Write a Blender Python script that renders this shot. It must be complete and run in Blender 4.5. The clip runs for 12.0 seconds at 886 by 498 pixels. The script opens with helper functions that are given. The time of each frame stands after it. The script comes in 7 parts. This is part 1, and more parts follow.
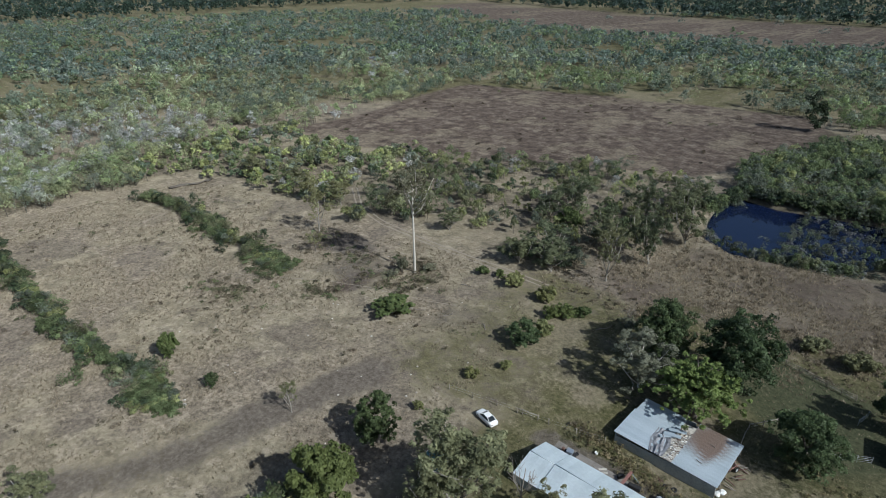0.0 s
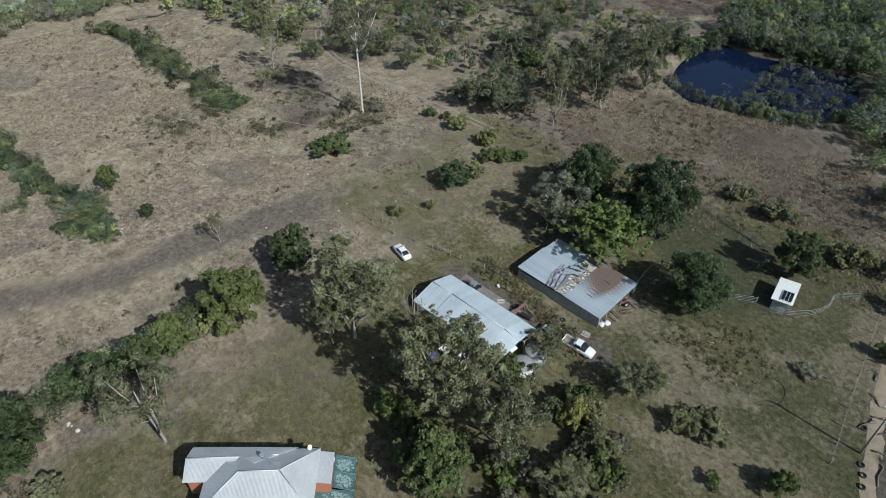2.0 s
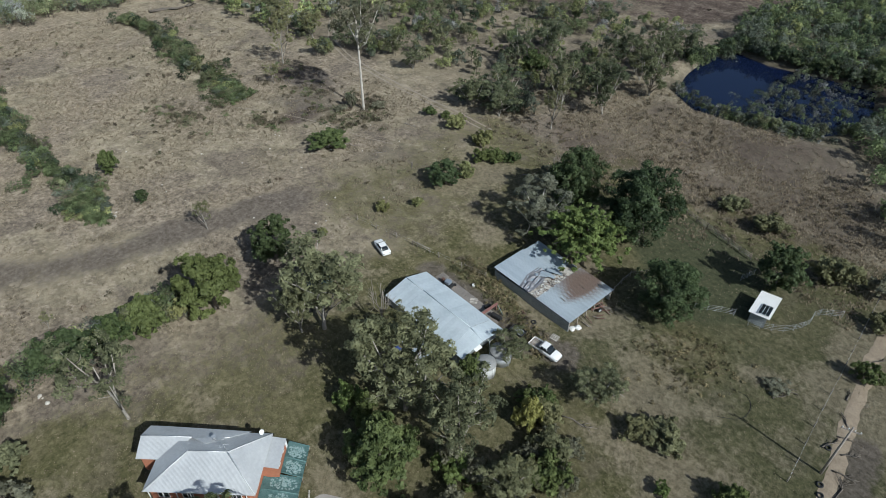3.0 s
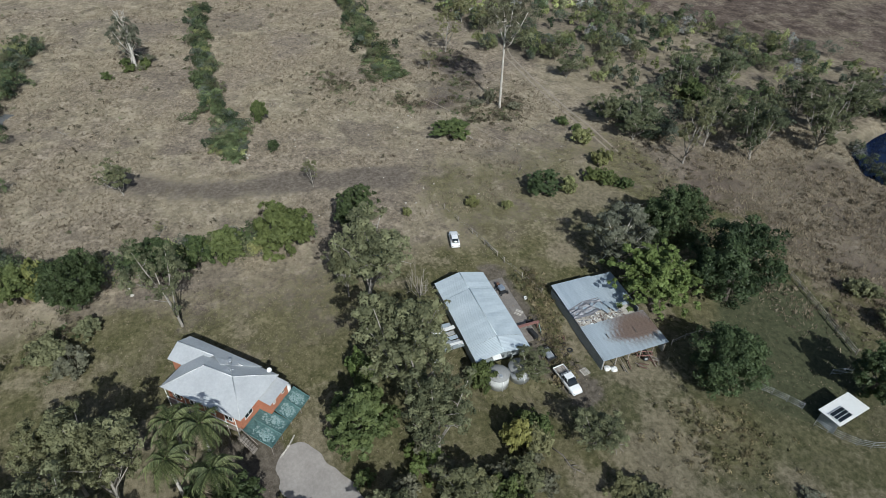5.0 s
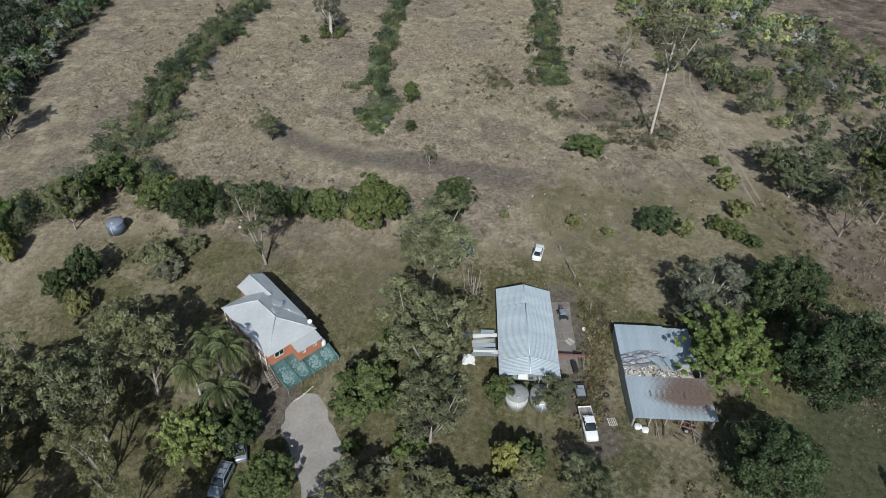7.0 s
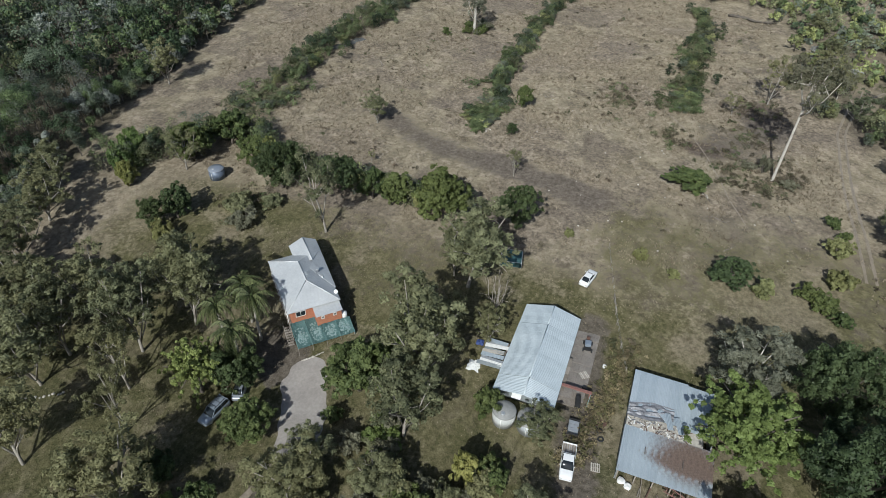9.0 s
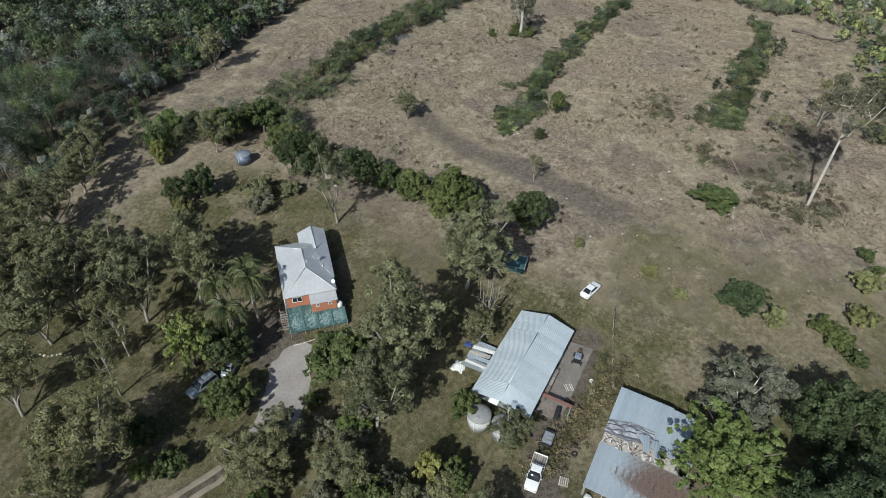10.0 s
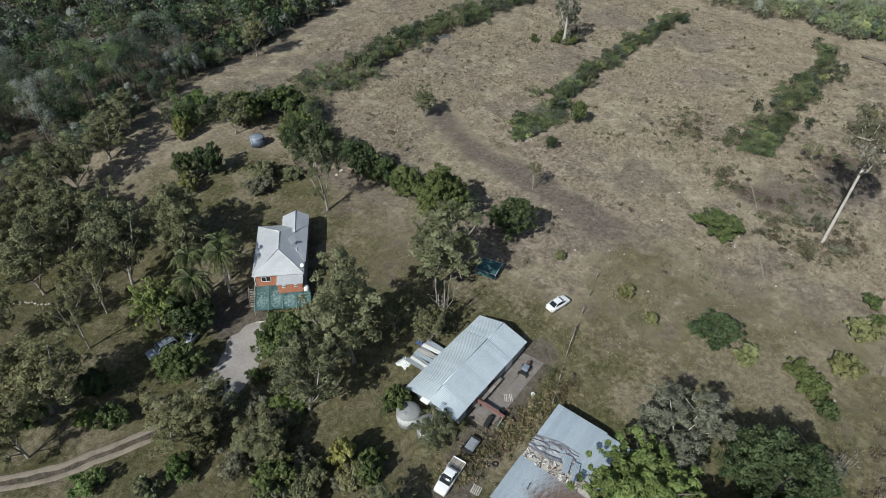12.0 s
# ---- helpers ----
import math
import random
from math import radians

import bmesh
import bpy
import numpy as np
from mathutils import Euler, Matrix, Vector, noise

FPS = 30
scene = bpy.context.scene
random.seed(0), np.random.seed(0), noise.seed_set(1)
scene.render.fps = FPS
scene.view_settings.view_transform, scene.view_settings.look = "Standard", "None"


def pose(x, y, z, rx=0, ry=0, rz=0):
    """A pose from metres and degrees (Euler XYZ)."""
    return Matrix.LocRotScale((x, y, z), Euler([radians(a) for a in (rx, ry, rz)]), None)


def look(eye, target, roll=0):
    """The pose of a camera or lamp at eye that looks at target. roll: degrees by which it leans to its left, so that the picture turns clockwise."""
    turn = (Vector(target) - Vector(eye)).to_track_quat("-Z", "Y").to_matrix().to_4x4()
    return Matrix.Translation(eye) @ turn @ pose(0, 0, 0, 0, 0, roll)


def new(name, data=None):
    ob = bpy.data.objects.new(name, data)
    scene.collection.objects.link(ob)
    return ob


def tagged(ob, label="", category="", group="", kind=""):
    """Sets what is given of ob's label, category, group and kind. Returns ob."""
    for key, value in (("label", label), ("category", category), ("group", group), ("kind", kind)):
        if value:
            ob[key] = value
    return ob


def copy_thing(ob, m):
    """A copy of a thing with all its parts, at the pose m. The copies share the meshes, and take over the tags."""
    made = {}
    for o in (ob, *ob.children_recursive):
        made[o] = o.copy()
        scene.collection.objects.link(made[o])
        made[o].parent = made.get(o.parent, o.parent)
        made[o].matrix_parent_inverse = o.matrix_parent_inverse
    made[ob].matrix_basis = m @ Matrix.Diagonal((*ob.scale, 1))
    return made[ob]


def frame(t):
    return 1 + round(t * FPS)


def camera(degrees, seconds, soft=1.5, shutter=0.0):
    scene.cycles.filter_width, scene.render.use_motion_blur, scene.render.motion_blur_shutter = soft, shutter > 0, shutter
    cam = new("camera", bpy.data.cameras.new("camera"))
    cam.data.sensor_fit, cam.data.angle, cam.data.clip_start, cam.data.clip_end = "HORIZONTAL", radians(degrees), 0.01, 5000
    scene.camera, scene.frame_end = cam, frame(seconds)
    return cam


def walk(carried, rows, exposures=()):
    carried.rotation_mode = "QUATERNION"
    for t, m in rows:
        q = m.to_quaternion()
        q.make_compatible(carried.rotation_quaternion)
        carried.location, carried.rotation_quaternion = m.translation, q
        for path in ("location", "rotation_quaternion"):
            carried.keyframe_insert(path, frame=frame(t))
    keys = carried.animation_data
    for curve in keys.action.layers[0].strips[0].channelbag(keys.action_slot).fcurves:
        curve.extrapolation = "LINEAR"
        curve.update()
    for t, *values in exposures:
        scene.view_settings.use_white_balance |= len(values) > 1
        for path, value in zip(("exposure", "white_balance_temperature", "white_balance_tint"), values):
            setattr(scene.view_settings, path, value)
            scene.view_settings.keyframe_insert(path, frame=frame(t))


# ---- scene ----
cam = camera(71.2, 12.0, soft=0.65)
METRES, EYE, TILT, LEAN, TURN = 107.94, 68.0, 0.0, 0.0, 42.3
ROWS = [
    (0.0, 0.0, 0.0, 0.0, -0.11, -25.47, 0.23),
    (0.5, 0.0348, -0.0058, -0.0004, 0.1, -30.35, 0.14),
    (1.0, 0.0734, -0.0121, -0.0008, 0.38, -35.63, 0.04),
    (1.5, 0.1097, -0.0186, -0.0024, 0.8, -39.42, -0.06),
    (2.0, 0.1526, -0.0236, -0.0025, 1.82, -39.36, -0.18),
    (2.5, 0.1934, -0.0264, -0.0029, 3.11, -39.29, -0.31),
    (4.5, 0.3634, -0.0042, -0.0021, 20.74, -39.21, -0.84),
    (5.0, 0.4055, 0.0129, -0.0016, 27.37, -39.28, -1.0),
    (5.5, 0.4425, 0.0327, -0.0007, 33.82, -39.36, -1.08),
    (6.0, 0.4789, 0.0577, -0.0002, 39.51, -39.44, -1.19),
    (6.5, 0.5108, 0.0842, 0.0001, 44.79, -39.52, -1.29),
    (7.0, 0.5417, 0.1165, 0.0007, 50.07, -39.59, -1.4),
    (9.0, 0.6312, 0.2607, 0.0035, 69.01, -39.92, -1.56),
    (9.5, 0.6463, 0.2994, 0.0044, 72.92, -40.0, -1.58),
    (10.0, 0.6599, 0.3424, 0.0052, 76.21, -40.04, -1.61),
    (10.5, 0.6697, 0.3812, 0.006, 78.99, -40.08, -1.63),
    (11.0, 0.679, 0.4236, 0.0066, 81.12, -40.09, -1.67),
    (11.5, 0.6861, 0.4612, 0.0075, 83.25, -40.11, -1.69),
    (12.0, 0.6913, 0.4973, 0.0085, 85.57, -40.14, -1.75),
]
walk(cam, [(t, pose(0, 0, EYE, TILT, LEAN, TURN) @ pose(METRES * x, METRES * y, METRES * z, 90 + pitch, roll, yaw)) for t, x, y, z, yaw, pitch, roll in ROWS],
     exposures=[(0, -0.08, 5800, 4), (3, -0.13, 5860, 4), (7, -0.17, 5950, 5), (12, -0.10, 6050, 5)])

# ---- world and sun ----
SUN_ELEV, SUN_AZ = 39.0, 0.0          # the sun stands over +x
world = bpy.data.worlds.new("world")
scene.world = world
world.use_nodes = True
wn = world.node_tree
sky = wn.nodes.new("ShaderNodeTexSky")
sky.sky_type, sky.sun_disc = "NISHITA", False
sky.sun_elevation, sky.sun_rotation = radians(SUN_ELEV), radians(90)
sky.air_density, sky.dust_density = 1.0, 2.0
wn.links.new(sky.outputs[0], wn.nodes["Background"].inputs[0])
wn.nodes["Background"].inputs[1].default_value = 0.086
sun_data = bpy.data.lights.new("sun", "SUN")
sun_data.energy, sun_data.angle, sun_data.color = 4.6, radians(0.55), (1.0, 0.965, 0.90)
sun = new("sun", sun_data)
se, sa = radians(SUN_ELEV), radians(SUN_AZ)
sun.matrix_world = look((80 * math.cos(se) * math.cos(sa), 80 * math.cos(se) * math.sin(sa) + 40, 80 * math.sin(se)), (0, 40, 0))

# ---- materials ----
def mat_new(name):
    m = bpy.data.materials.new(name)
    m.use_nodes = True
    nt = m.node_tree
    return m, nt, nt.nodes["Principled BSDF"]


def nd(nt, kind, **kw):
    n = nt.nodes.new(kind)
    for k, v in kw.items():
        if k.startswith("i_"):
            n.inputs[k[2:].replace("_", " ")].default_value = v
    return n


def noise_tex(nt, scale, detail=4.0, rough=0.55, coords=None):
    n = nt.nodes.new("ShaderNodeTexNoise")
    n.inputs["Scale"].default_value, n.inputs["Detail"].default_value, n.inputs["Roughness"].default_value = scale, detail, rough
    if coords is not None:
        nt.links.new(coords, n.inputs["Vector"])
    return n.outputs["Fac"]


def ramp(nt, fac, stops):
    r = nt.nodes.new("ShaderNodeValToRGB")
    els = r.color_ramp.elements
    while len(els) < len(stops):
        els.new(0.5)
    for e, (p, c) in zip(els, stops):
        e.position, e.color = p, (*c, 1) if len(c) == 3 else c
    nt.links.new(fac, r.inputs[0])
    return r.outputs[0]


def mix(nt, fac, a, b):
    n = nt.nodes.new("ShaderNodeMix")
    n.data_type = "RGBA"
    for sock, v in ((n.inputs[0], fac), (n.inputs[6], a), (n.inputs[7], b)):
        if isinstance(v, (int, float)):
            sock.default_value = v
        elif isinstance(v, tuple):
            sock.default_value = (*v, 1)
        else:
            nt.links.new(v, sock)
    return n.outputs[2]


def calc(nt, op, a, b=0.0, c=0.0):
    n = nt.nodes.new("ShaderNodeMath")
    n.operation = op
    for sock, v in zip(n.inputs, (a, b, c)):
        if isinstance(v, (int, float)):
            sock.default_value = v
        else:
            nt.links.new(v, sock)
    return n.outputs[0]


def smooth(nt, v, lo, hi):
    n = nt.nodes.new("ShaderNodeMapRange")
    n.interpolation_type = "SMOOTHSTEP"
    nt.links.new(v, n.inputs[0])
    n.inputs[1].default_value, n.inputs[2].default_value = lo, hi
    return n.outputs[0]


def bump(nt, bsdf, height, strength, dist):
    b = nt.nodes.new("ShaderNodeBump")
    b.inputs["Strength"].default_value, b.inputs["Distance"].default_value = strength, dist
    nt.links.new(height, b.inputs["Height"])
    nt.links.new(b.outputs[0], bsdf.inputs["Normal"])


def plain(name, a, b, rough=0.8, scale=3.0, metal=0.0, relief=0.0, vary=0.0):
    """A surface between two colours, mottled at two scales."""
    m, nt, p = mat_new(name)
    co = nt.nodes.new("ShaderNodeTexCoord").outputs["Object"]
    f = calc(nt, "MULTIPLY_ADD", noise_tex(nt, scale * 7, 3, 0.6, co), 0.45, calc(nt, "MULTIPLY", noise_tex(nt, scale, 4, 0.6, co), 0.55))
    if vary:
        r = nt.nodes.new("ShaderNodeObjectInfo").outputs["Random"]
        f = calc(nt, "ADD", f, calc(nt, "MULTIPLY", calc(nt, "SUBTRACT", r, 0.5), vary))
    nt.links.new(ramp(nt, f, [(0.3, a), (0.72, b)]), p.inputs["Base Color"])
    p.inputs["Roughness"].default_value, p.inputs["Metallic"].default_value = rough, metal
    if relief:
        bump(nt, p, f, 0.5, relief)
    return m


def leaf_mat(name, dark, light, attr=False, gloss=0.55, spread=0.38, puffed=True):
    """Leaves: each leaf its own tone, each tree its own hue."""
    m, nt, p = mat_new(name)
    geo = nt.nodes.new("ShaderNodeNewGeometry")
    co = nt.nodes.new("ShaderNodeTexCoord").outputs["Object"]
    if attr:
        a = nt.nodes.new("ShaderNodeAttribute")
        a.attribute_name = "tint"
        whole = a.outputs["Color"]
        k = calc(nt, "MULTIPLY_ADD", geo.outputs["Random Per Island"], spread, 1 - spread / 2)
        k = calc(nt, "MULTIPLY", k, calc(nt, "MULTIPLY_ADD", smooth(nt, noise_tex(nt, 0.4, 2, 0.5, co), 0.35, 0.65), 0.5, 0.75))
        vm = nt.nodes.new("ShaderNodeVectorMath")
        vm.operation = "SCALE"
        nt.links.new(whole, vm.inputs[0])
        nt.links.new(k, vm.inputs["Scale"])
        col = vm.outputs[0]
    else:
        r = nt.nodes.new("ShaderNodeObjectInfo").outputs["Random"]
        cl = nt.nodes.new("ShaderNodeAttribute")
        cl.attribute_name = "clump"
        f = calc(nt, "MULTIPLY_ADD", geo.outputs["Random Per Island"], 0.12, calc(nt, "MULTIPLY", smooth(nt, noise_tex(nt, 0.55, 2, 0.5, co), 0.34, 0.66), 0.4))
        f = calc(nt, "MULTIPLY_ADD", cl.outputs["Fac"] if puffed else geo.outputs["Random Per Island"], 0.42, f)
        f = calc(nt, "ADD", f, calc(nt, "MULTIPLY", calc(nt, "SUBTRACT", r, 0.5), 0.3))
        col = ramp(nt, f, [(0.15, dark), (0.85, light)])
        hue = calc(nt, "FRACT", calc(nt, "MULTIPLY", r, 7.31))
        warm = tuple(v * k for v, k in zip(light, (1.02, 0.86, 0.66)))
        col = mix(nt, calc(nt, "MULTIPLY", hue, 0.34 if puffed else 0.1), col, warm)
    nt.links.new(col, p.inputs["Base Color"])
    p.inputs["Roughness"].default_value = gloss
    p.inputs["Specular IOR Level"].default_value = 0.22
    tr = nt.nodes.new("ShaderNodeBsdfTranslucent")
    nt.links.new(col, tr.inputs["Color"])
    ms = nt.nodes.new("ShaderNodeMixShader")
    ms.inputs[0].default_value = 0.36
    nt.links.new(p.outputs[0], ms.inputs[1])
    nt.links.new(tr.outputs[0], ms.inputs[2])
    nt.links.new(ms.outputs[0], nt.nodes["Material Output"].inputs[0])
    return m


LEAF_GUM = leaf_mat("leaf_gum", (0.097, 0.107, 0.06), (0.302, 0.312, 0.176), gloss=0.65)
LEAF_GUMGREEN = leaf_mat("leaf_gum_green", (0.07, 0.086, 0.05), (0.215, 0.24, 0.142), gloss=0.65)
LEAF_DARK = leaf_mat("leaf_dark", (0.036, 0.055, 0.026), (0.122, 0.165, 0.076), gloss=0.5)
LEAF_GREEN = leaf_mat("leaf_green", (0.062, 0.09, 0.036), (0.195, 0.24, 0.095))
LEAF_LIME = leaf_mat("leaf_lime", (0.066, 0.102, 0.036), (0.24, 0.32, 0.115))
LEAF_BRIGHT = leaf_mat("leaf_bright", (0.11, 0.15, 0.05), (0.38, 0.45, 0.175))
LEAF_PALE = leaf_mat("leaf_pale", (0.105, 0.12, 0.052), (0.35, 0.37, 0.178))
LEAF_YELLOW = leaf_mat("leaf_yellow", (0.16, 0.175, 0.06), (0.42, 0.43, 0.17))
LEAF_PALM = leaf_mat("leaf_palm", (0.06, 0.08, 0.034), (0.25, 0.28, 0.125), puffed=False)
LEAF_GREY = leaf_mat("leaf_grey", (0.085, 0.094, 0.066), (0.27, 0.278, 0.208))
LEAF_MASS = leaf_mat("leaf_mass", (0, 0, 0), (1, 1, 1), attr=True, spread=0.2)
LEAF_FAR = leaf_mat("leaf_far", (0, 0, 0), (1, 1, 1), attr=True, gloss=0.8, spread=0.2)
BARK_PALE = plain("bark_pale", (0.30, 0.27, 0.23), (0.66, 0.62, 0.56), 0.85, 1.2, relief=0.02)
BARK_GUM = plain("bark_gum", (0.17, 0.15, 0.125), (0.48, 0.44, 0.39), 0.85, 1.0, relief=0.02)
BARK_DARK = plain("bark_dark", (0.07, 0.06, 0.05), (0.20, 0.17, 0.14), 0.9, 1.5, relief=0.03)
STRAW = leaf_mat("straw", (0.17, 0.14, 0.10), (0.45, 0.382, 0.28), gloss=0.85, puffed=False)
TIMBER = plain("timber", (0.16, 0.135, 0.11), (0.36, 0.32, 0.28), 0.85, 2.0, vary=0.3)
GANTRY = plain("dull_red_steel", (0.17, 0.08, 0.065), (0.29, 0.15, 0.13), 0.7, 3.0)
RUSTY = plain("rusty_steel", (0.07, 0.04, 0.03), (0.18, 0.10, 0.075), 0.75, 3.0)
GALV = plain("galvanised", (0.38, 0.40, 0.42), (0.62, 0.64, 0.66), 0.45, 2.0, metal=0.5)
WHITE = plain("white_paint", (0.70, 0.70, 0.68), (0.84, 0.84, 0.82), 0.45, 1.0)
CARWHITE = plain("car_white", (0.76, 0.76, 0.76), (0.84, 0.84, 0.84), 0.25, 0.6)
CARSILVER = plain("car_silver", (0.30, 0.33, 0.38), (0.36, 0.39, 0.45), 0.3, 0.6, metal=0.4)
CARDARK = plain("car_slate", (0.25, 0.29, 0.35), (0.31, 0.35, 0.41), 0.28, 0.6, metal=0.3)
BLACK = plain("black_rubber", (0.012, 0.012, 0.013), (0.03, 0.03, 0.03), 0.8, 4.0)
DARKGLASS = plain("dark_glass", (0.012, 0.016, 0.02), (0.02, 0.025, 0.03), 0.08, 1.0)
ORANGE = plain("orange_boards", (0.36, 0.14, 0.08), (0.50, 0.215, 0.125), 0.75, 2.0)
TEAL = plain("teal_shadecloth", (0.075, 0.165, 0.165), (0.19, 0.31, 0.30), 0.8, 1.4)
TEAL_DARK = plain("dark_teal_net", (0.02, 0.06, 0.065), (0.06, 0.13, 0.135), 0.85, 1.8)
LITTER = plain("pale_litter", (0.17, 0.27, 0.27), (0.34, 0.44, 0.43), 0.9, 3.0)
BLUEPLASTIC = plain("blue_plastic", (0.03, 0.05, 0.17), (0.08, 0.12, 0.30), 0.5, 3.0)
MUDWATER = plain("muddy_water", (0.10, 0.10, 0.10), (0.17, 0.17, 0.165), 0.25, 0.5)
TANKBLUE = plain("blue_grey_tin", (0.07, 0.09, 0.13), (0.19, 0.23, 0.30), 0.5, 1.2, metal=0.2)
CONCRETE = plain("concrete", (0.13, 0.115, 0.10), (0.29, 0.26, 0.235), 0.9, 0.7, relief=0.01)
TANKWHITE = plain("tank_white", (0.40, 0.405, 0.39), (0.56, 0.565, 0.55), 0.6, 0.8)
TANKTOP = plain("weathered_tank_lid", (0.21, 0.21, 0.205), (0.34, 0.34, 0.33), 0.8, 1.2)
TORNTIN = plain("torn_dark_tin", (0.10, 0.10, 0.11), (0.36, 0.36, 0.385), 0.6, 1.6, metal=0.2)
STONE = plain("pale_stone", (0.34, 0.31, 0.27), (0.62, 0.58, 0.52), 0.9, 3.0, vary=0.4)
WALLTIN = plain("wall_tin", (0.24, 0.27, 0.28), (0.44, 0.47, 0.48), 0.55, 0.9, metal=0.3)


def roof_mat(name, a, b, rust=None, ribs=0.0, axis="X"):
    """Painted corrugated sheet, streaked, with ribs across the given axis and rust where it has its own patch."""
    m, nt, p = mat_new(name)
    co = nt.nodes.new("ShaderNodeTexCoord").outputs["Object"]
    f = calc(nt, "MULTIPLY_ADD", noise_tex(nt, 2.6, 4, 0.65, co), 0.5, calc(nt, "MULTIPLY", noise_tex(nt, 0.35, 3, 0.5, co), 0.5))
    r = nt.nodes.new("ShaderNodeObjectInfo").outputs["Random"]
    f = calc(nt, "ADD", f, calc(nt, "MULTIPLY", calc(nt, "SUBTRACT", r, 0.5), 0.16))
    col = ramp(nt, f, [(0.3, a), (0.7, b)])
    if rust:
        px, py, rad = rust
        sep = nt.nodes.new("ShaderNodeSeparateXYZ")
        nt.links.new(nt.nodes.new("ShaderNodeNewGeometry").outputs["Position"], sep.inputs[0])
        dx, dy = calc(nt, "SUBTRACT", sep.outputs[0], px), calc(nt, "SUBTRACT", sep.outputs[1], py)
        d = calc(nt, "SQRT", calc(nt, "ADD", calc(nt, "MULTIPLY", dx, dx), calc(nt, "MULTIPLY", calc(nt, "MULTIPLY", dy, dy), 0.35)))
        d = calc(nt, "ADD", d, calc(nt, "MULTIPLY", calc(nt, "SUBTRACT", noise_tex(nt, 0.6, 5, 0.6, co), 0.5), rad * 1.6))
        w = calc(nt, "SUBTRACT", 1.0, smooth(nt, d, rad * 0.45, rad * 1.05))
        col = mix(nt, calc(nt, "MULTIPLY", w, 0.9), col, ramp(nt, noise_tex(nt, 3.0, 4, 0.7, co), [(0.3, (0.10, 0.055, 0.035)), (0.7, (0.26, 0.17, 0.12))]))
    nt.links.new(col, p.inputs["Base Color"])
    p.inputs["Roughness"].default_value, p.inputs["Metallic"].default_value = 0.42, 0.25
    if ribs:
        wv = nt.nodes.new("ShaderNodeTexWave")
        wv.bands_direction = axis
        wv.inputs["Scale"].default_value = ribs
        nt.links.new(co, wv.inputs["Vector"])
        bump(nt, p, wv.outputs["Fac"], 0.35, 0.02)
    return m


ROOF_SHED = roof_mat("roof_shed", (0.49, 0.55, 0.58), (0.66, 0.72, 0.75))
ROOF_HOUSE = roof_mat("roof_house", (0.47, 0.48, 0.49), (0.64, 0.65, 0.655), ribs=2.2)
ROOF_BARN = roof_mat("roof_barn", (0.36, 0.42, 0.47), (0.52, 0.58, 0.63))
ROOF_RUST = roof_mat("roof_rust", (0.36, 0.41, 0.45), (0.50, 0.56, 0.60), rust=(-18.8, 81.7, 3.6))


# ---- ground ----
def sstep(a, b, v):
    k = np.clip((np.asarray(v, float) - a) / (b - a), 0, 1)
    return k * k * (3 - 2 * k)


def wobble(x, y):
    """Gentle unevenness of the land."""
    return 0.22 * np.sin(x * 0.11 + 1.3) * np.sin(y * 0.09 + 0.4) + 0.12 * np.sin(x * 0.31 + y * 0.23) + 0.05 * np.sin(x * 0.9 - y * 0.7)


LATTICE = np.random.default_rng(97).random((256, 256))


def lattice_noise(x, y, size):
    u, v = np.asarray(x, float) / size + 900, np.asarray(y, float) / size + 900
    i, j = np.floor(u).astype(int), np.floor(v).astype(int)
    a, b = sstep(0, 1, u - i), sstep(0, 1, v - j)
    g = lambda p, q: LATTICE[p % 256, q % 256]
    return (g(i, j) * (1 - a) + g(i + 1, j) * a) * (1 - b) + (g(i, j + 1) * (1 - a) + g(i + 1, j + 1) * a) * b


def growth(x, y):
    """Where the dry grass stands thick (towards 1) and where the soil shows (towards 0)."""
    return 0.4 * lattice_noise(x, y, 19) + 0.33 * lattice_noise(x + 31, y + 7, 8) + 0.27 * lattice_noise(x, y + 50, 3.6)


DAM = [(-50, 159), (-54, 172), (-56, 186), (-53, 196), (-42, 194), (-29, 197), (-16, 199), (-12, 186), (-13, 170), (-17, 161), (-28, 157), (-40, 153)]
BURNT = [(-229, 158), (-224, 183), (-238, 280), (-150, 305), (-97, 317), (-66, 320), (-40, 282), (-60, 240), (-72, 208), (-112, 190), (-132, 172), (-172, 161), (-205, 148)]
FARFIELD = [(-690, 705), (-660, 830), (-543, 800), (-392, 767), (-110, 774), (90, 770), (60, 585), (-78, 582), (-183, 566), (-302, 550), (-418, 566)]
FIELD = [(-47, -2), (-56, -26), (-75, -38), (-131, -54), (-230, -70), (-215, 30), (-206, 60), (-192, 94), (-163, 97), (-129, 97), (-105, 106), (-84, 108), (-64, 96), (-54, 70), (-52, 40)]


def inside(x, y, poly, soft):
    """1 inside the outline, 0 outside, soft across its edge."""
    x, y = np.asarray(x, float), np.asarray(y, float)
    odd, near = np.zeros(x.shape, bool), np.full(x.shape, 1e9)
    for (ax, ay), (bx, by) in zip(poly, poly[1:] + poly[:1]):
        cut = (ay > y) != (by > y)
        odd ^= cut & (x < (bx - ax) * (y - ay) / ((by - ay) or 1e-9) + ax)
        t = np.clip(((x - ax) * (bx - ax) + (y - ay) * (by - ay)) / ((bx - ax) ** 2 + (by - ay) ** 2), 0, 1)
        near = np.minimum(near, np.hypot(x - ax - t * (bx - ax), y - ay - t * (by - ay)))
    return sstep(-soft, soft, np.where(odd, near, -near))


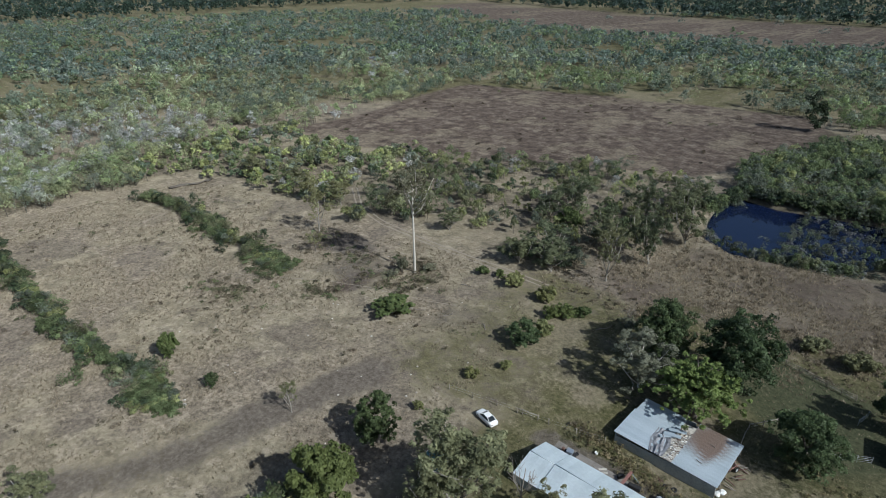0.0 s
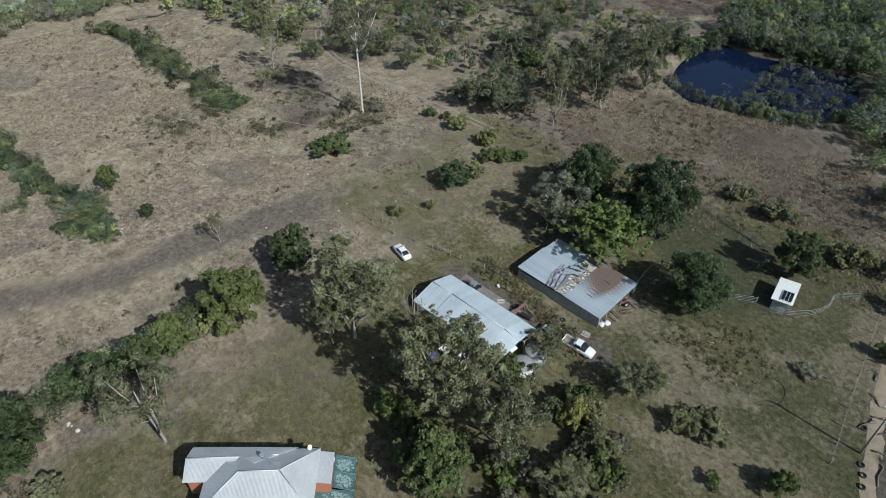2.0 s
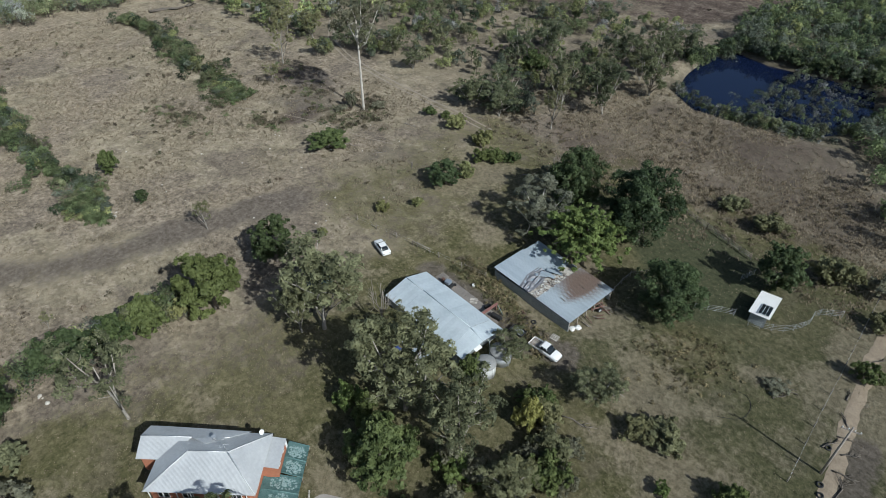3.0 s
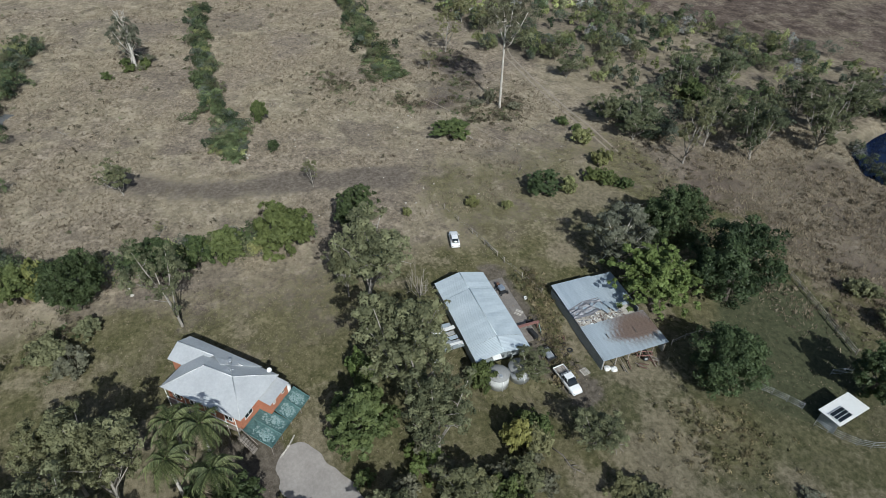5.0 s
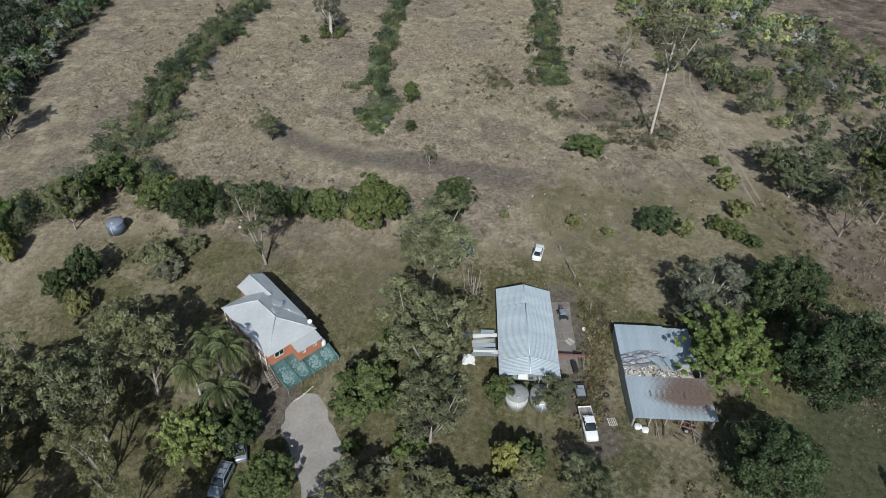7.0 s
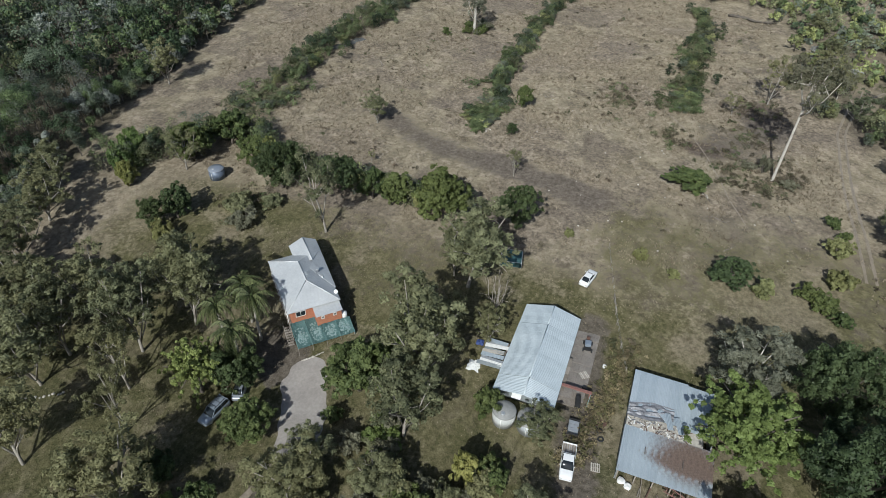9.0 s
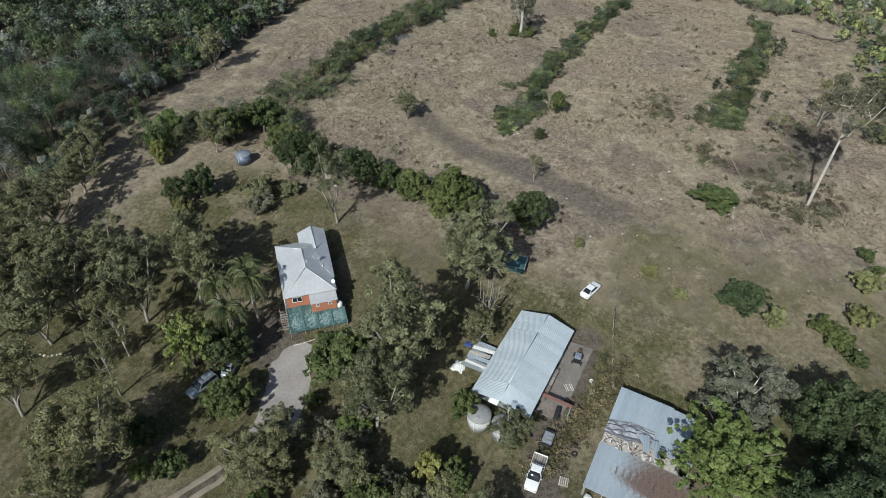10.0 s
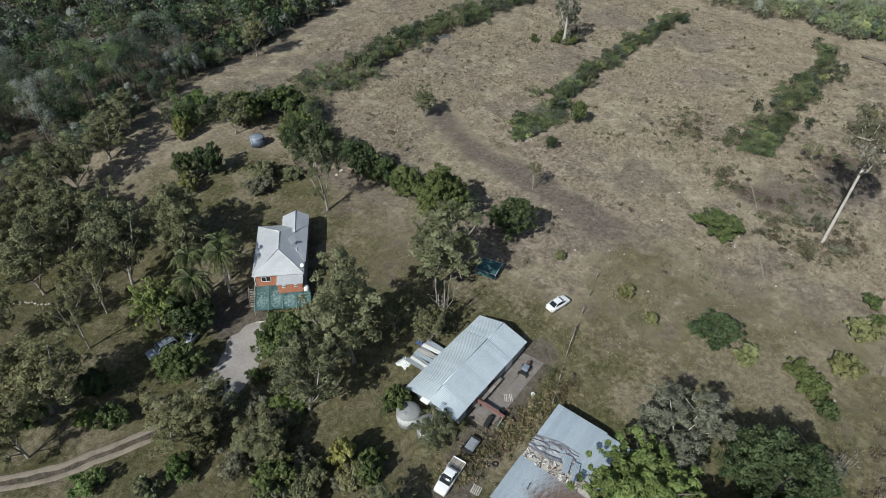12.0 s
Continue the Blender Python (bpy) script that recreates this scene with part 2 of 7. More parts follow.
def along(x, y, line, half, soft):
    """1 on a strip along a line."""
    x, y = np.asarray(x, float), np.asarray(y, float)
    near = np.full(x.shape, 1e9)
    for (ax, ay), (bx, by) in zip(line, line[1:]):
        t = np.clip(((x - ax) * (bx - ax) + (y - ay) * (by - ay)) / ((bx - ax) ** 2 + (by - ay) ** 2), 0, 1)
        near = np.minimum(near, np.hypot(x - ax - t * (bx - ax), y - ay - t * (by - ay)))
    return 1 - sstep(half - soft, half + soft, near)


def ground_z(x, y):
    x, y = np.asarray(x, float), np.asarray(y, float)
    flat = -0.8 - 1.4 * sstep(-50, -10, x) * (1 - sstep(122, 150, y)) - 1.4 * (1 - sstep(25, 50, y)) * sstep(-35, -12, x)
    z = flat + 0.6 * wobble(x, y)
    z = z + 0.9 * along(x, y, [(-58, 190), (-50, 152), (-28, 150), (-10, 158)], 5, 4.5)
    return z - 3.2 * inside(x, y, DAM, 3.0)


def gz(x, y):
    return float(ground_z(x, y))


def axis_marks(lo, hi, step, far):
    marks, v, s = list(np.arange(lo, hi, step)), hi, step
    while v < far:
        marks.append(v)
        s *= 1.09
        v += s
    low, v, s = [], lo, step
    while v > -far:
        s *= 1.09
        v -= s
        low.append(v)
    return np.array(low[::-1] + marks)


def mesh_from(name, verts, faces, mats, tint=None, index=None, smooth_faces=False, normals=None, clump=None):
    """One mesh from arrays of points and equal-sided faces."""
    me = bpy.data.meshes.new(name)
    verts, faces = np.asarray(verts, np.float32), np.asarray(faces, np.int32)
    n, k = faces.shape
    me.vertices.add(len(verts))
    me.vertices.foreach_set("co", verts.ravel())
    me.loops.add(n * k)
    me.loops.foreach_set("vertex_index", faces.ravel())
    me.polygons.add(n)
    me.polygons.foreach_set("loop_start", np.arange(0, n * k, k, dtype=np.int32))
    for m in mats:
        me.materials.append(m)
    if index is not None:
        me.polygons.foreach_set("material_index", np.asarray(index, np.int32))
    if tint is not None:
        at = me.attributes.new("tint", "FLOAT_COLOR", "POINT")
        at.data.foreach_set("color", np.asarray(tint, np.float32).ravel())
    me.update(calc_edges=True)
    me.shade_smooth() if smooth_faces else me.shade_flat()
    if normals is not None:
        me.attributes.new("custom_normal", "FLOAT_VECTOR", "POINT").data.foreach_set("vector", np.asarray(normals, np.float32).ravel())
    if clump is not None:
        me.attributes.new("clump", "FLOAT", "POINT").data.foreach_set("value", np.asarray(clump, np.float32).ravel())
    return me


BARE_TRACK = [(-72, 60), (-74, 50), (-76, 40), (-77, 30), (-80, 20), (-86, 10)]
DRIVE = [(-16.0, 26.8), (-18.2, 29.0), (-17.6, 31.2), (-14.4, 32.6), (-11.7, 34.6), (-8.6, 36.0), (-3.0, 36.8), (1.5, 35.0), (-1.5, 32.0), (-3.9, 31.8), (-7.0, 30.2), (-10.8, 28.4), (-12.5, 26.9), (-14.0, 27.2)]
for _ in range(2):                            # round its corners
    DRIVE = [(p[0] * k + q[0] * (1 - k), p[1] * k + q[1] * (1 - k)) for p, q in zip(DRIVE, DRIVE[1:] + DRIVE[:1]) for k in (0.75, 0.25)]
ROAD_NEAR = [(-3, 34), (5, 33), (9, 31), (15, 28.5), (22, 23), (34, 10)]
ROAD_EAST = [(14, 140), (17, 118), (18.5, 104), (20.5, 90), (23, 76), (27, 60), (34, 45)]
FIELD_TRACK = [(-150, 122), (-136, 112), (-121, 108.2), (-105, 107.6), (-95, 107.2), (-86, 107.5), (-79, 107.8), (-66, 108)]

xs, ys = axis_marks(-150, 45, 1.8, 3600), axis_marks(-70, 210, 1.8, 3600)
GX, GY = np.meshgrid(xs, ys, indexing="ij")
GZ = ground_z(GX, GY)
nx, ny = GX.shape
ids = np.arange(nx * ny).reshape(nx, ny)
quads = np.stack([ids[:-1, :-1], ids[1:, :-1], ids[1:, 1:], ids[:-1, 1:]], -1).reshape(-1, 4)
lawn = sstep(-58, -40, GX) * sstep(-30, -10, GY) * (1 - sstep(118, 135, GY)) * (1 - 0.3 * sstep(60, 66, GY) * (1 - sstep(-44, -30, GX)))
lawn = np.maximum(lawn, 0.56 * sstep(-96, -64, GX) * sstep(52, 68, GY) * (1 - sstep(112, 120, GY)))
yard = inside(GX, GY, [(-48, 14), (-46, 44), (-34, 44), (-30, 33), (-24, 33), (-22, 40), (-17, 34), (-30, 12)], 4)
lawn = np.clip(lawn - 0.4 * yard, 0, 1)
lawn = lawn + inside(GX, GY, [(-29, 111), (-23, 101), (-13, 96), (-4, 91), (2, 97), (-3, 110), (-14, 113)], 3) + 0.3 * (1 - sstep(4, 12, np.hypot(GX - 4, GY + 2)))
lawn = lawn + (0.1 * sstep(-46, -30, GX) + 0.3 * sstep(-26, -12, GX)) * sstep(62, 72, GY) * (1 - sstep(112, 122, GY)) + 0.2 * (1 - sstep(2, 7, np.hypot(GX + 5.5, GY - 10)))
lawn = lawn - 0.55 * (1 - sstep(1.5, 7, np.hypot(GX, (GY - 81.6) * 0.8)))
far = sstep(300, 340, np.hypot(GX, GY))
lawn = np.maximum(lawn, 0.62 * far)
# Also paints bank, far field and a paddock corner darker, like cloud shade.
burnt = np.maximum.reduce([inside(GX, GY, BURNT, 7), 0.6 * inside(GX, GY, FARFIELD, 20), 0.6 * (1 - sstep(2, 12, np.hypot((GX + 101) * 1.7, GY - 80))), 0.5 * (1 - sstep(2, 14, np.hypot(GX + 122, (GY - 90) * 1.3))), 0.16 * inside(GX, GY, [(-112, 72), (-86, 66), (-62, 72), (-58, 104), (-84, 108), (-110, 104)], 9), 0.4 * inside(GX, GY, [(-62, 122), (-50, 112), (-30, 116), (-12, 118), (14, 122), (4, 150), (-10, 160), (-30, 154), (-50, 152)], 6)])
bare = np.maximum.reduce([0.72 * along(GX, GY, BARE_TRACK, 4.6, 5.0), 0.4 * along(GX, GY, FIELD_TRACK, 1.3, 1.2), 0.6 * (1 - sstep(2, 17, np.hypot((GX + 104) * 0.8, GY - 83))),
                          0.5 * (1 - sstep(1, 16, np.hypot(GX + 72, GY - 84))), 0.7 * (1 - sstep(5, 14, np.hypot(GX + 118, (GY - 92) * 1.5))),
                          0.8 * along(GX, GY, [(-38, 66), (-24, 67), (-12, 69)], 3.0, 2.2), 0.8 * (1 - sstep(3, 7, np.hypot(GX + 17, GY - 24))),
                          0.3 * along(GX, GY, [(-10, 70), (4, 78), (14, 82)], 3, 2.5), 0.75 * along(GX, GY, ROAD_NEAR, 1.5, 1.0), 0.5 * along(GX, GY, ROAD_EAST, 1.6, 1.2), 0.8 * along(GX, GY, [(24, 86), (25, 74), (29, 58)], 2.6, 1.5),
                          inside(GX, GY, [(-20.5, 22.5), (-19, 26), (-17, 28), (-14, 27.8), (-12.5, 27), (-9.5, 27), (-11.9, 24), (-16.3, 23.5)], 1.2)])
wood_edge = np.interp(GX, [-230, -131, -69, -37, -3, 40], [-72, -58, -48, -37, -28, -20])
# Leaf litter below trees, plus shade painted on bank, far land and east edge.
litter_shade_zone = np.maximum.reduce([sstep(2, -6, GY - wood_edge), 0.2 * inside(GX, GY, [(-23, 36), (-30, 55), (-20, 56), (-4, 64), (12, 60), (12, 40), (-4, 40)], 3),
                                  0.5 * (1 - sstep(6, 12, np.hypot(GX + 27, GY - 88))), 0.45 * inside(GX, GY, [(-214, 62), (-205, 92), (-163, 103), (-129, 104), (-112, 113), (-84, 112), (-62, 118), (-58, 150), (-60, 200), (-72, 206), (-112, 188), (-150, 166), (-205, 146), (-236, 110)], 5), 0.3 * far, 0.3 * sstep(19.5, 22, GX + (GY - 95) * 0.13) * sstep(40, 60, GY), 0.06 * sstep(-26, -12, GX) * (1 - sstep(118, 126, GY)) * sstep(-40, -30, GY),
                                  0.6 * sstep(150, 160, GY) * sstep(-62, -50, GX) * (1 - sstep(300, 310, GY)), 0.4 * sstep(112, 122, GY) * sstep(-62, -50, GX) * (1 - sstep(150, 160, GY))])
tint = np.stack([lawn, burnt, bare, litter_shade_zone], -1).reshape(-1, 4)


def ground_mat():
    m, nt, p = mat_new("pasture")
    pos = nt.nodes.new("ShaderNodeNewGeometry").outputs["Position"]
    at = nt.nodes.new("ShaderNodeAttribute")
    at.attribute_name = "tint"
    sep = nt.nodes.new("ShaderNodeSeparateColor")
    nt.links.new(at.outputs["Color"], sep.inputs[0])
    big, mid = noise_tex(nt, 0.035, 4, 0.6, pos), noise_tex(nt, 0.22, 5, 0.65, pos)
    fine, grit = noise_tex(nt, 1.3, 5, 0.7, pos), noise_tex(nt, 5.0, 4, 0.7, pos)
    f = calc(nt, "ADD", calc(nt, "MULTIPLY", mid, 0.6), calc(nt, "MULTIPLY", fine, 0.4))
    f2 = calc(nt, "ADD", calc(nt, "MULTIPLY", fine, 0.75), calc(nt, "MULTIPLY", grit, 0.25))
    dry = ramp(nt, f, [(0.34, (0.16, 0.134, 0.095)), (0.45, (0.235, 0.198, 0.14)), (0.55, (0.31, 0.266, 0.19)), (0.68, (0.40, 0.348, 0.254))])
    pink = ramp(nt, f2, [(0.38, (0.135, 0.11, 0.083)), (0.62, (0.335, 0.28, 0.212))])
    col = mix(nt, smooth(nt, big, 0.45, 0.57), dry, pink)
    patch = noise_tex(nt, 0.13, 6, 0.7, pos)
    col = mix(nt, calc(nt, "MULTIPLY", smooth(nt, patch, 0.52, 0.64), 0.62), col, ramp(nt, f2, [(0.38, (0.085, 0.07, 0.052)), (0.62, (0.19, 0.158, 0.12))]))
    patch2 = noise_tex(nt, 0.42, 5, 0.72, pos)
    col = mix(nt, calc(nt, "MULTIPLY", smooth(nt, patch2, 0.53, 0.62), 0.6), col, (0.40, 0.34, 0.262))
    gr = nt.nodes.new("ShaderNodeAttribute")
    gr.attribute_name = "growth"
    gv = calc(nt, "ADD", gr.outputs["Fac"], calc(nt, "MULTIPLY", calc(nt, "SUBTRACT", f, 0.5), 0.7))
    thick = ramp(nt, f2, [(0.36, (0.185, 0.152, 0.108)), (0.5, (0.285, 0.238, 0.172)), (0.64, (0.40, 0.342, 0.255))])
    thin = ramp(nt, f2, [(0.36, (0.095, 0.078, 0.064)), (0.64, (0.225, 0.188, 0.155))])
    col = mix(nt, calc(nt, "MULTIPLY", smooth(nt, gv, 0.52, 0.66), 0.5), col, thick)
    col = mix(nt, calc(nt, "MULTIPLY", calc(nt, "SUBTRACT", 1.0, smooth(nt, gv, 0.33, 0.45)), 0.55), col, thin)
    grass = ramp(nt, f2, [(0.36, (0.058, 0.059, 0.026)), (0.5, (0.108, 0.102, 0.049)), (0.64, (0.182, 0.166, 0.09))])
    grass2 = ramp(nt, f2, [(0.36, (0.082, 0.077, 0.037)), (0.64, (0.212, 0.187, 0.108))])
    grass = mix(nt, smooth(nt, mid, 0.42, 0.62), grass, grass2)
    grass = mix(nt, calc(nt, "MULTIPLY", smooth(nt, patch, 0.5, 0.64), 0.6), grass, ramp(nt, f2, [(0.36, (0.10, 0.085, 0.055)), (0.64, (0.235, 0.20, 0.14))]))
    grass = mix(nt, calc(nt, "MULTIPLY", smooth(nt, patch2, 0.54, 0.68), 0.6), grass, (0.272, 0.238, 0.145))
    grass = mix(nt, smooth(nt, sep.outputs[0], 1.15, 1.7), grass, ramp(nt, f2, [(0.36, (0.05, 0.055, 0.03)), (0.64, (0.114, 0.118, 0.067))]))

    def part_of(channel, lo=0.35, hi=0.65):
        j = calc(nt, "MULTIPLY", calc(nt, "SUBTRACT", f, 0.5), 1.3)
        j = calc(nt, "ADD", j, calc(nt, "MULTIPLY", calc(nt, "SUBTRACT", big, 0.5), 0.5))
        return smooth(nt, calc(nt, "ADD", channel, j), lo, hi)

    col = mix(nt, part_of(sep.outputs[0]), col, grass)
    green_gap = calc(nt, "MULTIPLY", smooth(nt, gv, 0.5, 0.68), calc(nt, "MULTIPLY", part_of(sep.outputs[0]), 0.5))
    col = mix(nt, green_gap, col, thick)
    red = ramp(nt, f, [(0.38, (0.06, 0.045, 0.037)), (0.5, (0.12, 0.092, 0.075)), (0.62, (0.225, 0.185, 0.148))])
    red = mix(nt, calc(nt, "MULTIPLY", smooth(nt, gv, 0.5, 0.66), 0.35), red, thick)
    col = mix(nt, part_of(sep.outputs[1], 0.2, 0.5), col, red)
    soil = ramp(nt, f2, [(0.38, (0.092, 0.077, 0.064)), (0.64, (0.19, 0.162, 0.137))])
    col = mix(nt, calc(nt, "MULTIPLY", part_of(sep.outputs[2]), 0.85), col, soil)
    # One dark colour for leaf litter and for the painted shade.
    litter_shade = ramp(nt, f2, [(0.35, (0.045, 0.04, 0.028)), (0.65, (0.14, 0.122, 0.085))])
    col = mix(nt, calc(nt, "MULTIPLY", part_of(at.outputs["Alpha"]), 0.8), col, litter_shade)
    clump = calc(nt, "MULTIPLY_ADD", smooth(nt, noise_tex(nt, 0.6, 3, 0.6, pos), 0.34, 0.64), 0.23, 0.70)
    tone = nt.nodes.new("ShaderNodeVectorMath")
    tone.operation = "SCALE"
    nt.links.new(col, tone.inputs[0])
    rough_land = calc(nt, "SUBTRACT", 1.0, calc(nt, "MULTIPLY", smooth(nt, sep.outputs[0], 0.3, 0.9), 0.65))
    clump = calc(nt, "ADD", 0.84, calc(nt, "MULTIPLY", calc(nt, "SUBTRACT", clump, 0.84), rough_land))
    nt.links.new(clump, tone.inputs["Scale"])
    nt.links.new(tone.outputs[0], p.inputs["Base Color"])
    p.inputs["Roughness"].default_value, p.inputs["Specular IOR Level"].default_value = 0.95, 0.1
    p.inputs["Diffuse Roughness"].default_value = 0.5
    bump(nt, p, calc(nt, "ADD", f2, calc(nt, "MULTIPLY", patch2, 0.8)), 0.65, 0.5)
    return m


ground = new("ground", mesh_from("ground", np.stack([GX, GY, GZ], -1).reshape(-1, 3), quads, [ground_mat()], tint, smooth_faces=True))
ground.data.attributes.new("growth", "FLOAT", "POINT").data.foreach_set("value", growth(GX, GY).ravel().astype(np.float32))
tagged(ground, "dry brown pasture and worn lawn on open land", "ground", kind="structure")


def strip(line, half, lift, seed, wob=0.4):
    """A strip laid along a line on the land, its edges uneven."""
    rng = np.random.default_rng(seed)
    pts = []
    for (ax, ay), (bx, by) in zip(line, line[1:]):
        n = max(2, int(math.hypot(bx - ax, by - ay) / 1.0))
        pts += [(ax + (bx - ax) * i / n, ay + (by - ay) * i / n) for i in range(n)]
    pts = np.array(pts + [line[-1]], float)
    for _ in range(4):
        pts[1:-1] = (pts[:-2] + 2 * pts[1:-1] + pts[2:]) / 4
    tan = np.gradient(pts, axis=0)
    tan /= np.linalg.norm(tan, axis=1)[:, None]
    nor = np.stack([-tan[:, 1], tan[:, 0]], 1)
    cols = 5
    verts = []
    for p, q in zip(pts, nor):
        for j in range(cols):
            u = 2 * j / (cols - 1) - 1
            w = half * u + (rng.uniform(-wob, wob) if abs(u) == 1 else 0)
            x, y = p + q * w
            verts.append((x, y, gz(x, y) + lift * (1 - 0.8 * abs(u) ** 3)))
    a = np.arange(len(pts) * cols).reshape(-1, cols)
    return verts, np.stack([a[:-1, :-1], a[:-1, 1:], a[1:, 1:], a[1:, :-1]], -1).reshape(-1, 4)


DIRT = plain("pale_dirt", (0.20, 0.163, 0.122), (0.38, 0.32, 0.25), 0.95, 0.5, relief=0.03)
SANDY = plain("sandy_dirt", (0.18, 0.14, 0.098), (0.36, 0.29, 0.21), 0.95, 0.9, relief=0.04)
DULL_DIRT = plain("dull_dirt", (0.17, 0.14, 0.108), (0.33, 0.28, 0.218), 0.95, 0.6, relief=0.03)
GRAVEL = plain("gravel", (0.24, 0.215, 0.195), (0.40, 0.365, 0.335), 0.95, 0.35, relief=0.02)


def road(name, line, half, lift, seed, mat, label, rough=0.3):
    v, f = strip(line, half, lift, seed, rough * half)
    ob = new(name, mesh_from(name, v, f, [mat], smooth_faces=True))
    return tagged(ob, label, "track", kind="structure")


def offset(line, d):
    out = []
    for i, (x, y) in enumerate(line):
        ax, ay = line[max(i - 1, 0)]
        bx, by = line[min(i + 1, len(line) - 1)]
        n = math.hypot(bx - ax, by - ay)
        out.append((x - (by - ay) / n * d, y + (bx - ax) / n * d))
    return out


for side, sd in ((-0.8, 1), (0.8, 2)):
    road("road_near", offset(ROAD_NEAR, side), 0.4, 0.07, sd, DULL_DIRT, "pale two-wheel dirt track through grass")
    road("field_track", offset(FIELD_TRACK, side), 0.26, 0.05, sd + 4, DULL_DIRT, "faint wheel tracks across the dry paddock")
road("road_east", ROAD_EAST, 0.95, 0.05, 3, SANDY, "pale bare dirt track along the fence", 0.3)
road("footpath", [(-131.6, 59), (-118, 68), (-103, 77.5), (-95, 80.7), (-87, 83.6), (-83, 84.6), (-75, 87.9)], 0.14, 0.04, 9, DULL_DIRT, "narrow worn path in dry grass")


def sheet_in(name, outline, lift, step, mat, label, category):
    """A level of loose material that fills a soft outline on the land."""
    o = np.array(outline, float)
    gx, gy = np.arange(o[:, 0].min() - 2, o[:, 0].max() + 2, step), np.arange(o[:, 1].min() - 2, o[:, 1].max() + 2, step)
    X, Y = np.meshgrid(gx, gy, indexing="ij")
    w = inside(X, Y, outline, 1.2)
    keep = w > 0.02
    Z = ground_z(X, Y) - 0.06 + lift * w + 0.02 * np.sin(X * 1.7) * np.sin(Y * 1.3)
    a = np.arange(X.size).reshape(X.shape)
    q = np.stack([a[:-1, :-1], a[1:, :-1], a[1:, 1:], a[:-1, 1:]], -1).reshape(-1, 4)
    q = q[keep.ravel()[q].all(1)]
    ob = new(name, mesh_from(name, np.stack([X, Y, Z], -1).reshape(-1, 3), q, [mat], smooth_faces=True))
    return tagged(ob, label, category, kind="structure")


sheet_in("driveway", DRIVE, 0.17, 0.5, GRAVEL, "pale grey gravel drive before the house", "driveway")


def water_mat():
    m, nt, p = mat_new("dam_water")
    # Blue of the reflected sky is partly put into the base colour.
    p.inputs["Base Color"].default_value = (0.006, 0.011, 0.034, 1)
    p.inputs["Roughness"].default_value, p.inputs["IOR"].default_value = 0.04, 1.33
    pos = nt.nodes.new("ShaderNodeNewGeometry").outputs["Position"]
    bump(nt, p, noise_tex(nt, 1.2, 3, 0.5, pos), 0.06, 0.05)
    return m


WATER = water_mat()
wx, wy = np.meshgrid(np.arange(-62, -6, 2.0), np.arange(148, 206, 2.0), indexing="ij")
wa = np.arange(wx.size).reshape(wx.shape)
water = new("water", mesh_from("water", np.stack([wx, wy, np.full(wx.shape, -1.75)], -1).reshape(-1, 3),
                               np.stack([wa[:-1, :-1], wa[1:, :-1], wa[1:, 1:], wa[:-1, 1:]], -1).reshape(-1, 4), [WATER]))
tagged(water, "still dark blue water in a farm dam", "water", kind="structure")


# ---- building blocks ----
def part(name, bm, material, parent, label=""):
    me = bpy.data.meshes.new(name)
    bm.to_mesh(me)
    bm.free()
    return part_me(name, me, material, parent, label)


def part_me(name, me, material, parent, label=""):
    if material and not me.materials:
        me.materials.append(material)
    ob = new(name, me)
    ob.parent = parent
    return tagged(ob, label)


def thing(name, x, y, z, rz, label, category, group=""):
    ob = new(name)
    ob.matrix_basis = pose(x, y, z, 0, 0, rz)
    return tagged(ob, label, category, group)


def box(bm, x0, x1, y0, y1, z0, z1, m=None):
    vs = [bm.verts.new((x, y, z)) for z in (z0, z1) for x, y in ((x0, y0), (x1, y0), (x1, y1), (x0, y1))]
    for f in ((3, 2, 1, 0), (4, 5, 6, 7), (0, 1, 5, 4), (1, 2, 6, 5), (2, 3, 7, 6), (3, 0, 4, 7)):
        bm.faces.new([vs[i] for i in f])
    if m is not None:
        bmesh.ops.transform(bm, matrix=m, verts=vs)
    return vs


def boxed(x0, x1, y0, y1, z0, z1, soft=0.0):
    bm = bmesh.new()
    box(bm, x0, x1, y0, y1, z0, z1)
    if soft:
        bmesh.ops.bevel(bm, geom=bm.edges[:], offset=soft, segments=2, affect="EDGES")
    return bm


def tube(bm, pts, radii, sides=7, cap=True):
    """A tapering tube through points."""
    rings = []
    pts = [Vector(p) for p in pts]
    for i, p in enumerate(pts):
        d = (pts[min(i + 1, len(pts) - 1)] - pts[max(i - 1, 0)]).normalized()
        a = d.orthogonal().normalized()
        b = d.cross(a)
        rings.append([bm.verts.new(p + (a * math.cos(t) + b * math.sin(t)) * radii[i]) for t in (2 * math.pi * k / sides for k in range(sides))])
    for r, s in zip(rings, rings[1:]):
        best = min(range(sides), key=lambda o: (r[0].co - s[o].co).length)
        for k in range(sides):
            f = bm.faces.new((r[k], r[(k + 1) % sides], s[(k + 1 + best) % sides], s[(k + best) % sides]))
            f.smooth = True
    if cap:
        bm.faces.new(rings[0][::-1])
        bm.faces.new(rings[-1])
    return bm


def rod(p, q, r, sides=6):
    return tube(bmesh.new(), [p, q], [r, r], sides)


def slab(bm, corners, thick):
    """A flat panel of some thickness below its corners."""
    top = [bm.verts.new(c) for c in corners]
    low = [bm.verts.new((c[0], c[1], c[2] - thick)) for c in corners]
    bm.faces.new(top)
    bm.faces.new(low[::-1])
    n = len(corners)
    for i in range(n):
        bm.faces.new((top[i], low[i], low[(i + 1) % n], top[(i + 1) % n]))
    return bm


# ---- leaves ----
def unit(v):
    return v / np.maximum(np.linalg.norm(v, axis=1), 1e-6)[:, None]


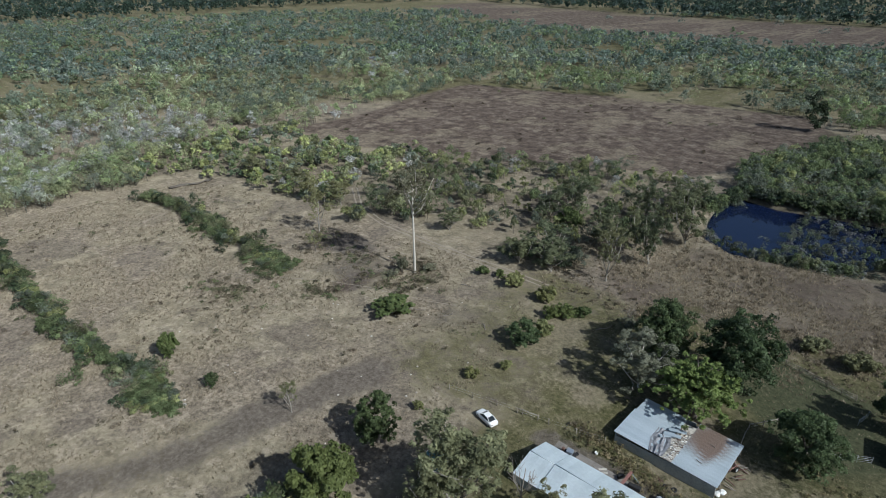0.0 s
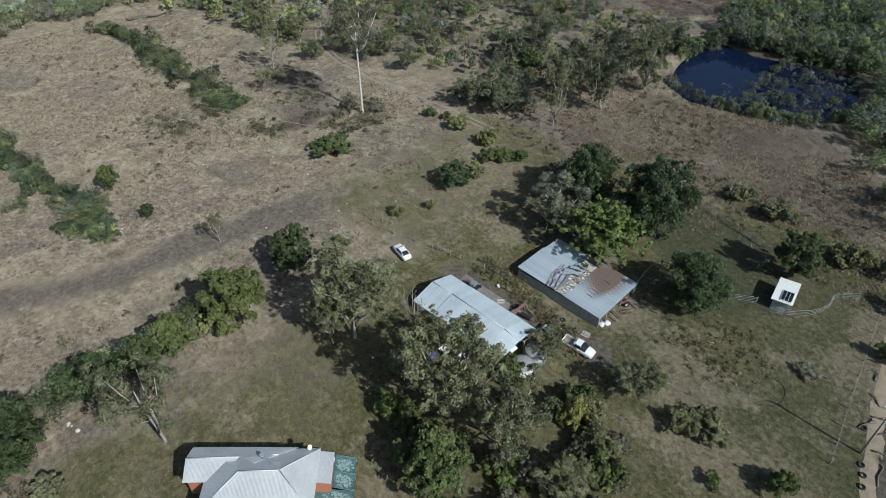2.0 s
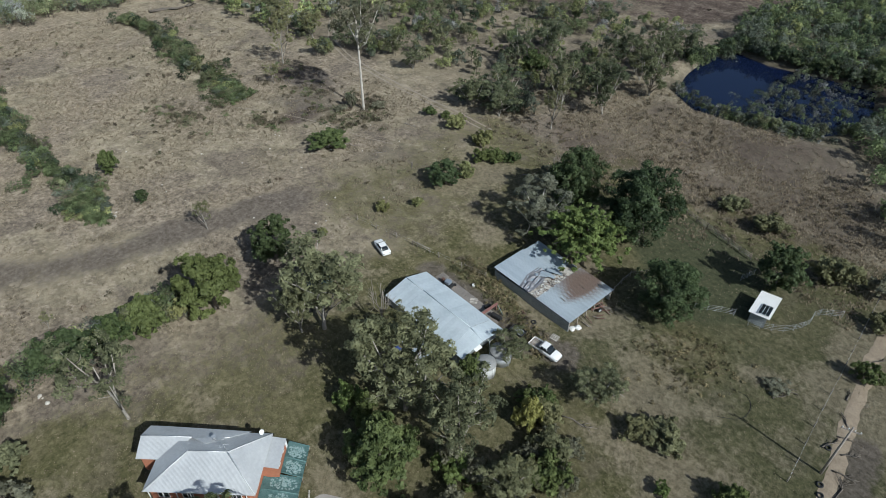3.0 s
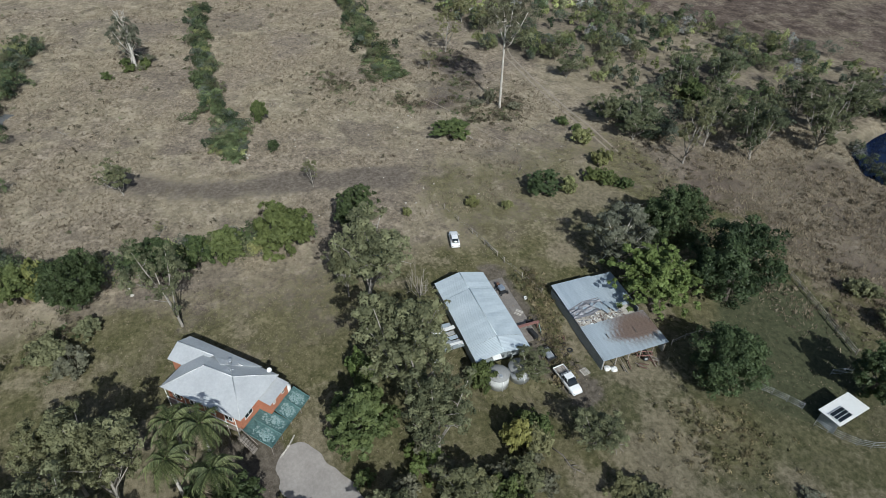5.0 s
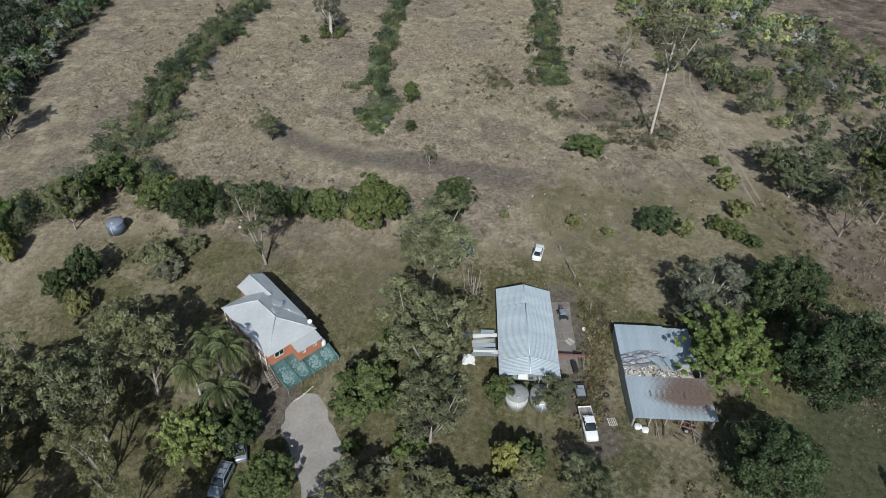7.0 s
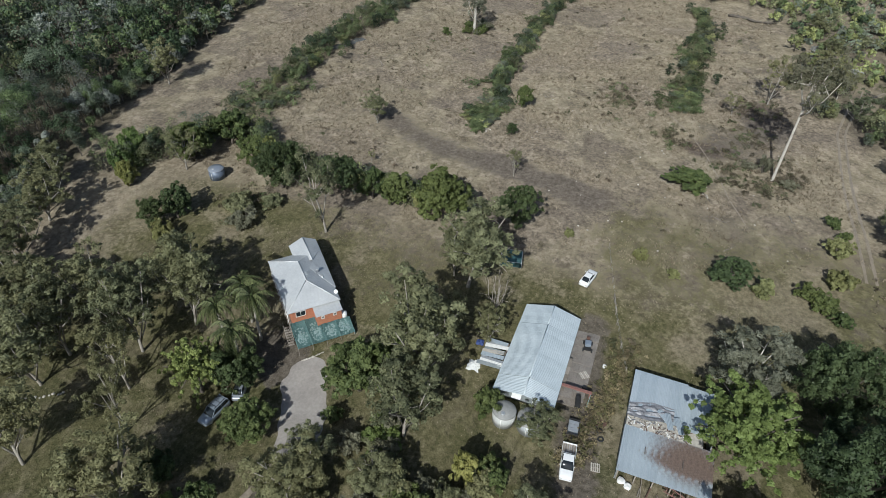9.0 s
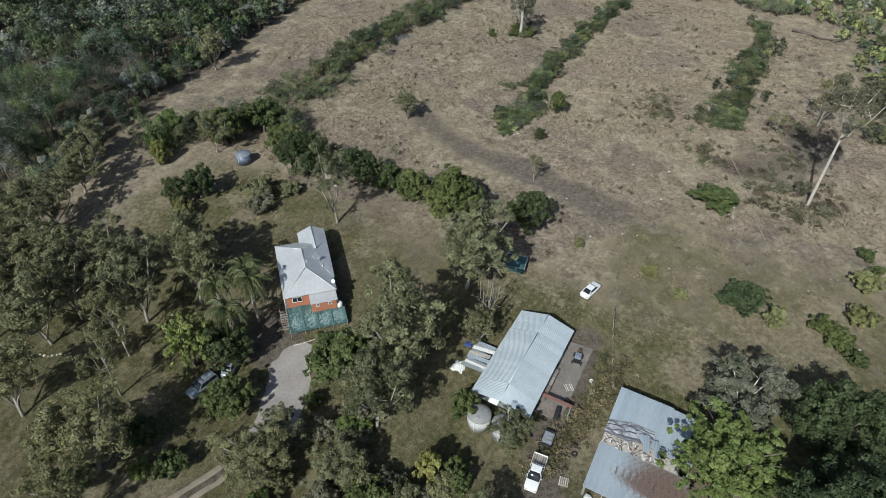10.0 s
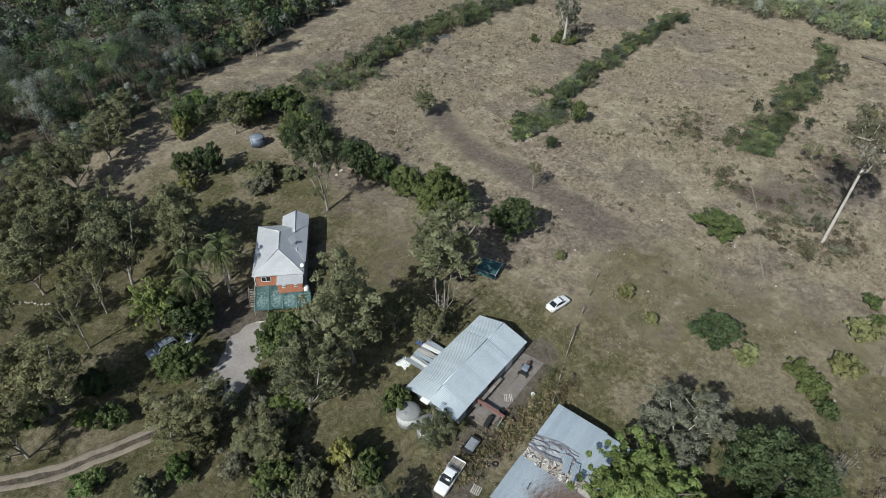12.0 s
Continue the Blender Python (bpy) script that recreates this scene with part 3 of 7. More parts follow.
def leaf_cards(rng, at, out, size, slim=0.62, loose=0.38):
    """Small pointed leaf sprays at the places given, facing roughly outwards."""
    n = len(at)
    nor = unit(out + rng.normal(0, loose, (n, 3)))
    t = unit(np.cross(nor, rng.normal(0, 1, (n, 3))))
    b = np.cross(nor, t)
    s = np.asarray(size)[:, None]
    v = np.stack([at - t * s * 0.7 + b * s * slim, at - t * s - b * s * slim, at + t * s - nor * s * 0.2], 1)
    return v.reshape(-1, 3)


def leaves_for(n):
    return np.arange(3 * n).reshape(n, 3)


def puffs(rng, centres, radii, n, each, puff, up=0.25):
    """n leaf places on small puffs that sit on the outsides of lobes: places, outward ways, rounded normals, a tone for each puff."""
    c, r = np.asarray(centres, float), np.asarray(radii, float)
    m = max(len(c), n // each)
    w = r[:, 0] * r[:, 1] + r[:, 0] * r[:, 2]
    k = rng.choice(len(c), m, p=w / w.sum())
    d = rng.normal(0, 1, (m, 3))
    d[:, 2] += up * 2 * np.abs(rng.normal(0, 1, m))
    d = unit(d)
    pc = c[k] + d * r[k] * rng.uniform(0.45, 0.98, m)[:, None]
    pr = puff * rng.uniform(0.65, 1.35, m)
    j = rng.integers(0, m, n)
    e = unit(rng.normal(0, 1, (n, 3)) + d[j] * 0.8 + (0, 0, 0.45))
    mid, span = (c.min(0) + c.max(0)) / 2, np.maximum((c.max(0) - c.min(0)) / 2, 0.3)
    at = pc[j] + e * (pr[j] * rng.uniform(0.55, 1.08, n))[:, None] * (1, 1, 0.85)
    dome = unit((at - mid) / span)
    return at, e, unit(e * 0.6 + d[j] * 0.4 + dome * 0.55 + (0, 0, 0.2)), rng.random(m)[j]


def crown_mesh(name, rng, centres, radii, n, size, mat, slim=0.62, up=0.25, puff=0.5, each=46):
    n = int(n * 1.6)
    at, out, nor, tone = puffs(rng, centres, radii, n, each, puff, up)
    v = leaf_cards(rng, at, out, rng.uniform(size * 0.55, size * 1.1, n), slim, 0.45)
    return mesh_from(name, v, leaves_for(n), [mat], normals=np.repeat(nor, 3, 0), clump=np.repeat(tone, 3))


def gum_tree(seed, leaf, bark, n=6200, size=0.25, forks=10, lean=0.9, first=0.29, spread=4.0, inner=20, low=0.3):
    """A tall open tree, about 16 m high and 5 m to each side: pale trunk, forking limbs, clumps of leaves at their ends."""
    rng = np.random.default_rng(seed)
    tree = new("gum_tree")
    lx, ly = rng.uniform(-lean, lean, 2)
    top = 16 * first
    part("trunk", tube(bmesh.new(), [(0, 0, -0.6), (0, 0, 0.4), (lx * 0.3, ly * 0.3, top * 0.5), (lx, ly, top), (lx * 1.3, ly * 1.1, top + 3.8)], [0.30, 0.22, 0.18, 0.14, 0.05], 9), bark, tree)
    cs, rs = [], []
    mid, half = (16 + top) / 2 + 0.2, (16 - top) / 2 - 0.9
    for i in range(forks):
        a = 2 * math.pi * (i * 0.618 + rng.uniform(-0.08, 0.08))
        u = (i + 0.5) / forks * 1.75 - 0.82
        rr = spread * math.sqrt(max(0.12, 1 - u * u)) * rng.uniform(0.75, 1.08)
        z0 = top * (low if i % 4 == 0 else rng.uniform(max(0.62, low), 1.35))
        st = np.array([lx * z0 / top, ly * z0 / top, z0])
        en = np.array([lx + math.cos(a) * rr, ly + math.sin(a) * rr, mid + half * u])
        md = st * 0.5 + en * 0.5 + rng.normal(0, 0.35, 3) + (0, 0, -0.4)
        bm = tube(bmesh.new(), [st, md, en], [0.15, 0.09, 0.035], 6)
        for q in range(2):
            h = md * (1 - q / 3) + en * (q / 3)
            tw = h + rng.normal(0, 1.0, 3) + (0, 0, 0.7)
            tube(bm, [h, (h + tw) / 2 + rng.normal(0, 0.15, 3), tw], [0.06, 0.045, 0.02], 5)
            cs.append(tw)
            rs.append(rng.uniform(0.7, 1.2) * np.array([1, 1, 0.75]))
        part("limb", bm, bark, tree)
        cs += [en, en + rng.normal(0, 0.8, 3)]
        rs += [rng.uniform(1.1, 1.75) * np.array([1, 1, 0.78]), rng.uniform(0.7, 1.2) * np.array([1, 1, 0.8])]
    for _ in range(inner):
        d = unit(rng.normal(0, 1, (1, 3)))[0]
        cs.append(np.array([lx, ly, mid]) + d * np.array([spread * 0.75, spread * 0.75, half * 0.8]) * rng.uniform(0.3, 1.0))
        rs.append(rng.uniform(0.9, 1.5) * np.array([1, 1, 0.75]))
    part_me("crown", crown_mesh("crown", rng, cs, rs, n, size, leaf, 0.5, puff=0.62, each=52), None, tree)
    return tree


def broad_tree(seed, leaf, bark, n=6000, size=0.27, tall=0.9, core=3.1, lobes=26, lobe=1.45, name="broadleaf_tree", droop=0.0):
    """A dense round-headed tree, 9 m high and 5 m to each side, leafy nearly to the ground."""
    rng = np.random.default_rng(seed)
    tree = new(name)
    part("trunk", tube(bmesh.new(), [(0, 0, -0.6), (0.05, 0, 1.2), (0.15, 0.1, 4.2)], [0.40, 0.30, 0.2], 8), bark, tree)
    cs, rs = [], []
    for i in range(lobes):
        d = unit(rng.normal(0, 1, (1, 3)) + (0, 0, 0.35))[0]
        c = np.array([0, 0, 4.5]) + d * np.array([3.6, 3.6, 3.2]) * rng.uniform(0.72, 1.05)
        c[2] = max(c[2], 1.5)
        cs.append(c)
        rs.append(lobe * rng.uniform(0.65, 1.25) * np.array([1, 1, tall]))
        if i < 6:
            a = math.atan2(c[1], c[0])
            part("limb", tube(bmesh.new(), [(0.1, 0.05, 2.2 + 0.3 * i), (c[0] * 0.5, c[1] * 0.5, 2.6 + 0.6 * (c[2] - 2)), tuple(c)], [0.16, 0.1, 0.04], 6), bark, tree)
    cs.append(np.array([0, 0, 4.6]))
    rs.append(np.array([core, core, core * 0.94]))
    part_me("crown", crown_mesh("crown", rng, cs, rs, n, size, leaf, 0.6, up=0.35, puff=0.5, each=44), None, tree)
    return tree


def sprayed_tree(seed, leaf, bark, n=15000, size=0.19, boughs=42):
    """A broad tree whose boughs stand out as separate leafy sprays, 9 m high and 5 m to each side."""
    rng = np.random.default_rng(seed)
    tree = new("broadleaf_tree")
    part("trunk", tube(bmesh.new(), [(0, 0, -0.6), (0.05, 0, 1.2), (0.1, 0.1, 5.2)], [0.40, 0.30, 0.16], 8), bark, tree)
    cs, rs = [], []
    for i in range(boughs):
        a, u = 2 * math.pi * i * 0.618, 1 - 1.35 * (i + 0.5) / boughs
        k = math.sqrt(max(0.05, 1 - u * u))
        d = np.array([math.cos(a) * k * 4.5, math.sin(a) * k * 4.5, u * 4.0]) * rng.uniform(0.8, 1.12)
        o = np.array([0, 0, 4.3])
        for s, r in ((0.5, 0.72), (0.66, 0.58), (0.82, 0.46), (0.97, 0.34), (1.1, 0.22)):
            c = o + d * s + rng.normal(0, 0.1, 3)
            c[2] = max(c[2] - 0.75 * s * s * k, 0.8)
            cs.append(c)
            rs.append(r * rng.uniform(0.8, 1.15) * np.array([1, 1, 0.85]))
        if i % 5 == 0:
            part("limb", tube(bmesh.new(), [(0.08, 0.05, 2.6 + 0.04 * i), tuple(o + d * 0.5), tuple(o + d * 0.9)], [0.13, 0.08, 0.03], 6), bark, tree)
    cs.append(np.array([0, 0, 4.2]))
    rs.append(np.array([2.0, 2.0, 1.9]))
    part_me("crown", crown_mesh("crown", rng, cs, rs, n, size, leaf, 0.6, up=0.3, puff=0.26, each=40), None, tree)
    return tree


def shrub(seed, leaf, n=2000, size=0.175, name="shrub"):
    """A low bush, 2 m to each side and 2.4 m high."""
    rng = np.random.default_rng(seed)
    ob = new(name)
    bm = bmesh.new()
    cs, rs = [], []
    for i in range(13):
        a, r = 2 * math.pi * i / 13 + rng.uniform(-0.3, 0.3), rng.uniform(0.3, 1.4)
        h = rng.uniform(0.75, 1.8) * (1.15 - 0.3 * r)
        c = np.array([math.cos(a) * r, math.sin(a) * r, h])
        cs.append(c)
        rs.append(rng.uniform(0.4, 0.7) * np.array([1, 1, 0.9]))
        if i < 6:
            tube(bm, [(0, 0, -0.3), (c[0] * 0.5, c[1] * 0.5, h * 0.45), tuple(c)], [0.05, 0.035, 0.015], 5)
    cs.append(np.array([0, 0, 1.0]))
    rs.append(np.array([1.25, 1.25, 0.95]))
    part("stems", bm, BARK_DARK, ob)
    part_me("crown", crown_mesh("crown", rng, cs, rs, n, size, leaf, puff=0.27, each=40), None, ob)
    return ob


def bare_tree(seed, bark, height=20.0, forks=7, name="dead_tree", trunk_r=0.45, first=0.6):
    """A leafless tree: a tall tapered trunk and bare forking branches near its top."""
    rng = np.random.default_rng(seed)
    tree = new(name)
    top = height * first
    part("trunk", tube(bmesh.new(), [(0, 0, -0.6), (0.05, 0, 0.5), (0.3, 0.1, top * 0.5), (0.1, -0.1, top), (0.4, 0.2, height * 0.86)],
                       [trunk_r * 1.3, trunk_r, trunk_r * 0.8, trunk_r * 0.62, trunk_r * 0.2], 9), bark, tree)
    for i in range(forks):
        a = 2 * math.pi * i / forks + rng.uniform(-0.4, 0.4)
        z0 = top * rng.uniform(0.95, 1.3)
        L = (height - z0) * rng.uniform(0.6, 1.0)
        st = np.array([0.12, -0.05, z0])
        en = st + np.array([math.cos(a) * L * 0.27, math.sin(a) * L * 0.27, L * 0.92])
        md = (st + en) / 2 + (math.cos(a) * L * 0.1, math.sin(a) * L * 0.1, -L * 0.06)
        bm = tube(bmesh.new(), [st, md, en], [trunk_r * 0.3, trunk_r * 0.19, 0.03], 6)
        for q in range(4):
            h = md * (1 - q / 4) + en * (q / 4)
            tw = h + rng.normal(0, 0.09 * L + 0.2, 3) + (math.cos(a) * 0.5, math.sin(a) * 0.5, 0.12 * L)
            tube(bm, [h, (h + tw) / 2 + rng.normal(0, 0.1, 3), tw], [trunk_r * 0.16, trunk_r * 0.1, 0.02], 5)
        part("branch", bm, bark, tree)
    return tree


def palm_tree(seed, height=7.5):
    rng = np.random.default_rng(seed)
    tree = new("palm_tree")
    part("trunk", tube(bmesh.new(), [(0, 0, -0.5), (0.05, 0, 1), (0.12, 0.05, height * 0.5), (0.1, 0.1, height)], [0.27, 0.19, 0.17, 0.15], 8), BARK_PALE, tree)
    bm = bmesh.new()
    for i in range(26):
        bm = bmesh.new()
        L, lift, sag, side = rng.uniform(2.6, 3.9), rng.uniform(0.2, 1.6), rng.uniform(1.4, 3.0), rng.uniform(-0.5, 0.5)
        spine = [Vector((L * (s - 0.22 * s * s), side * s * s, lift * math.sin(s * 2.3) - sag * s * s)) for s in np.linspace(0, 1, 9)]
        tube(bm, spine, list(np.linspace(0.045, 0.012, 9)), 3)
        for s in np.linspace(0.14, 0.98, 30):
            k = s * 8
            m = min(int(k), 7)
            p = spine[m].lerp(spine[m + 1], k - m)
            ln = (0.95 * math.sin(math.pi * (0.2 + 0.75 * s)) + 0.15) * rng.uniform(0.7, 1.1)
            for sg in (-1, 1):
                q = p + Vector((rng.uniform(0.1, 0.45) * ln, sg * ln * rng.uniform(0.45, 0.8), -ln * rng.uniform(0.35, 0.85)))
                bm.faces.new((bm.verts.new(p + Vector((-0.05, 0, 0))), bm.verts.new(p + Vector((0.05, 0, 0))), bm.verts.new(q)))
        f = part("frond", bm, STRAW if i % 7 == 6 else LEAF_PALM, tree, "dry hanging frond" if i % 7 == 6 else "")
        f.matrix_basis = pose(0.1, 0.1, height - (0.5 if i % 7 == 6 else 0), 0, 38 if i % 7 == 6 else rng.uniform(-22, 24), i * 137.5)
    part("crownshaft", tube(bmesh.new(), [(0.1, 0.1, height - 0.9), (0.1, 0.1, height - 0.3), (0.1, 0.1, height + 0.35)], [0.16, 0.2, 0.1], 8), LEAF_LIME, tree)
    return tree


def plant(proto, x, y, sx, sz, turn, label, category="tree", group="", sink=0.0):
    ob = copy_thing(proto, pose(x, y, gz(x, y) - sink, 0, 0, turn) @ Matrix.Diagonal((sx, sx, sz, 1)))
    return tagged(ob, label, category, group)


def discard(protos):
    """Drop the patterns once their copies stand."""
    for p in protos:
        for o in (*p.children_recursive, p):
            bpy.data.objects.remove(o)


# patterns
GUM = [gum_tree(s, LEAF_GUM, BARK_GUM) for s in (3, 8, 15, 22)]
GUM_THIN = [gum_tree(s, LEAF_GUM, BARK_GUM, n=3800, size=0.21, forks=7, first=0.48, inner=4) for s in (31, 36)]
GUM_GREEN = [gum_tree(s, LEAF_GUMGREEN, BARK_GUM, n=5400, first=0.12, inner=16) for s in (81, 88)]
GREY = gum_tree(44, LEAF_GREY, BARK_PALE, n=7200, size=0.25, forks=11, first=0.25, spread=4.2, inner=6)
DARK = [broad_tree(s, LEAF_DARK, BARK_DARK) for s in (5, 12, 19)]
GREEN = [broad_tree(s, LEAF_GREEN, BARK_DARK, n=7600, size=0.32) for s in (25, 27)]
LIME = sprayed_tree(33, LEAF_LIME, BARK_DARK)
BRIGHT = sprayed_tree(35, LEAF_BRIGHT, BARK_DARK)
BIGDARK = [broad_tree(s, LEAF_DARK, BARK_DARK, n=13000, size=0.175, lobes=44, lobe=1.15) for s in (61, 64)]
SHRUB_GREEN = [shrub(s, LEAF_GREEN) for s in (2, 6, 9)]
SHRUB_DARK = [shrub(s, LEAF_DARK, 3800, 0.165) for s in (4, 7)]
SHRUB_LIME = [shrub(s, LEAF_LIME) for s in (1, 13)]
SHRUB_PALE = [shrub(s, LEAF_PALE) for s in (51, 53)]
SHRUB_YELLOW = shrub(16, LEAF_YELLOW, 2000, 0.23)
SHRUB_GREY = [shrub(s, LEAF_GREY, 1300, 0.15) for s in (17, 18)]
SHRUB_GUM = [shrub(s, LEAF_GUM) for s in (41, 42)]
PALM = palm_tree(50)

# gum trees: x, y, height, half width, thin?
GUMS = [
    (-42.6, 17.3, 16.5, 4.9, 1), (-17.0, 8.8, 16.5, 5.6, 0), (-9.8, 4.7, 17.0, 5.4, 0), (1.9, 12.6, 13.5, 3.2, 1), (10.9, 19.5, 13.8, 6.2, 0),
    (-39.3, 45.5, 15.5, 7.3, 0), (-10.6, 46.8, 14.5, 5.4, 0), (-57.4, 119.4, 13.5, 4.0, 1), (-53.9, 134.0, 15.5, 5.0, 0), (-51.4, 149.6, 14.0, 5.2, 0),
    (-73.3, 119.6, 11.0, 5.6, 0), (-78.0, 113.6, 8.5, 4.8, 0), (-69.5, 114.8, 8.5, 5.0, 0), (-129.9, 92.3, 12.5, 4.2, 1), (-79.1, -47.6, 12.0, 4.2, 0), (16.1, 23.6, 12.0, 4.0, 0), (-28.5, 46.4, 9.0, 3.6, 0),
]
GUMS_MORE = [
    (-20.3, 45.7, 19.0, 7.0, 0), (0.5, -4.0, 14.5, 5.6, 0),
    (-5.2, -4.6, 15.0, 5.2, 0), (-10.8, -15.0, 13.0, 5.0, 0), (-87.6, 140.9, 11.5, 4.9, 0), (-67.7, 160.5, 12.0, 5.0, 0), (-49.5, -18.5, 9.0, 3.9, 1), (-82.4, 8.2, 7.6, 3.5, 0),
    (10.5, 4.0, 14.5, 5.4, 0), (6.0, -12.0, 14.0, 5.0, 0), (-60.5, 140.0, 12.0, 4.4, 0), (-40.8, 42.5, 10.5, 3.4, 0),
]
GUMS_DAM = [
    (-90.5, 156.0, 9.0, 4.2, 0), (-58.5, 164.5, 12.5, 5.6, 0), (-83.0, 149.8, 13.5, 5.0, 0), (-61.0, 171.0, 10.0, 4.4, 0), (-66.0, 178.0, 9.0, 4.2, 0),
    (-59.5, 182.0, 9.0, 4.0, 0), (-104.0, 117.0, 6.5, 3.4, 0), (-117.0, 119.0, 7.5, 3.8, 0), (-129.0, 112.0, 8.0, 4.0, 0),
    (-141.0, 109.0, 8.0, 4.0, 0), (-152.0, 106.0, 8.5, 4.2, 0), (-163.0, 107.0, 8.5, 4.2, 0), (-183.0, 106.0, 8.5, 4.2, 0),
]
GUMS_WEST = [
    (-3.6, 7.9, 13.0, 4.2, 1), (-29.1, 52.3, 7.6, 3.0, 0),
    (-12.5, -6.0, 14.0, 5.2, 0), (-6.0, -11.0, 14.0, 5.2, 0), (-0.5, -13.5, 14.0, 5.4, 0),
    (-22.5, 2.0, 10.5, 4.2, 0), (-19.5, 5.0, 13.0, 4.6, 1), (-27.0, -31.0, 11.0, 5.2, 0), (-18.0, -27.5, 12.0, 5.4, 0), (-9.5, -24.0, 12.5, 5.4, 0),
    (-1.5, -21.5, 13.0, 5.4, 0), (-35.0, -37.0, 10.5, 4.8, 0), (-62.0, 128.5, 12.0, 4.4, 1), (-67.0, 136.0, 12.5, 4.6, 0), (-59.0, 157.0, 12.5, 4.8, 0),
    (1.0, 38.0, 8.6, 5.4, 0), (-4.4, 66.2, 6.6, 3.9, 0), (-3.0, 46.8, 6.0, 4.0, 0), (-2.4, 38.3, 7.0, 3.4, 0),
]
for i, (x, y, h, r, thin) in enumerate(GUMS + GUMS_MORE + GUMS_WEST + GUMS_DAM):
    proto = GUM_THIN[i % 2] if thin else GUM_GREEN[i % 2] if y > 110 else GUM[i % 4]
    plant(proto, x, y, r / 5.0, h / 16.2, i * 77 % 360, "thin pale-trunked gum tree with an open grey-green crown" if thin else "spreading gum tree with clumped olive grey-green leaves", "gum tree", "gum trees")

# round-headed dark trees: x, y, height, half width
for i, (x, y, h, r) in enumerate([(-57.8, 48.2, 8.6, 4.6), (-34.2, 98.6, 13.0, 6.4), (-21.0, 100.4, 14.5, 8.6), (-7.3, 87.7, 9.6, 6.6), (-51.4, 2.8, 10.4, 5.4), (-55.4, 14.1, 8.2, 4.6),
                                  (-36.1, -9.6, 7.4, 3.7), (-32.1, -11.6, 6.2, 2.9), (-12.0, 18.9, 6.4, 3.4), (-9.7, 21.6, 7.8, 4.2), (1.6, 106.3, 8.6, 5.0)]):
    plant(BIGDARK[i % 2] if r > 5.2 else DARK[i % 3], x, y, r / 4.9, h / 8.9, i * 101 % 360, "dense dark-green round-headed tree" if r < 6 else "large dense dark-green shade tree", "tree", "dark round trees")
for i, (x, y, h, r) in enumerate([(-54.0, 35.2, 10.6, 5.6), (-55.6, 25.4, 6.8, 3.6), (-55.0, 20.5, 6.6, 3.4), (-15.3, 38.0, 9.5, 5.1), (-3.7, 27.6, 5.6, 3.8), 
                                  (-53.4, -19.7, 8.6, 4.6), (-61.5, -16.1, 7.8, 4.8), (-55.5, -5.2, 7.6, 3.9), (-78.5, 137.2, 7.6, 3.9), (-103.5, 37.0, 6.0, 2.1), (-84.2, 76.4, 3.6, 4.9)]):
    plant(GREEN[i % 2], x, y, r / 4.9, h / 8.9, i * 83 % 360, "leafy mid-green round tree" if i < 3 else "leafy green tree with a rounded uneven crown", "tree", "leafy green trees")
plant(LIME, -23.9, 88.0, 8.3 / 4.9, 12.5 / 8.9, 20, "large light-green leafy tree overhanging a tin shed roof", "tree")
plant(BRIGHT, -7.0, 17.6, 4.4 / 4.9, 11.0 / 8.9, 140, "light-green leafy tree beside palms", "tree")
plant(GUM_GREEN[0], -17.2, 63.0, 0.6, 0.34, 10, "small thin grey-green tree over the water tanks", "tree")
plant(GREY, -34.0, 88.6, 1.1, 0.72, 60, "half-bare grey-leaved tree beside dark trees", "tree")
for i, (x, y, h) in enumerate([(-18.3, 19.7, 1.08), (-12.3, 20.4, 1.0), (-15.0, 16.0, 1.04), (-20.6, 16.6, 0.95)]):
    plant(PALM, x, y, 1.12, h * 1.14, i * 95, "feathery green palm with arching fronds", "palm", "palms by the house")

# shrubs: x, y, half width, height
for i, (x, y, r, h) in enumerate([(-56.3, 85.3, 4.2, 4.6), (-89.8, 38.0, 1.7, 2.6)]):
    plant(DARK[i % 3], x, y, r / 4.9, h / 8.9, i * 120, "dense dark-green bush in dry grass", "shrub", "paddock shrubs")
for i, (x, y, r, h) in enumerate([(-80.7, 102.9, 2.0, 2.2), (-77.0, 104.5, 1.8, 1.6), (-86.5, 79.5, 2.0, 1.3),
                                  (-18.1, 55.6, 2.6, 4.2), (-9.7, 58.9, 2.4, 3.0), (-0.5, 51.5, 3.3, 4.6), (15.8, 65.8, 2.4, 3.6),
                                  (19.3, 97.6, 2.6, 3.2), (-24.5, 41.5, 2.0, 3.0), (-55.7, 99.4, 2.7, 2.9), (-53.4, 102.0, 2.0, 2.2), (-57.6, 97.2, 2.4, 2.8)]):
    plant(SHRUB_GREEN[i % 3], x, y, r / 1.95, h / 2.2, i * 70, "rounded green bush in rough grass", "shrub", "green bushes")
for i, (x, y, r, h) in enumerate([(-9.3, 44.5, 3.2, 2.4), (-25.6, 40.2, 2.3, 4.6),
                                  (-58.2, 28.6, 1.6, 4.0), (9.5, 61.0, 1.3, 1.8), (-44.6, -29.5, 3.6, 6.4), (-48.5, -30.4, 3.9, 6.8)]):
    plant(SHRUB_LIME[i % 2], x, y, r / 1.95, h / 2.2, i * 50, "light yellow-green leafy bush", "shrub", "light-green bushes")
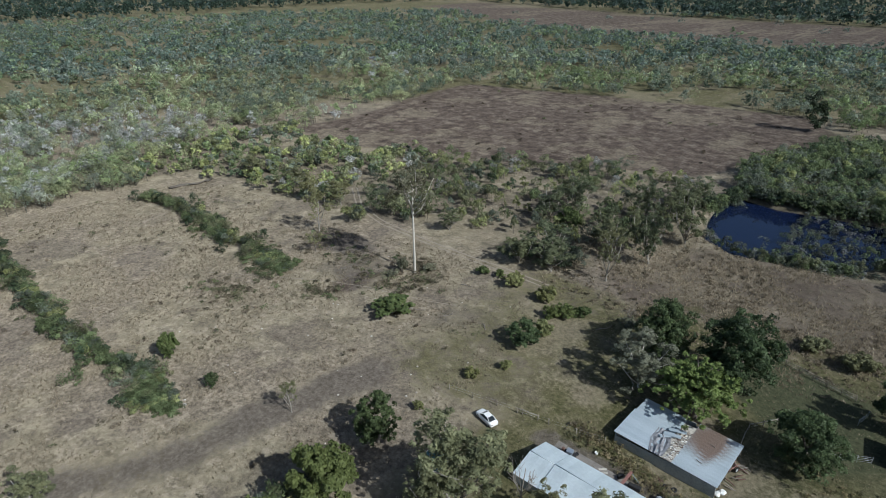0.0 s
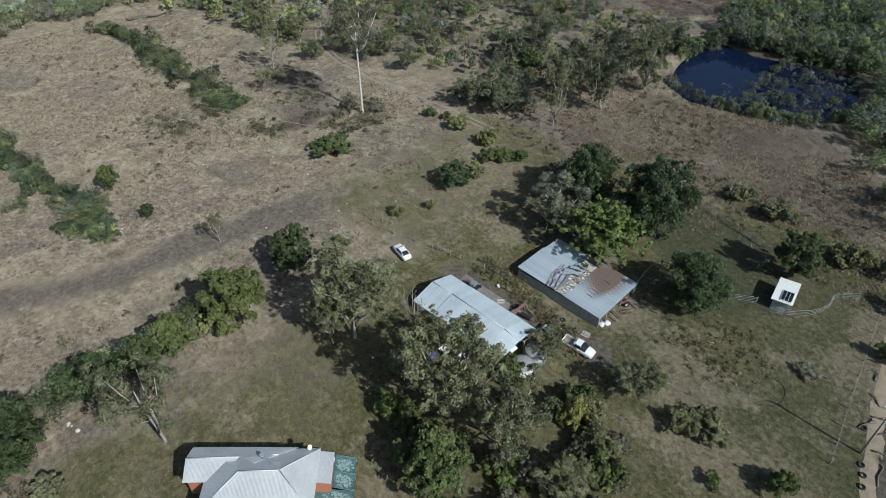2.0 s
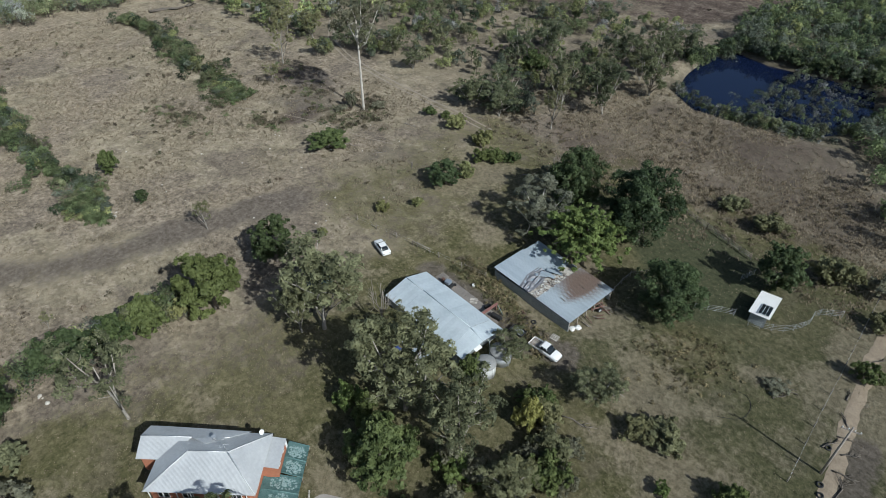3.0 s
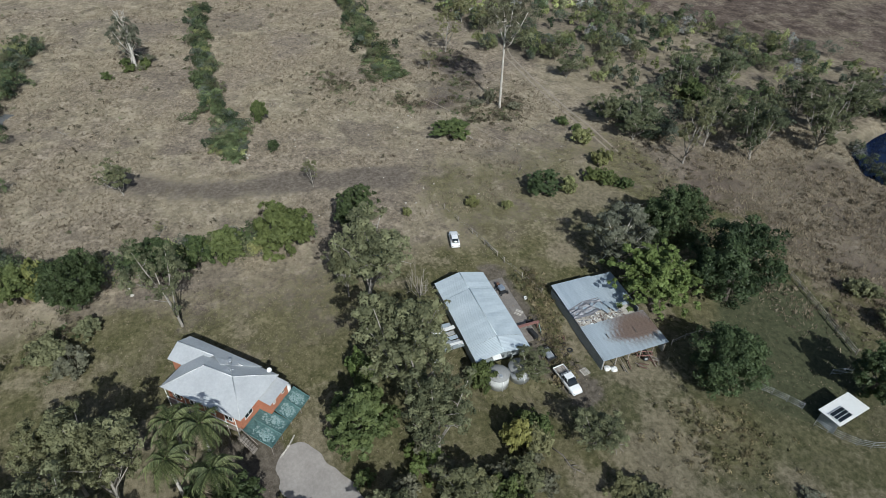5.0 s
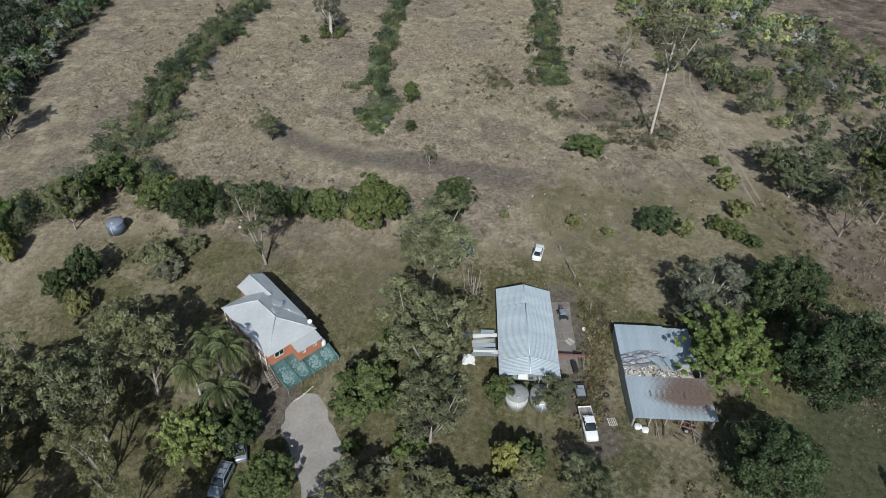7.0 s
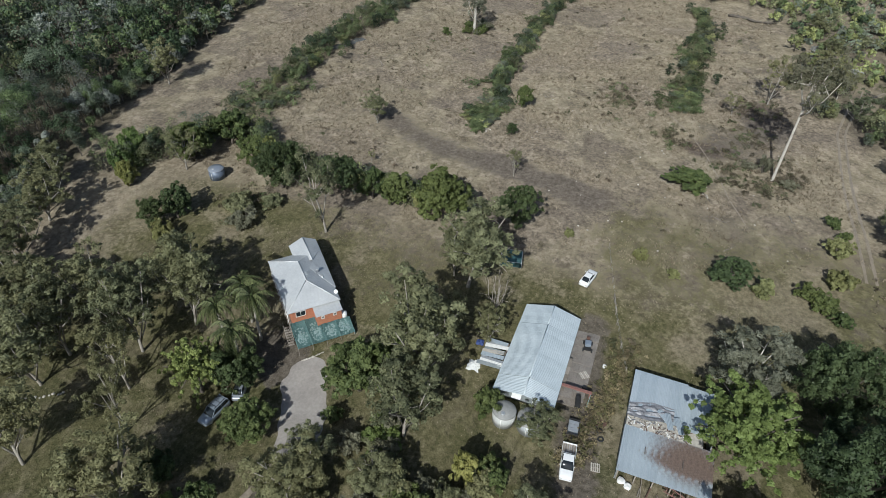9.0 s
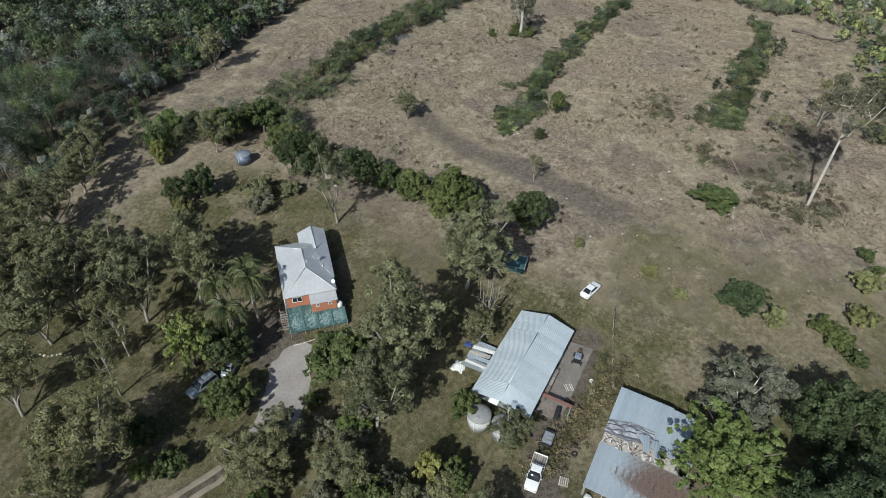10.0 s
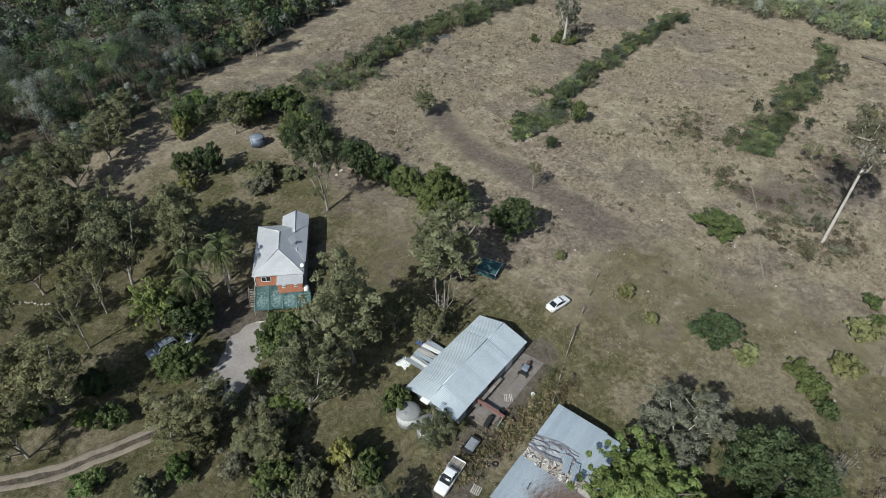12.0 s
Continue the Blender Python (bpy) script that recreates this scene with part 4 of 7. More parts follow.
for i, (x, y, r, h) in enumerate([(-54.2, 76.4, 1.4, 1.8), (-62.9, 102.4, 2.9, 3.4), (-55.2, 90.2, 2.5, 3.2), (-57.4, 70.6, 1.7, 1.9), (-71.6, 103.0, 3.0, 3.2), (-30.2, -7.7, 2.3, 4.4), (-58.4, 57.9, 1.3, 1.6), (-55.4, 30.2, 1.8, 4.2)]):
    plant(SHRUB_PALE[i % 2], x, y, r / 1.95, h / 2.2, i * 50, "rounded bush with pale yellow-green tips", "shrub", "pale-tipped bushes")
for i, (x, y, r, h) in enumerate([(-7.8, 56.3, 2.3, 5.2), (-56.2, -2.6, 2.8, 7.0), (-41.2, -25.6, 2.6, 4.6)] ):
    plant(SHRUB_YELLOW, x, y, r / 1.95, h / 2.2, i * 90, "pale yellow flowering bush", "shrub", "yellow bushes")
for i, (x, y, r, h) in enumerate([(-42.0, -0.3, 3.9, 3.4), (-38.4, 2.7, 4.0, 3.2), (-45.5, 4.5, 2.6, 2.4), (7.8, 115.7, 4.6, 5.0), (14.5, 118.0, 4.0, 4.2), (5.8, 67.3, 3.6, 3.0), (3.0, 66.0, 3.0, 2.6),
                                  (-43.8, 104.1, 3.0, 2.6), (-6.0, 121.0, 4.0, 3.6), (-14.0, 122.5, 3.4, 3.2), (-1.0, 57.0, 2.4, 2.4), (17.5, 110.0, 3.0, 3.0)]):
    plant((SHRUB_GREY if i % 3 == 1 else SHRUB_GUM)[i % 2], x, y, r / 1.95, h / 2.2, i * 64, "thin grey-green scrubby bush", "shrub", "scrubby bushes")
UNDER = [(-6.6, 58.6, 2.6, 3.6), (-3.9, 52.6, 2.5, 3.4), (2.4, 35.7, 3.0, 4.5), (-6.1, 41.4, 2.3, 3.2), (1.9, 41.0, 2.4, 3.6), (1.2, 46.6, 3.0, 4.2), (9.7, 40.7, 2.4, 2.8), (-6.8, 46.1, 3.1, 3.4),
         (-2.9, 55.1, 3.3, 3.6), (-10.6, 44.8, 2.2, 4.0), (-2.9, 49.2, 2.8, 4.6)]
for i, (x, y, r, h) in enumerate(UNDER):
    plant((SHRUB_GREY if i % 2 else SHRUB_GUM)[i // 2 % 2], x, y, r / 1.95, h / 2.2, i * 41, "grey-green understorey bush below gum trees", "shrub", "understorey bushes")
for i, (x, y, r, h) in enumerate([(-8.0, 60.0, 2.1, 4.0), (6.5, 27.5, 2.6, 3.6), (13.6, 19.4, 2.7, 3.6), (-22.0, 40.2, 2.3, 4.8), (-9.7, 36.8, 1.7, 2.2)]):
    plant(SHRUB_GREEN[i % 3], x, y, r / 1.95, h / 2.2, i * 59, "leafy green bush at the edge of trees", "shrub", "green bushes")
for i, (x, y, r, h) in enumerate([(-8.2, 45.9, 2.3, 1.7), (8.8, 24.8, 1.8, 2.8), (6.0, 42.1, 1.6, 3.4), (13.5, 33.8, 2.4, 2.6), (5.4, 40.8, 2.0, 3.0)]):
    plant(SHRUB_LIME[i % 2], x, y, r / 1.95, h / 2.2, i * 59, "light yellow-green leafy bush", "shrub", "light-green bushes")
for i, (x, y, r, h) in enumerate([(11.7, 86.8, 2.6, 1.1), (-1.4, 47.0, 2.2, 2.6), (0.8, 52.9, 2.9, 3.4), (-5.2, 57.6, 1.8, 2.0)]):
    plant(SHRUB_GREY[i % 2], x, y, r / 1.95, h / 2.2, i * 59, "half-bare grey bush in rough grass", "shrub", "grey bushes")
plant(SHRUB_DARK[0], 5.6, 21.3, 1.35, 2.2, 30, "dense dark-green bush in tree shade", "shrub")
for i, (x, y, r, h) in enumerate([(-120.5, 84.0, 2.4, 5.5), (-73.5, 43.2, 1.7, 6.6), (-66.4, 14.5, 1.1, 3.0)]):
    plant(GUM_THIN[i % 2], x, y, r / 5.0, h / 16.2, i * 64, "slender young tree standing alone in the paddock", "tree", "young paddock trees")

# leafless trees, and a tall one with a last thin crown
TALL = gum_tree(71, LEAF_GREY, BARK_PALE, n=3200, size=0.2, forks=8, lean=0.25, first=0.6, spread=3.8, inner=12, low=0.9)
TALL.matrix_basis = pose(-93.6, 92.8, gz(-93.6, 92.8)) @ Matrix.Diagonal((1.4, 1.4, 27.5 / 16.2, 1))
tagged(TALL, "tall white-trunked tree with a thin grey crown", "gum tree")
for x, y, h, r, lab in [(-145.7, 9.8, 16.0, 0.42, "broken dead pale tree trunk in the paddock"), (-44.5, 105.2, 5.0, 0.14, "small bare grey tree"), (-33.4, 52.0, 9.6, 0.2, "half-dead tree with bare pale limbs")]:
    d = bare_tree(int(h * 7), BARK_PALE if h > 10 else TIMBER, h, 5 if h > 10 else 9, trunk_r=r, first=0.62 if h > 10 else 0.35)
    d.matrix_basis = pose(x, y, gz(x, y))
    tagged(d, lab, "dead tree")
plant(GREY, -146.6, 9.0, 0.75, 0.86, 200, "thin grey-leaved tree round a dead trunk", "tree")
for i, (x, y, r, h) in enumerate([(-147.7, 13.4, 2.6, 2.6), (-143.6, 11.2, 2.0, 1.8), (-151.0, 10.5, 2.2, 2.4), (-96.0, 91.0, 2.2, 4.6), (-91.6, 95.6, 2.6, 1.8), (-96.4, 88.0, 2.4, 1.6)]):
    plant(SHRUB_GREY[i % 2], x, y, r / 1.95, h / 2.2, i * 66, "tangled grey-green bush below a tall pale trunk", "shrub", "tangled bushes")
for i, (x, y) in enumerate([(-146.5, 12.5), (-144.0, 12.0), (-143.0, 8.5), (-148.0, 7.5), (-139.5, 3.0)]):
    plant(SHRUB_GREEN[i % 3], x, y, 0.95, 1.0, i * 40, "rounded green bush in rough grass", "shrub", "green bushes")
discard(GUM + GUM_GREEN + GUM_THIN + [GREY] + BIGDARK + DARK + GREEN + [LIME, BRIGHT] + SHRUB_PALE + SHRUB_GREEN + SHRUB_DARK + SHRUB_LIME + [SHRUB_YELLOW] + SHRUB_GREY + SHRUB_GUM + [PALM])


# ---- uncounted woods, hedge rows, tufts ----
class Mass:
    """Many small plants gathered into one mesh."""

    def __init__(self, seed):
        self.rng, self.v, self.t, self.n, self.tv = np.random.default_rng(seed), [], [], [], []

    def bush(self, x, y, r, h, n, size, colour, z=None, foot=0.0, lobes=9, tone=0.34):
        rng = self.rng
        z = gz(x, y) if z is None else z
        a, q = rng.uniform(0, 2 * math.pi, lobes), np.sqrt(rng.uniform(0.02, 0.62, lobes)) * r
        hz = foot + (h - foot) * rng.uniform(0.25, 0.84, lobes)
        hz[0], q[0] = foot + (h - foot) * 0.78, 0.1 * r
        c = np.stack([x + np.cos(a) * q, y + np.sin(a) * q, z + hz], 1)
        rad = np.stack([np.full(lobes, r * 0.4), np.full(lobes, r * 0.4), np.full(lobes, min((h - foot) * 0.24, r * 0.42))], 1) * rng.uniform(0.7, 1.3, (lobes, 1))
        n = int(n * (1.4 if size < 0.3 else 1.2))
        size *= 0.9
        w = rad[:, 0] ** 2
        k = rng.choice(lobes, n, p=w / w.sum())
        e = unit(rng.normal(0, 1, (n, 3)) + unit(c - (x, y, z + (foot + h) * 0.4))[k] * 0.6 + (0, 0, 0.5))
        at = c[k] + e * rad[k] * rng.uniform(0.6, 1.1, n)[:, None]
        at[:, 2] = np.maximum(at[:, 2], z + 0.05)
        self.v.append(leaf_cards(rng, at, e, rng.uniform(size * 0.6, size * 1.25, n), 0.6, 0.45))
        dome = unit((at - (x, y, z + foot + (h - foot) * 0.42)) / (r, r, max(0.6 * (h - foot), 0.3)))
        self.n.append(np.repeat(unit(e * 0.55 + dome * 0.8 + (0, 0, 0.2)), 3, 0))
        col = np.array([*colour, 1.0]) * np.array([*([rng.uniform(1 - tone, 1 + tone)] * 3), 1])
        lobe_tone = np.concatenate([np.repeat(rng.uniform(0.86, 1.14, (lobes, 1)), 3, 1), np.ones((lobes, 1))], 1)
        self.t.append(np.repeat(col * lobe_tone[k], 3, 0))

    def stem(self, x, y, h, r, z=None):
        z = gz(x, y) if z is None else z
        k = [(x + r * math.cos(a), y + r * math.sin(a), z - 0.3) for a in (0, 2.1, 4.2)]
        for i in range(3):
            self.tv.append([k[i], k[(i + 1) % 3], (x + 0.2 * r, y, z + h * 1.2)])

    def done(self, name, label, category, leaf=None):
        v = np.concatenate(self.v)
        t = np.concatenate(self.t)
        nor = np.concatenate(self.n)
        n = len(v) // 3
        idx = np.zeros(n + len(self.tv), np.int32)
        if self.tv:
            v = np.concatenate([v, np.array(self.tv).reshape(-1, 3)])
            t = np.concatenate([t, np.ones((3 * len(self.tv), 4)) * 0.3])
            stem = np.array(self.tv)
            flat = unit(np.cross(stem[:, 1] - stem[:, 0], stem[:, 2] - stem[:, 0]))
            nor = np.concatenate([nor, np.repeat(flat, 3, 0)])
            idx[n:] = 1
        faces = leaves_for(len(v) // 3)
        me = mesh_from(name, v, faces, [leaf or LEAF_MASS, BARK_DARK], t, idx, normals=nor)
        return tagged(new(name, me), label, category, kind="stuff")


OLIVE, GREYGREEN, LIMEY, DEEP, ASHY, MIDGREEN = (0.165, 0.172, 0.095), (0.125, 0.142, 0.105), (0.225, 0.24, 0.105), (0.06, 0.082, 0.046), (0.23, 0.23, 0.215), (0.13, 0.16, 0.076)


def pick(rng, table):
    k = rng.random() * sum(w for _, w in table)
    for c, w in table:
        k -= w
        if k <= 0:
            return c
    return table[-1][0]


# hedge rows along old fence lines
for name, line, n, wide, tall, seed in [("hedge_row", [(-91, 30), (-108, 29.5), (-122, 27), (-138, 27), (-160, 27), (-189, 28)], 150, 3.2, 2.8, 1),
                                        ("hedge_row", [(-74, -21), (-87, -20), (-109, -24), (-122, -24), (-141, -21), (-170, -19)], 190, 5.2, 4.2, 2),
                                        ("hedge_row", [(-117, 73), (-131, 73), (-152, 73), (-174, 75), (-192, 72)], 125, 3.4, 3.4, 3),
                                        ("tree_belt", [(-43, -31), (-50, -28), (-58, -22), (-67, -14)], 60, 3.4, 6.5, 4),
                                        ("tree_belt", [(-67, -15), (-61, -6), (-57, 4), (-56, 14), (-56.5, 24), (-57.5, 33), (-58, 40)], 70, 2.2, 5.6, 5)]:
    ms = Mass(seed)
    seg = np.array(line, float)
    cum = np.concatenate([[0], np.cumsum(np.hypot(*np.diff(seg, axis=0).T))])
    for i in range(n):
        s = cum[-1] * ((i + ms.rng.random()) / n)
        x, y = np.interp(s, cum, seg[:, 0]), np.interp(s, cum, seg[:, 1]) + ms.rng.normal(0, wide * (0.75 if s < 22 else 0.5))
        r = ms.rng.uniform(1.2, 2.4) * (1.35 if tall > 5 else 1)
        low = s < 14 and tall < 5
        ms.bush(x, y, r * (1.25 if low else 1), tall * (0.45 if low else ms.rng.uniform(0.5, 1.15)), 300, 0.2, np.array(pick(ms.rng, [(MIDGREEN, 5), (DEEP, 2), (OLIVE, 3), (GREYGREEN, 2), (LIMEY, 0.6)])) * 1.05)
    for _ in range(36 if tall < 4 else 0):
        x, y = seg[0] + ms.rng.normal(0, 1, 2) * (3.0, 1.7) - (4, 0)
        ms.bush(x, y, ms.rng.uniform(1.2, 2.2), ms.rng.uniform(0.7, 1.6), 260, 0.2, np.array(pick(ms.rng, [(MIDGREEN, 5), (OLIVE, 2)])) * 1.1)
    ms.done(name, "row of tangled green bushes along an old fence line" if tall < 5 else "belt of leafy green bushes behind the house", "hedge")

# bush between the paddock and the burnt field
ms = Mass(11)
BUSH = [(-214, 62), (-205, 92), (-163, 101), (-129, 101), (-116, 113), (-84, 112), (-62, 122), (-58, 150), (-60, 200), (-72, 206), (-112, 188), (-150, 166), (-205, 146), (-232, 160), (-236, 110)]
count = 0
while count < 560:
    x, y = ms.rng.uniform(-236, -56), ms.rng.uniform(62, 206)
    if inside(x, y, BUSH, 0.5) < 0.5 or along(x, y, FIELD_TRACK, 2.5, 0.2) > 0.5 or (x > -98 and ms.rng.random() < 0.5) or (-112 < x < -84 and 112 < y < 122):
        continue
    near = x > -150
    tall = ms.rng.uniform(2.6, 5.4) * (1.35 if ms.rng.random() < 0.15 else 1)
    # Leaves beyond x -150 take a lighter colour, haze painted in.
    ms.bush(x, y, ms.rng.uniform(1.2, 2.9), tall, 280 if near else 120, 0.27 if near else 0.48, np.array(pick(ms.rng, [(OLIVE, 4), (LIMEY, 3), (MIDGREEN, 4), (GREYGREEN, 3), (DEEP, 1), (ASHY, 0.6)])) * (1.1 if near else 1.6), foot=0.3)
    ms.stem(x, y, tall * 0.5, 0.1)
    count += 1
for cx, cy in [(-73, 118), (-77.4, 114.8), (-69.5, 122.2), (-75, 121), (-66.5, 119.5), (-79.5, 118.5)]:
    for _ in range(3):
        x, y = cx + ms.rng.normal(0, 1.4), cy + ms.rng.normal(0, 1.4)
        ms.bush(x, y, ms.rng.uniform(1.8, 2.9), ms.rng.uniform(3.2, 5.2), 330, 0.24, pick(ms.rng, [(GREYGREEN, 3), (DEEP, 3), (MIDGREEN, 1)]), foot=0.2)
        ms.stem(x, y, 2.0, 0.1)
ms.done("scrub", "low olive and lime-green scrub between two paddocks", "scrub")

# woods beside the house paddock
ms = Mass(12)
count = 0
while count < 1500:
    x = ms.rng.uniform(-270, 10)
    e = np.interp(x, [-300, -131, -69, -37, -3, 40, 70], [-85, -61, -50, -38, -29, -23, -18])
    y = e - 190 * ms.rng.random() ** 1.25
    if x > -4 and y > -50 and ms.rng.random() < 0.4:
        continue
    d = math.hypot(x - 25, y - 75)
    if d > 300:
        continue
    edge = e - y < 9
    tall = ms.rng.uniform(4, 8) if edge else ms.rng.uniform(7.0, 15.5)
    near = d < 165
    c = pick(ms.rng, [(GREYGREEN, 5), (DEEP, 4), (MIDGREEN, 2.5), (OLIVE, 1.5), (ASHY, 2)])
    ms.bush(x, y, ms.rng.uniform(1.6, 3.0) if edge else ms.rng.uniform(2.2, 4.4), tall, 880 if near else 170, 0.19 if near else 0.5, np.array(c) * (1.1, 1.18, 1.1), foot=tall * (0.05 if edge else 0.2))
    ms.stem(x, y, tall * 0.75, 0.16)
    count += 1
ms.done("woods_south", "dense mixed grey-green woodland along the paddock", "woods")

# woods round the dam
ms = Mass(13)
RIM = [(-58, 200), (-62, 225), (-47, 272), (-5, 292), (14, 285), (16, 150), (14, 130), (6, 138), (-7, 163), (-10, 196), (-30, 201)]
count = 0
while count < 760:
    x, y = ms.rng.uniform(-62, 16), ms.rng.uniform(126, 292)
    if inside(x, y, RIM, 0.5) < 0.5 or inside(x, y, DAM, 0.5) > 0.3:
        continue
    tall = ms.rng.uniform(4.0, 7.5)
    # Colour lightened for paler leaves, with some haze painted in.
    ms.bush(x, y, ms.rng.uniform(1.9, 3.2), tall, 230, 0.33, np.array(pick(ms.rng, [(MIDGREEN, 5), (LIMEY, 1), (DEEP, 2), (GREYGREEN, 4)])) * 1.38, foot=0.4, tone=0.18)
    ms.stem(x, y, tall * 0.6, 0.1)
    count += 1
for _ in range(300):
    a = ms.rng.uniform(0, 1)
    x, y = (-50 + 40 * a, 159 - 6 * math.sin(a * 3.1) + 2.0 * ms.rng.random()) if ms.rng.random() < 0.35 else (ms.rng.uniform(-38, -13), ms.rng.uniform(160, 198))
    if x < -34 and y > 166:
        continue
    ms.bush(x, y, ms.rng.uniform(0.6, 1.5), ms.rng.uniform(1.2, 4.0), 80, 0.2, pick(ms.rng, [((0.12, 0.13, 0.095), 4), (MIDGREEN, 2), (ASHY, 0.8)]), z=-1.75, foot=0.2)
for _ in range(190):
    a = ms.rng.random()
    x, y = np.interp(a, [0, 0.3, 0.55, 1], [-57, -53, -42, -14]) + ms.rng.normal(0, 1), np.interp(a, [0, 0.3, 0.55, 1], [176, 198, 197, 201]) + ms.rng.uniform(-0.5, 2.5)
    ms.bush(x, y, ms.rng.uniform(1.3, 2.3), ms.rng.uniform(2.5, 5.0), 190, 0.3, pick(ms.rng, [(MIDGREEN, 5), (DEEP, 3), (GREYGREEN, 2)]))
for _ in range(70):
    x = ms.rng.uniform(-34, -8)
    y = np.interp(x, [-34, -28, -17, -8], [154.5, 156, 160.5, 170]) + ms.rng.normal(0, 0.9)
    ms.bush(x, y, ms.rng.uniform(0.9, 1.8), ms.rng.uniform(1.8, 4.0), 190, 0.24, pick(ms.rng, [(MIDGREEN, 3), (OLIVE, 3), (GREYGREEN, 3)]))
ms.done("woods_dam", "green thicket and drowned bushes round the dam", "woods")

# distant woods
ms = Mass(14)
count = 0
PALE, FRESH, DUSK = (0.195, 0.205, 0.16), (0.19, 0.212, 0.118), (0.092, 0.118, 0.082)
while count < 5600:
    r, a = 205 + 655 * ms.rng.random() ** 1.25, radians(ms.rng.uniform(4, 85))
    x, y = -math.sin(a) * r, math.cos(a) * r
    if x > -205 and y < 306 and r < 322:
        continue
    if inside(x, y, BURNT, 0.5) > 0.5 or inside(x, y, BUSH, 0.5) > 0.5:
        continue
    if inside(x, y, FARFIELD, 5) > 0.5 and ms.rng.random() < 0.985:
        continue
    gap = math.sin(x * 0.021 + 1) * math.sin(y * 0.027 + 2) + 0.5 * math.sin(x * 0.06 - y * 0.05)
    if gap > 0.85 and ms.rng.random() < 0.9:
        continue
    near = r < 430
    tall = ms.rng.uniform(4.5, 8.5)
    stand = math.sin(x * 0.035 + 2.1) * math.sin(y * 0.041 + 0.7) + 0.6 * math.sin(x * 0.013 - y * 0.017) + ms.rng.normal(0, 0.3)
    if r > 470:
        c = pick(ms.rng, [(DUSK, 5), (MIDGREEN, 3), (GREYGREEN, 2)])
    elif stand > 0.45 and a > 0.75:
        c = pick(ms.rng, [(PALE, 2), (ASHY, 3), (FRESH, 2), (GREYGREEN, 2), (OLIVE, 2)])
    elif stand > -0.2:
        c = pick(ms.rng, [(FRESH, 4), (OLIVE, 3), (MIDGREEN, 2)]) if a > 0.6 else pick(ms.rng, [(MIDGREEN, 4), (GREYGREEN, 2), (FRESH, 1)])
    else:
        c = pick(ms.rng, [(GREYGREEN, 4), (OLIVE, 2), (DUSK, 3)])
    # Haze painted into leaf colour: lighter on the -x side, bluer past 420 m.
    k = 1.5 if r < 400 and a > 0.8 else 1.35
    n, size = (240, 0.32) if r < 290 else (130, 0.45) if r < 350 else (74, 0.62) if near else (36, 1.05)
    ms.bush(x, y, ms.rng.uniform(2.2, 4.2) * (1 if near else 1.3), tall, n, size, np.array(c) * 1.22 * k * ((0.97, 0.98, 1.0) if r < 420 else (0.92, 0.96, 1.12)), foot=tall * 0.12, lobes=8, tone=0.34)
    if r < 340:
        ms.stem(x, y, tall * 0.6, 0.12)
    count += 1
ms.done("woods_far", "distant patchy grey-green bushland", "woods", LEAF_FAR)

# dark forest along the horizon
ms = Mass(17)
edge = np.array([(-850, 90), (-835, 360), (-800, 620), (-670, 840), (-543, 808), (-392, 777), (-110, 784), (130, 780)], float)
cum = np.concatenate([[0], np.cumsum(np.hypot(*np.diff(edge, axis=0).T))])
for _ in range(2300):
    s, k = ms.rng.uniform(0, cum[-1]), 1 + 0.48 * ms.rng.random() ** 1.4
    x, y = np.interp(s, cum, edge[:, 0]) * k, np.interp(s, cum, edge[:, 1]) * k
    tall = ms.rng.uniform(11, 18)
    # Bluish distance haze is mixed into these leaf colours.
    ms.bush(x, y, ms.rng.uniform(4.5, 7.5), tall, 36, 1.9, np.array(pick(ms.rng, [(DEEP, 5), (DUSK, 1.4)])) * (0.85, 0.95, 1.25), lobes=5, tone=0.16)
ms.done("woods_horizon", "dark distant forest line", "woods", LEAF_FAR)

# lone far trees and burnt stumps of bush
ms = Mass(15)
for x, y, r, h, foot in [(-58.6, 296, 3.6, 17.5, 8.0), (-58.2, 296.2, 4.2, 13.0, 3.5), (-58.6, 295.8, 3.8, 7.0, 0.0), (-55.8, 297.5, 3.0, 12.0, 4.0), (-55.8, 297.5, 3.0, 6.0, 0.0)]:
    ms.bush(x, y, r, h, 420, 0.5, np.array(DEEP) * 0.75, foot=foot, lobes=7)
for _ in range(46):
    x, y = ms.rng.uniform(-225, -60), ms.rng.uniform(165, 300)
    if inside(x, y, BURNT, 1) > 0.9:
        big = 2.2 if ms.rng.random() < 0.15 else 1
        ms.bush(x, y, ms.rng.uniform(0.5, 1.6) * big, ms.rng.uniform(0.3, 0.9) * big, 60, 0.26, pick(ms.rng, [((0.10, 0.08, 0.058), 3), (OLIVE, 1), ((0.14, 0.115, 0.085), 2)]))
ms.done("field_scrub", "dark scattered bushes on the burnt field", "scrub")

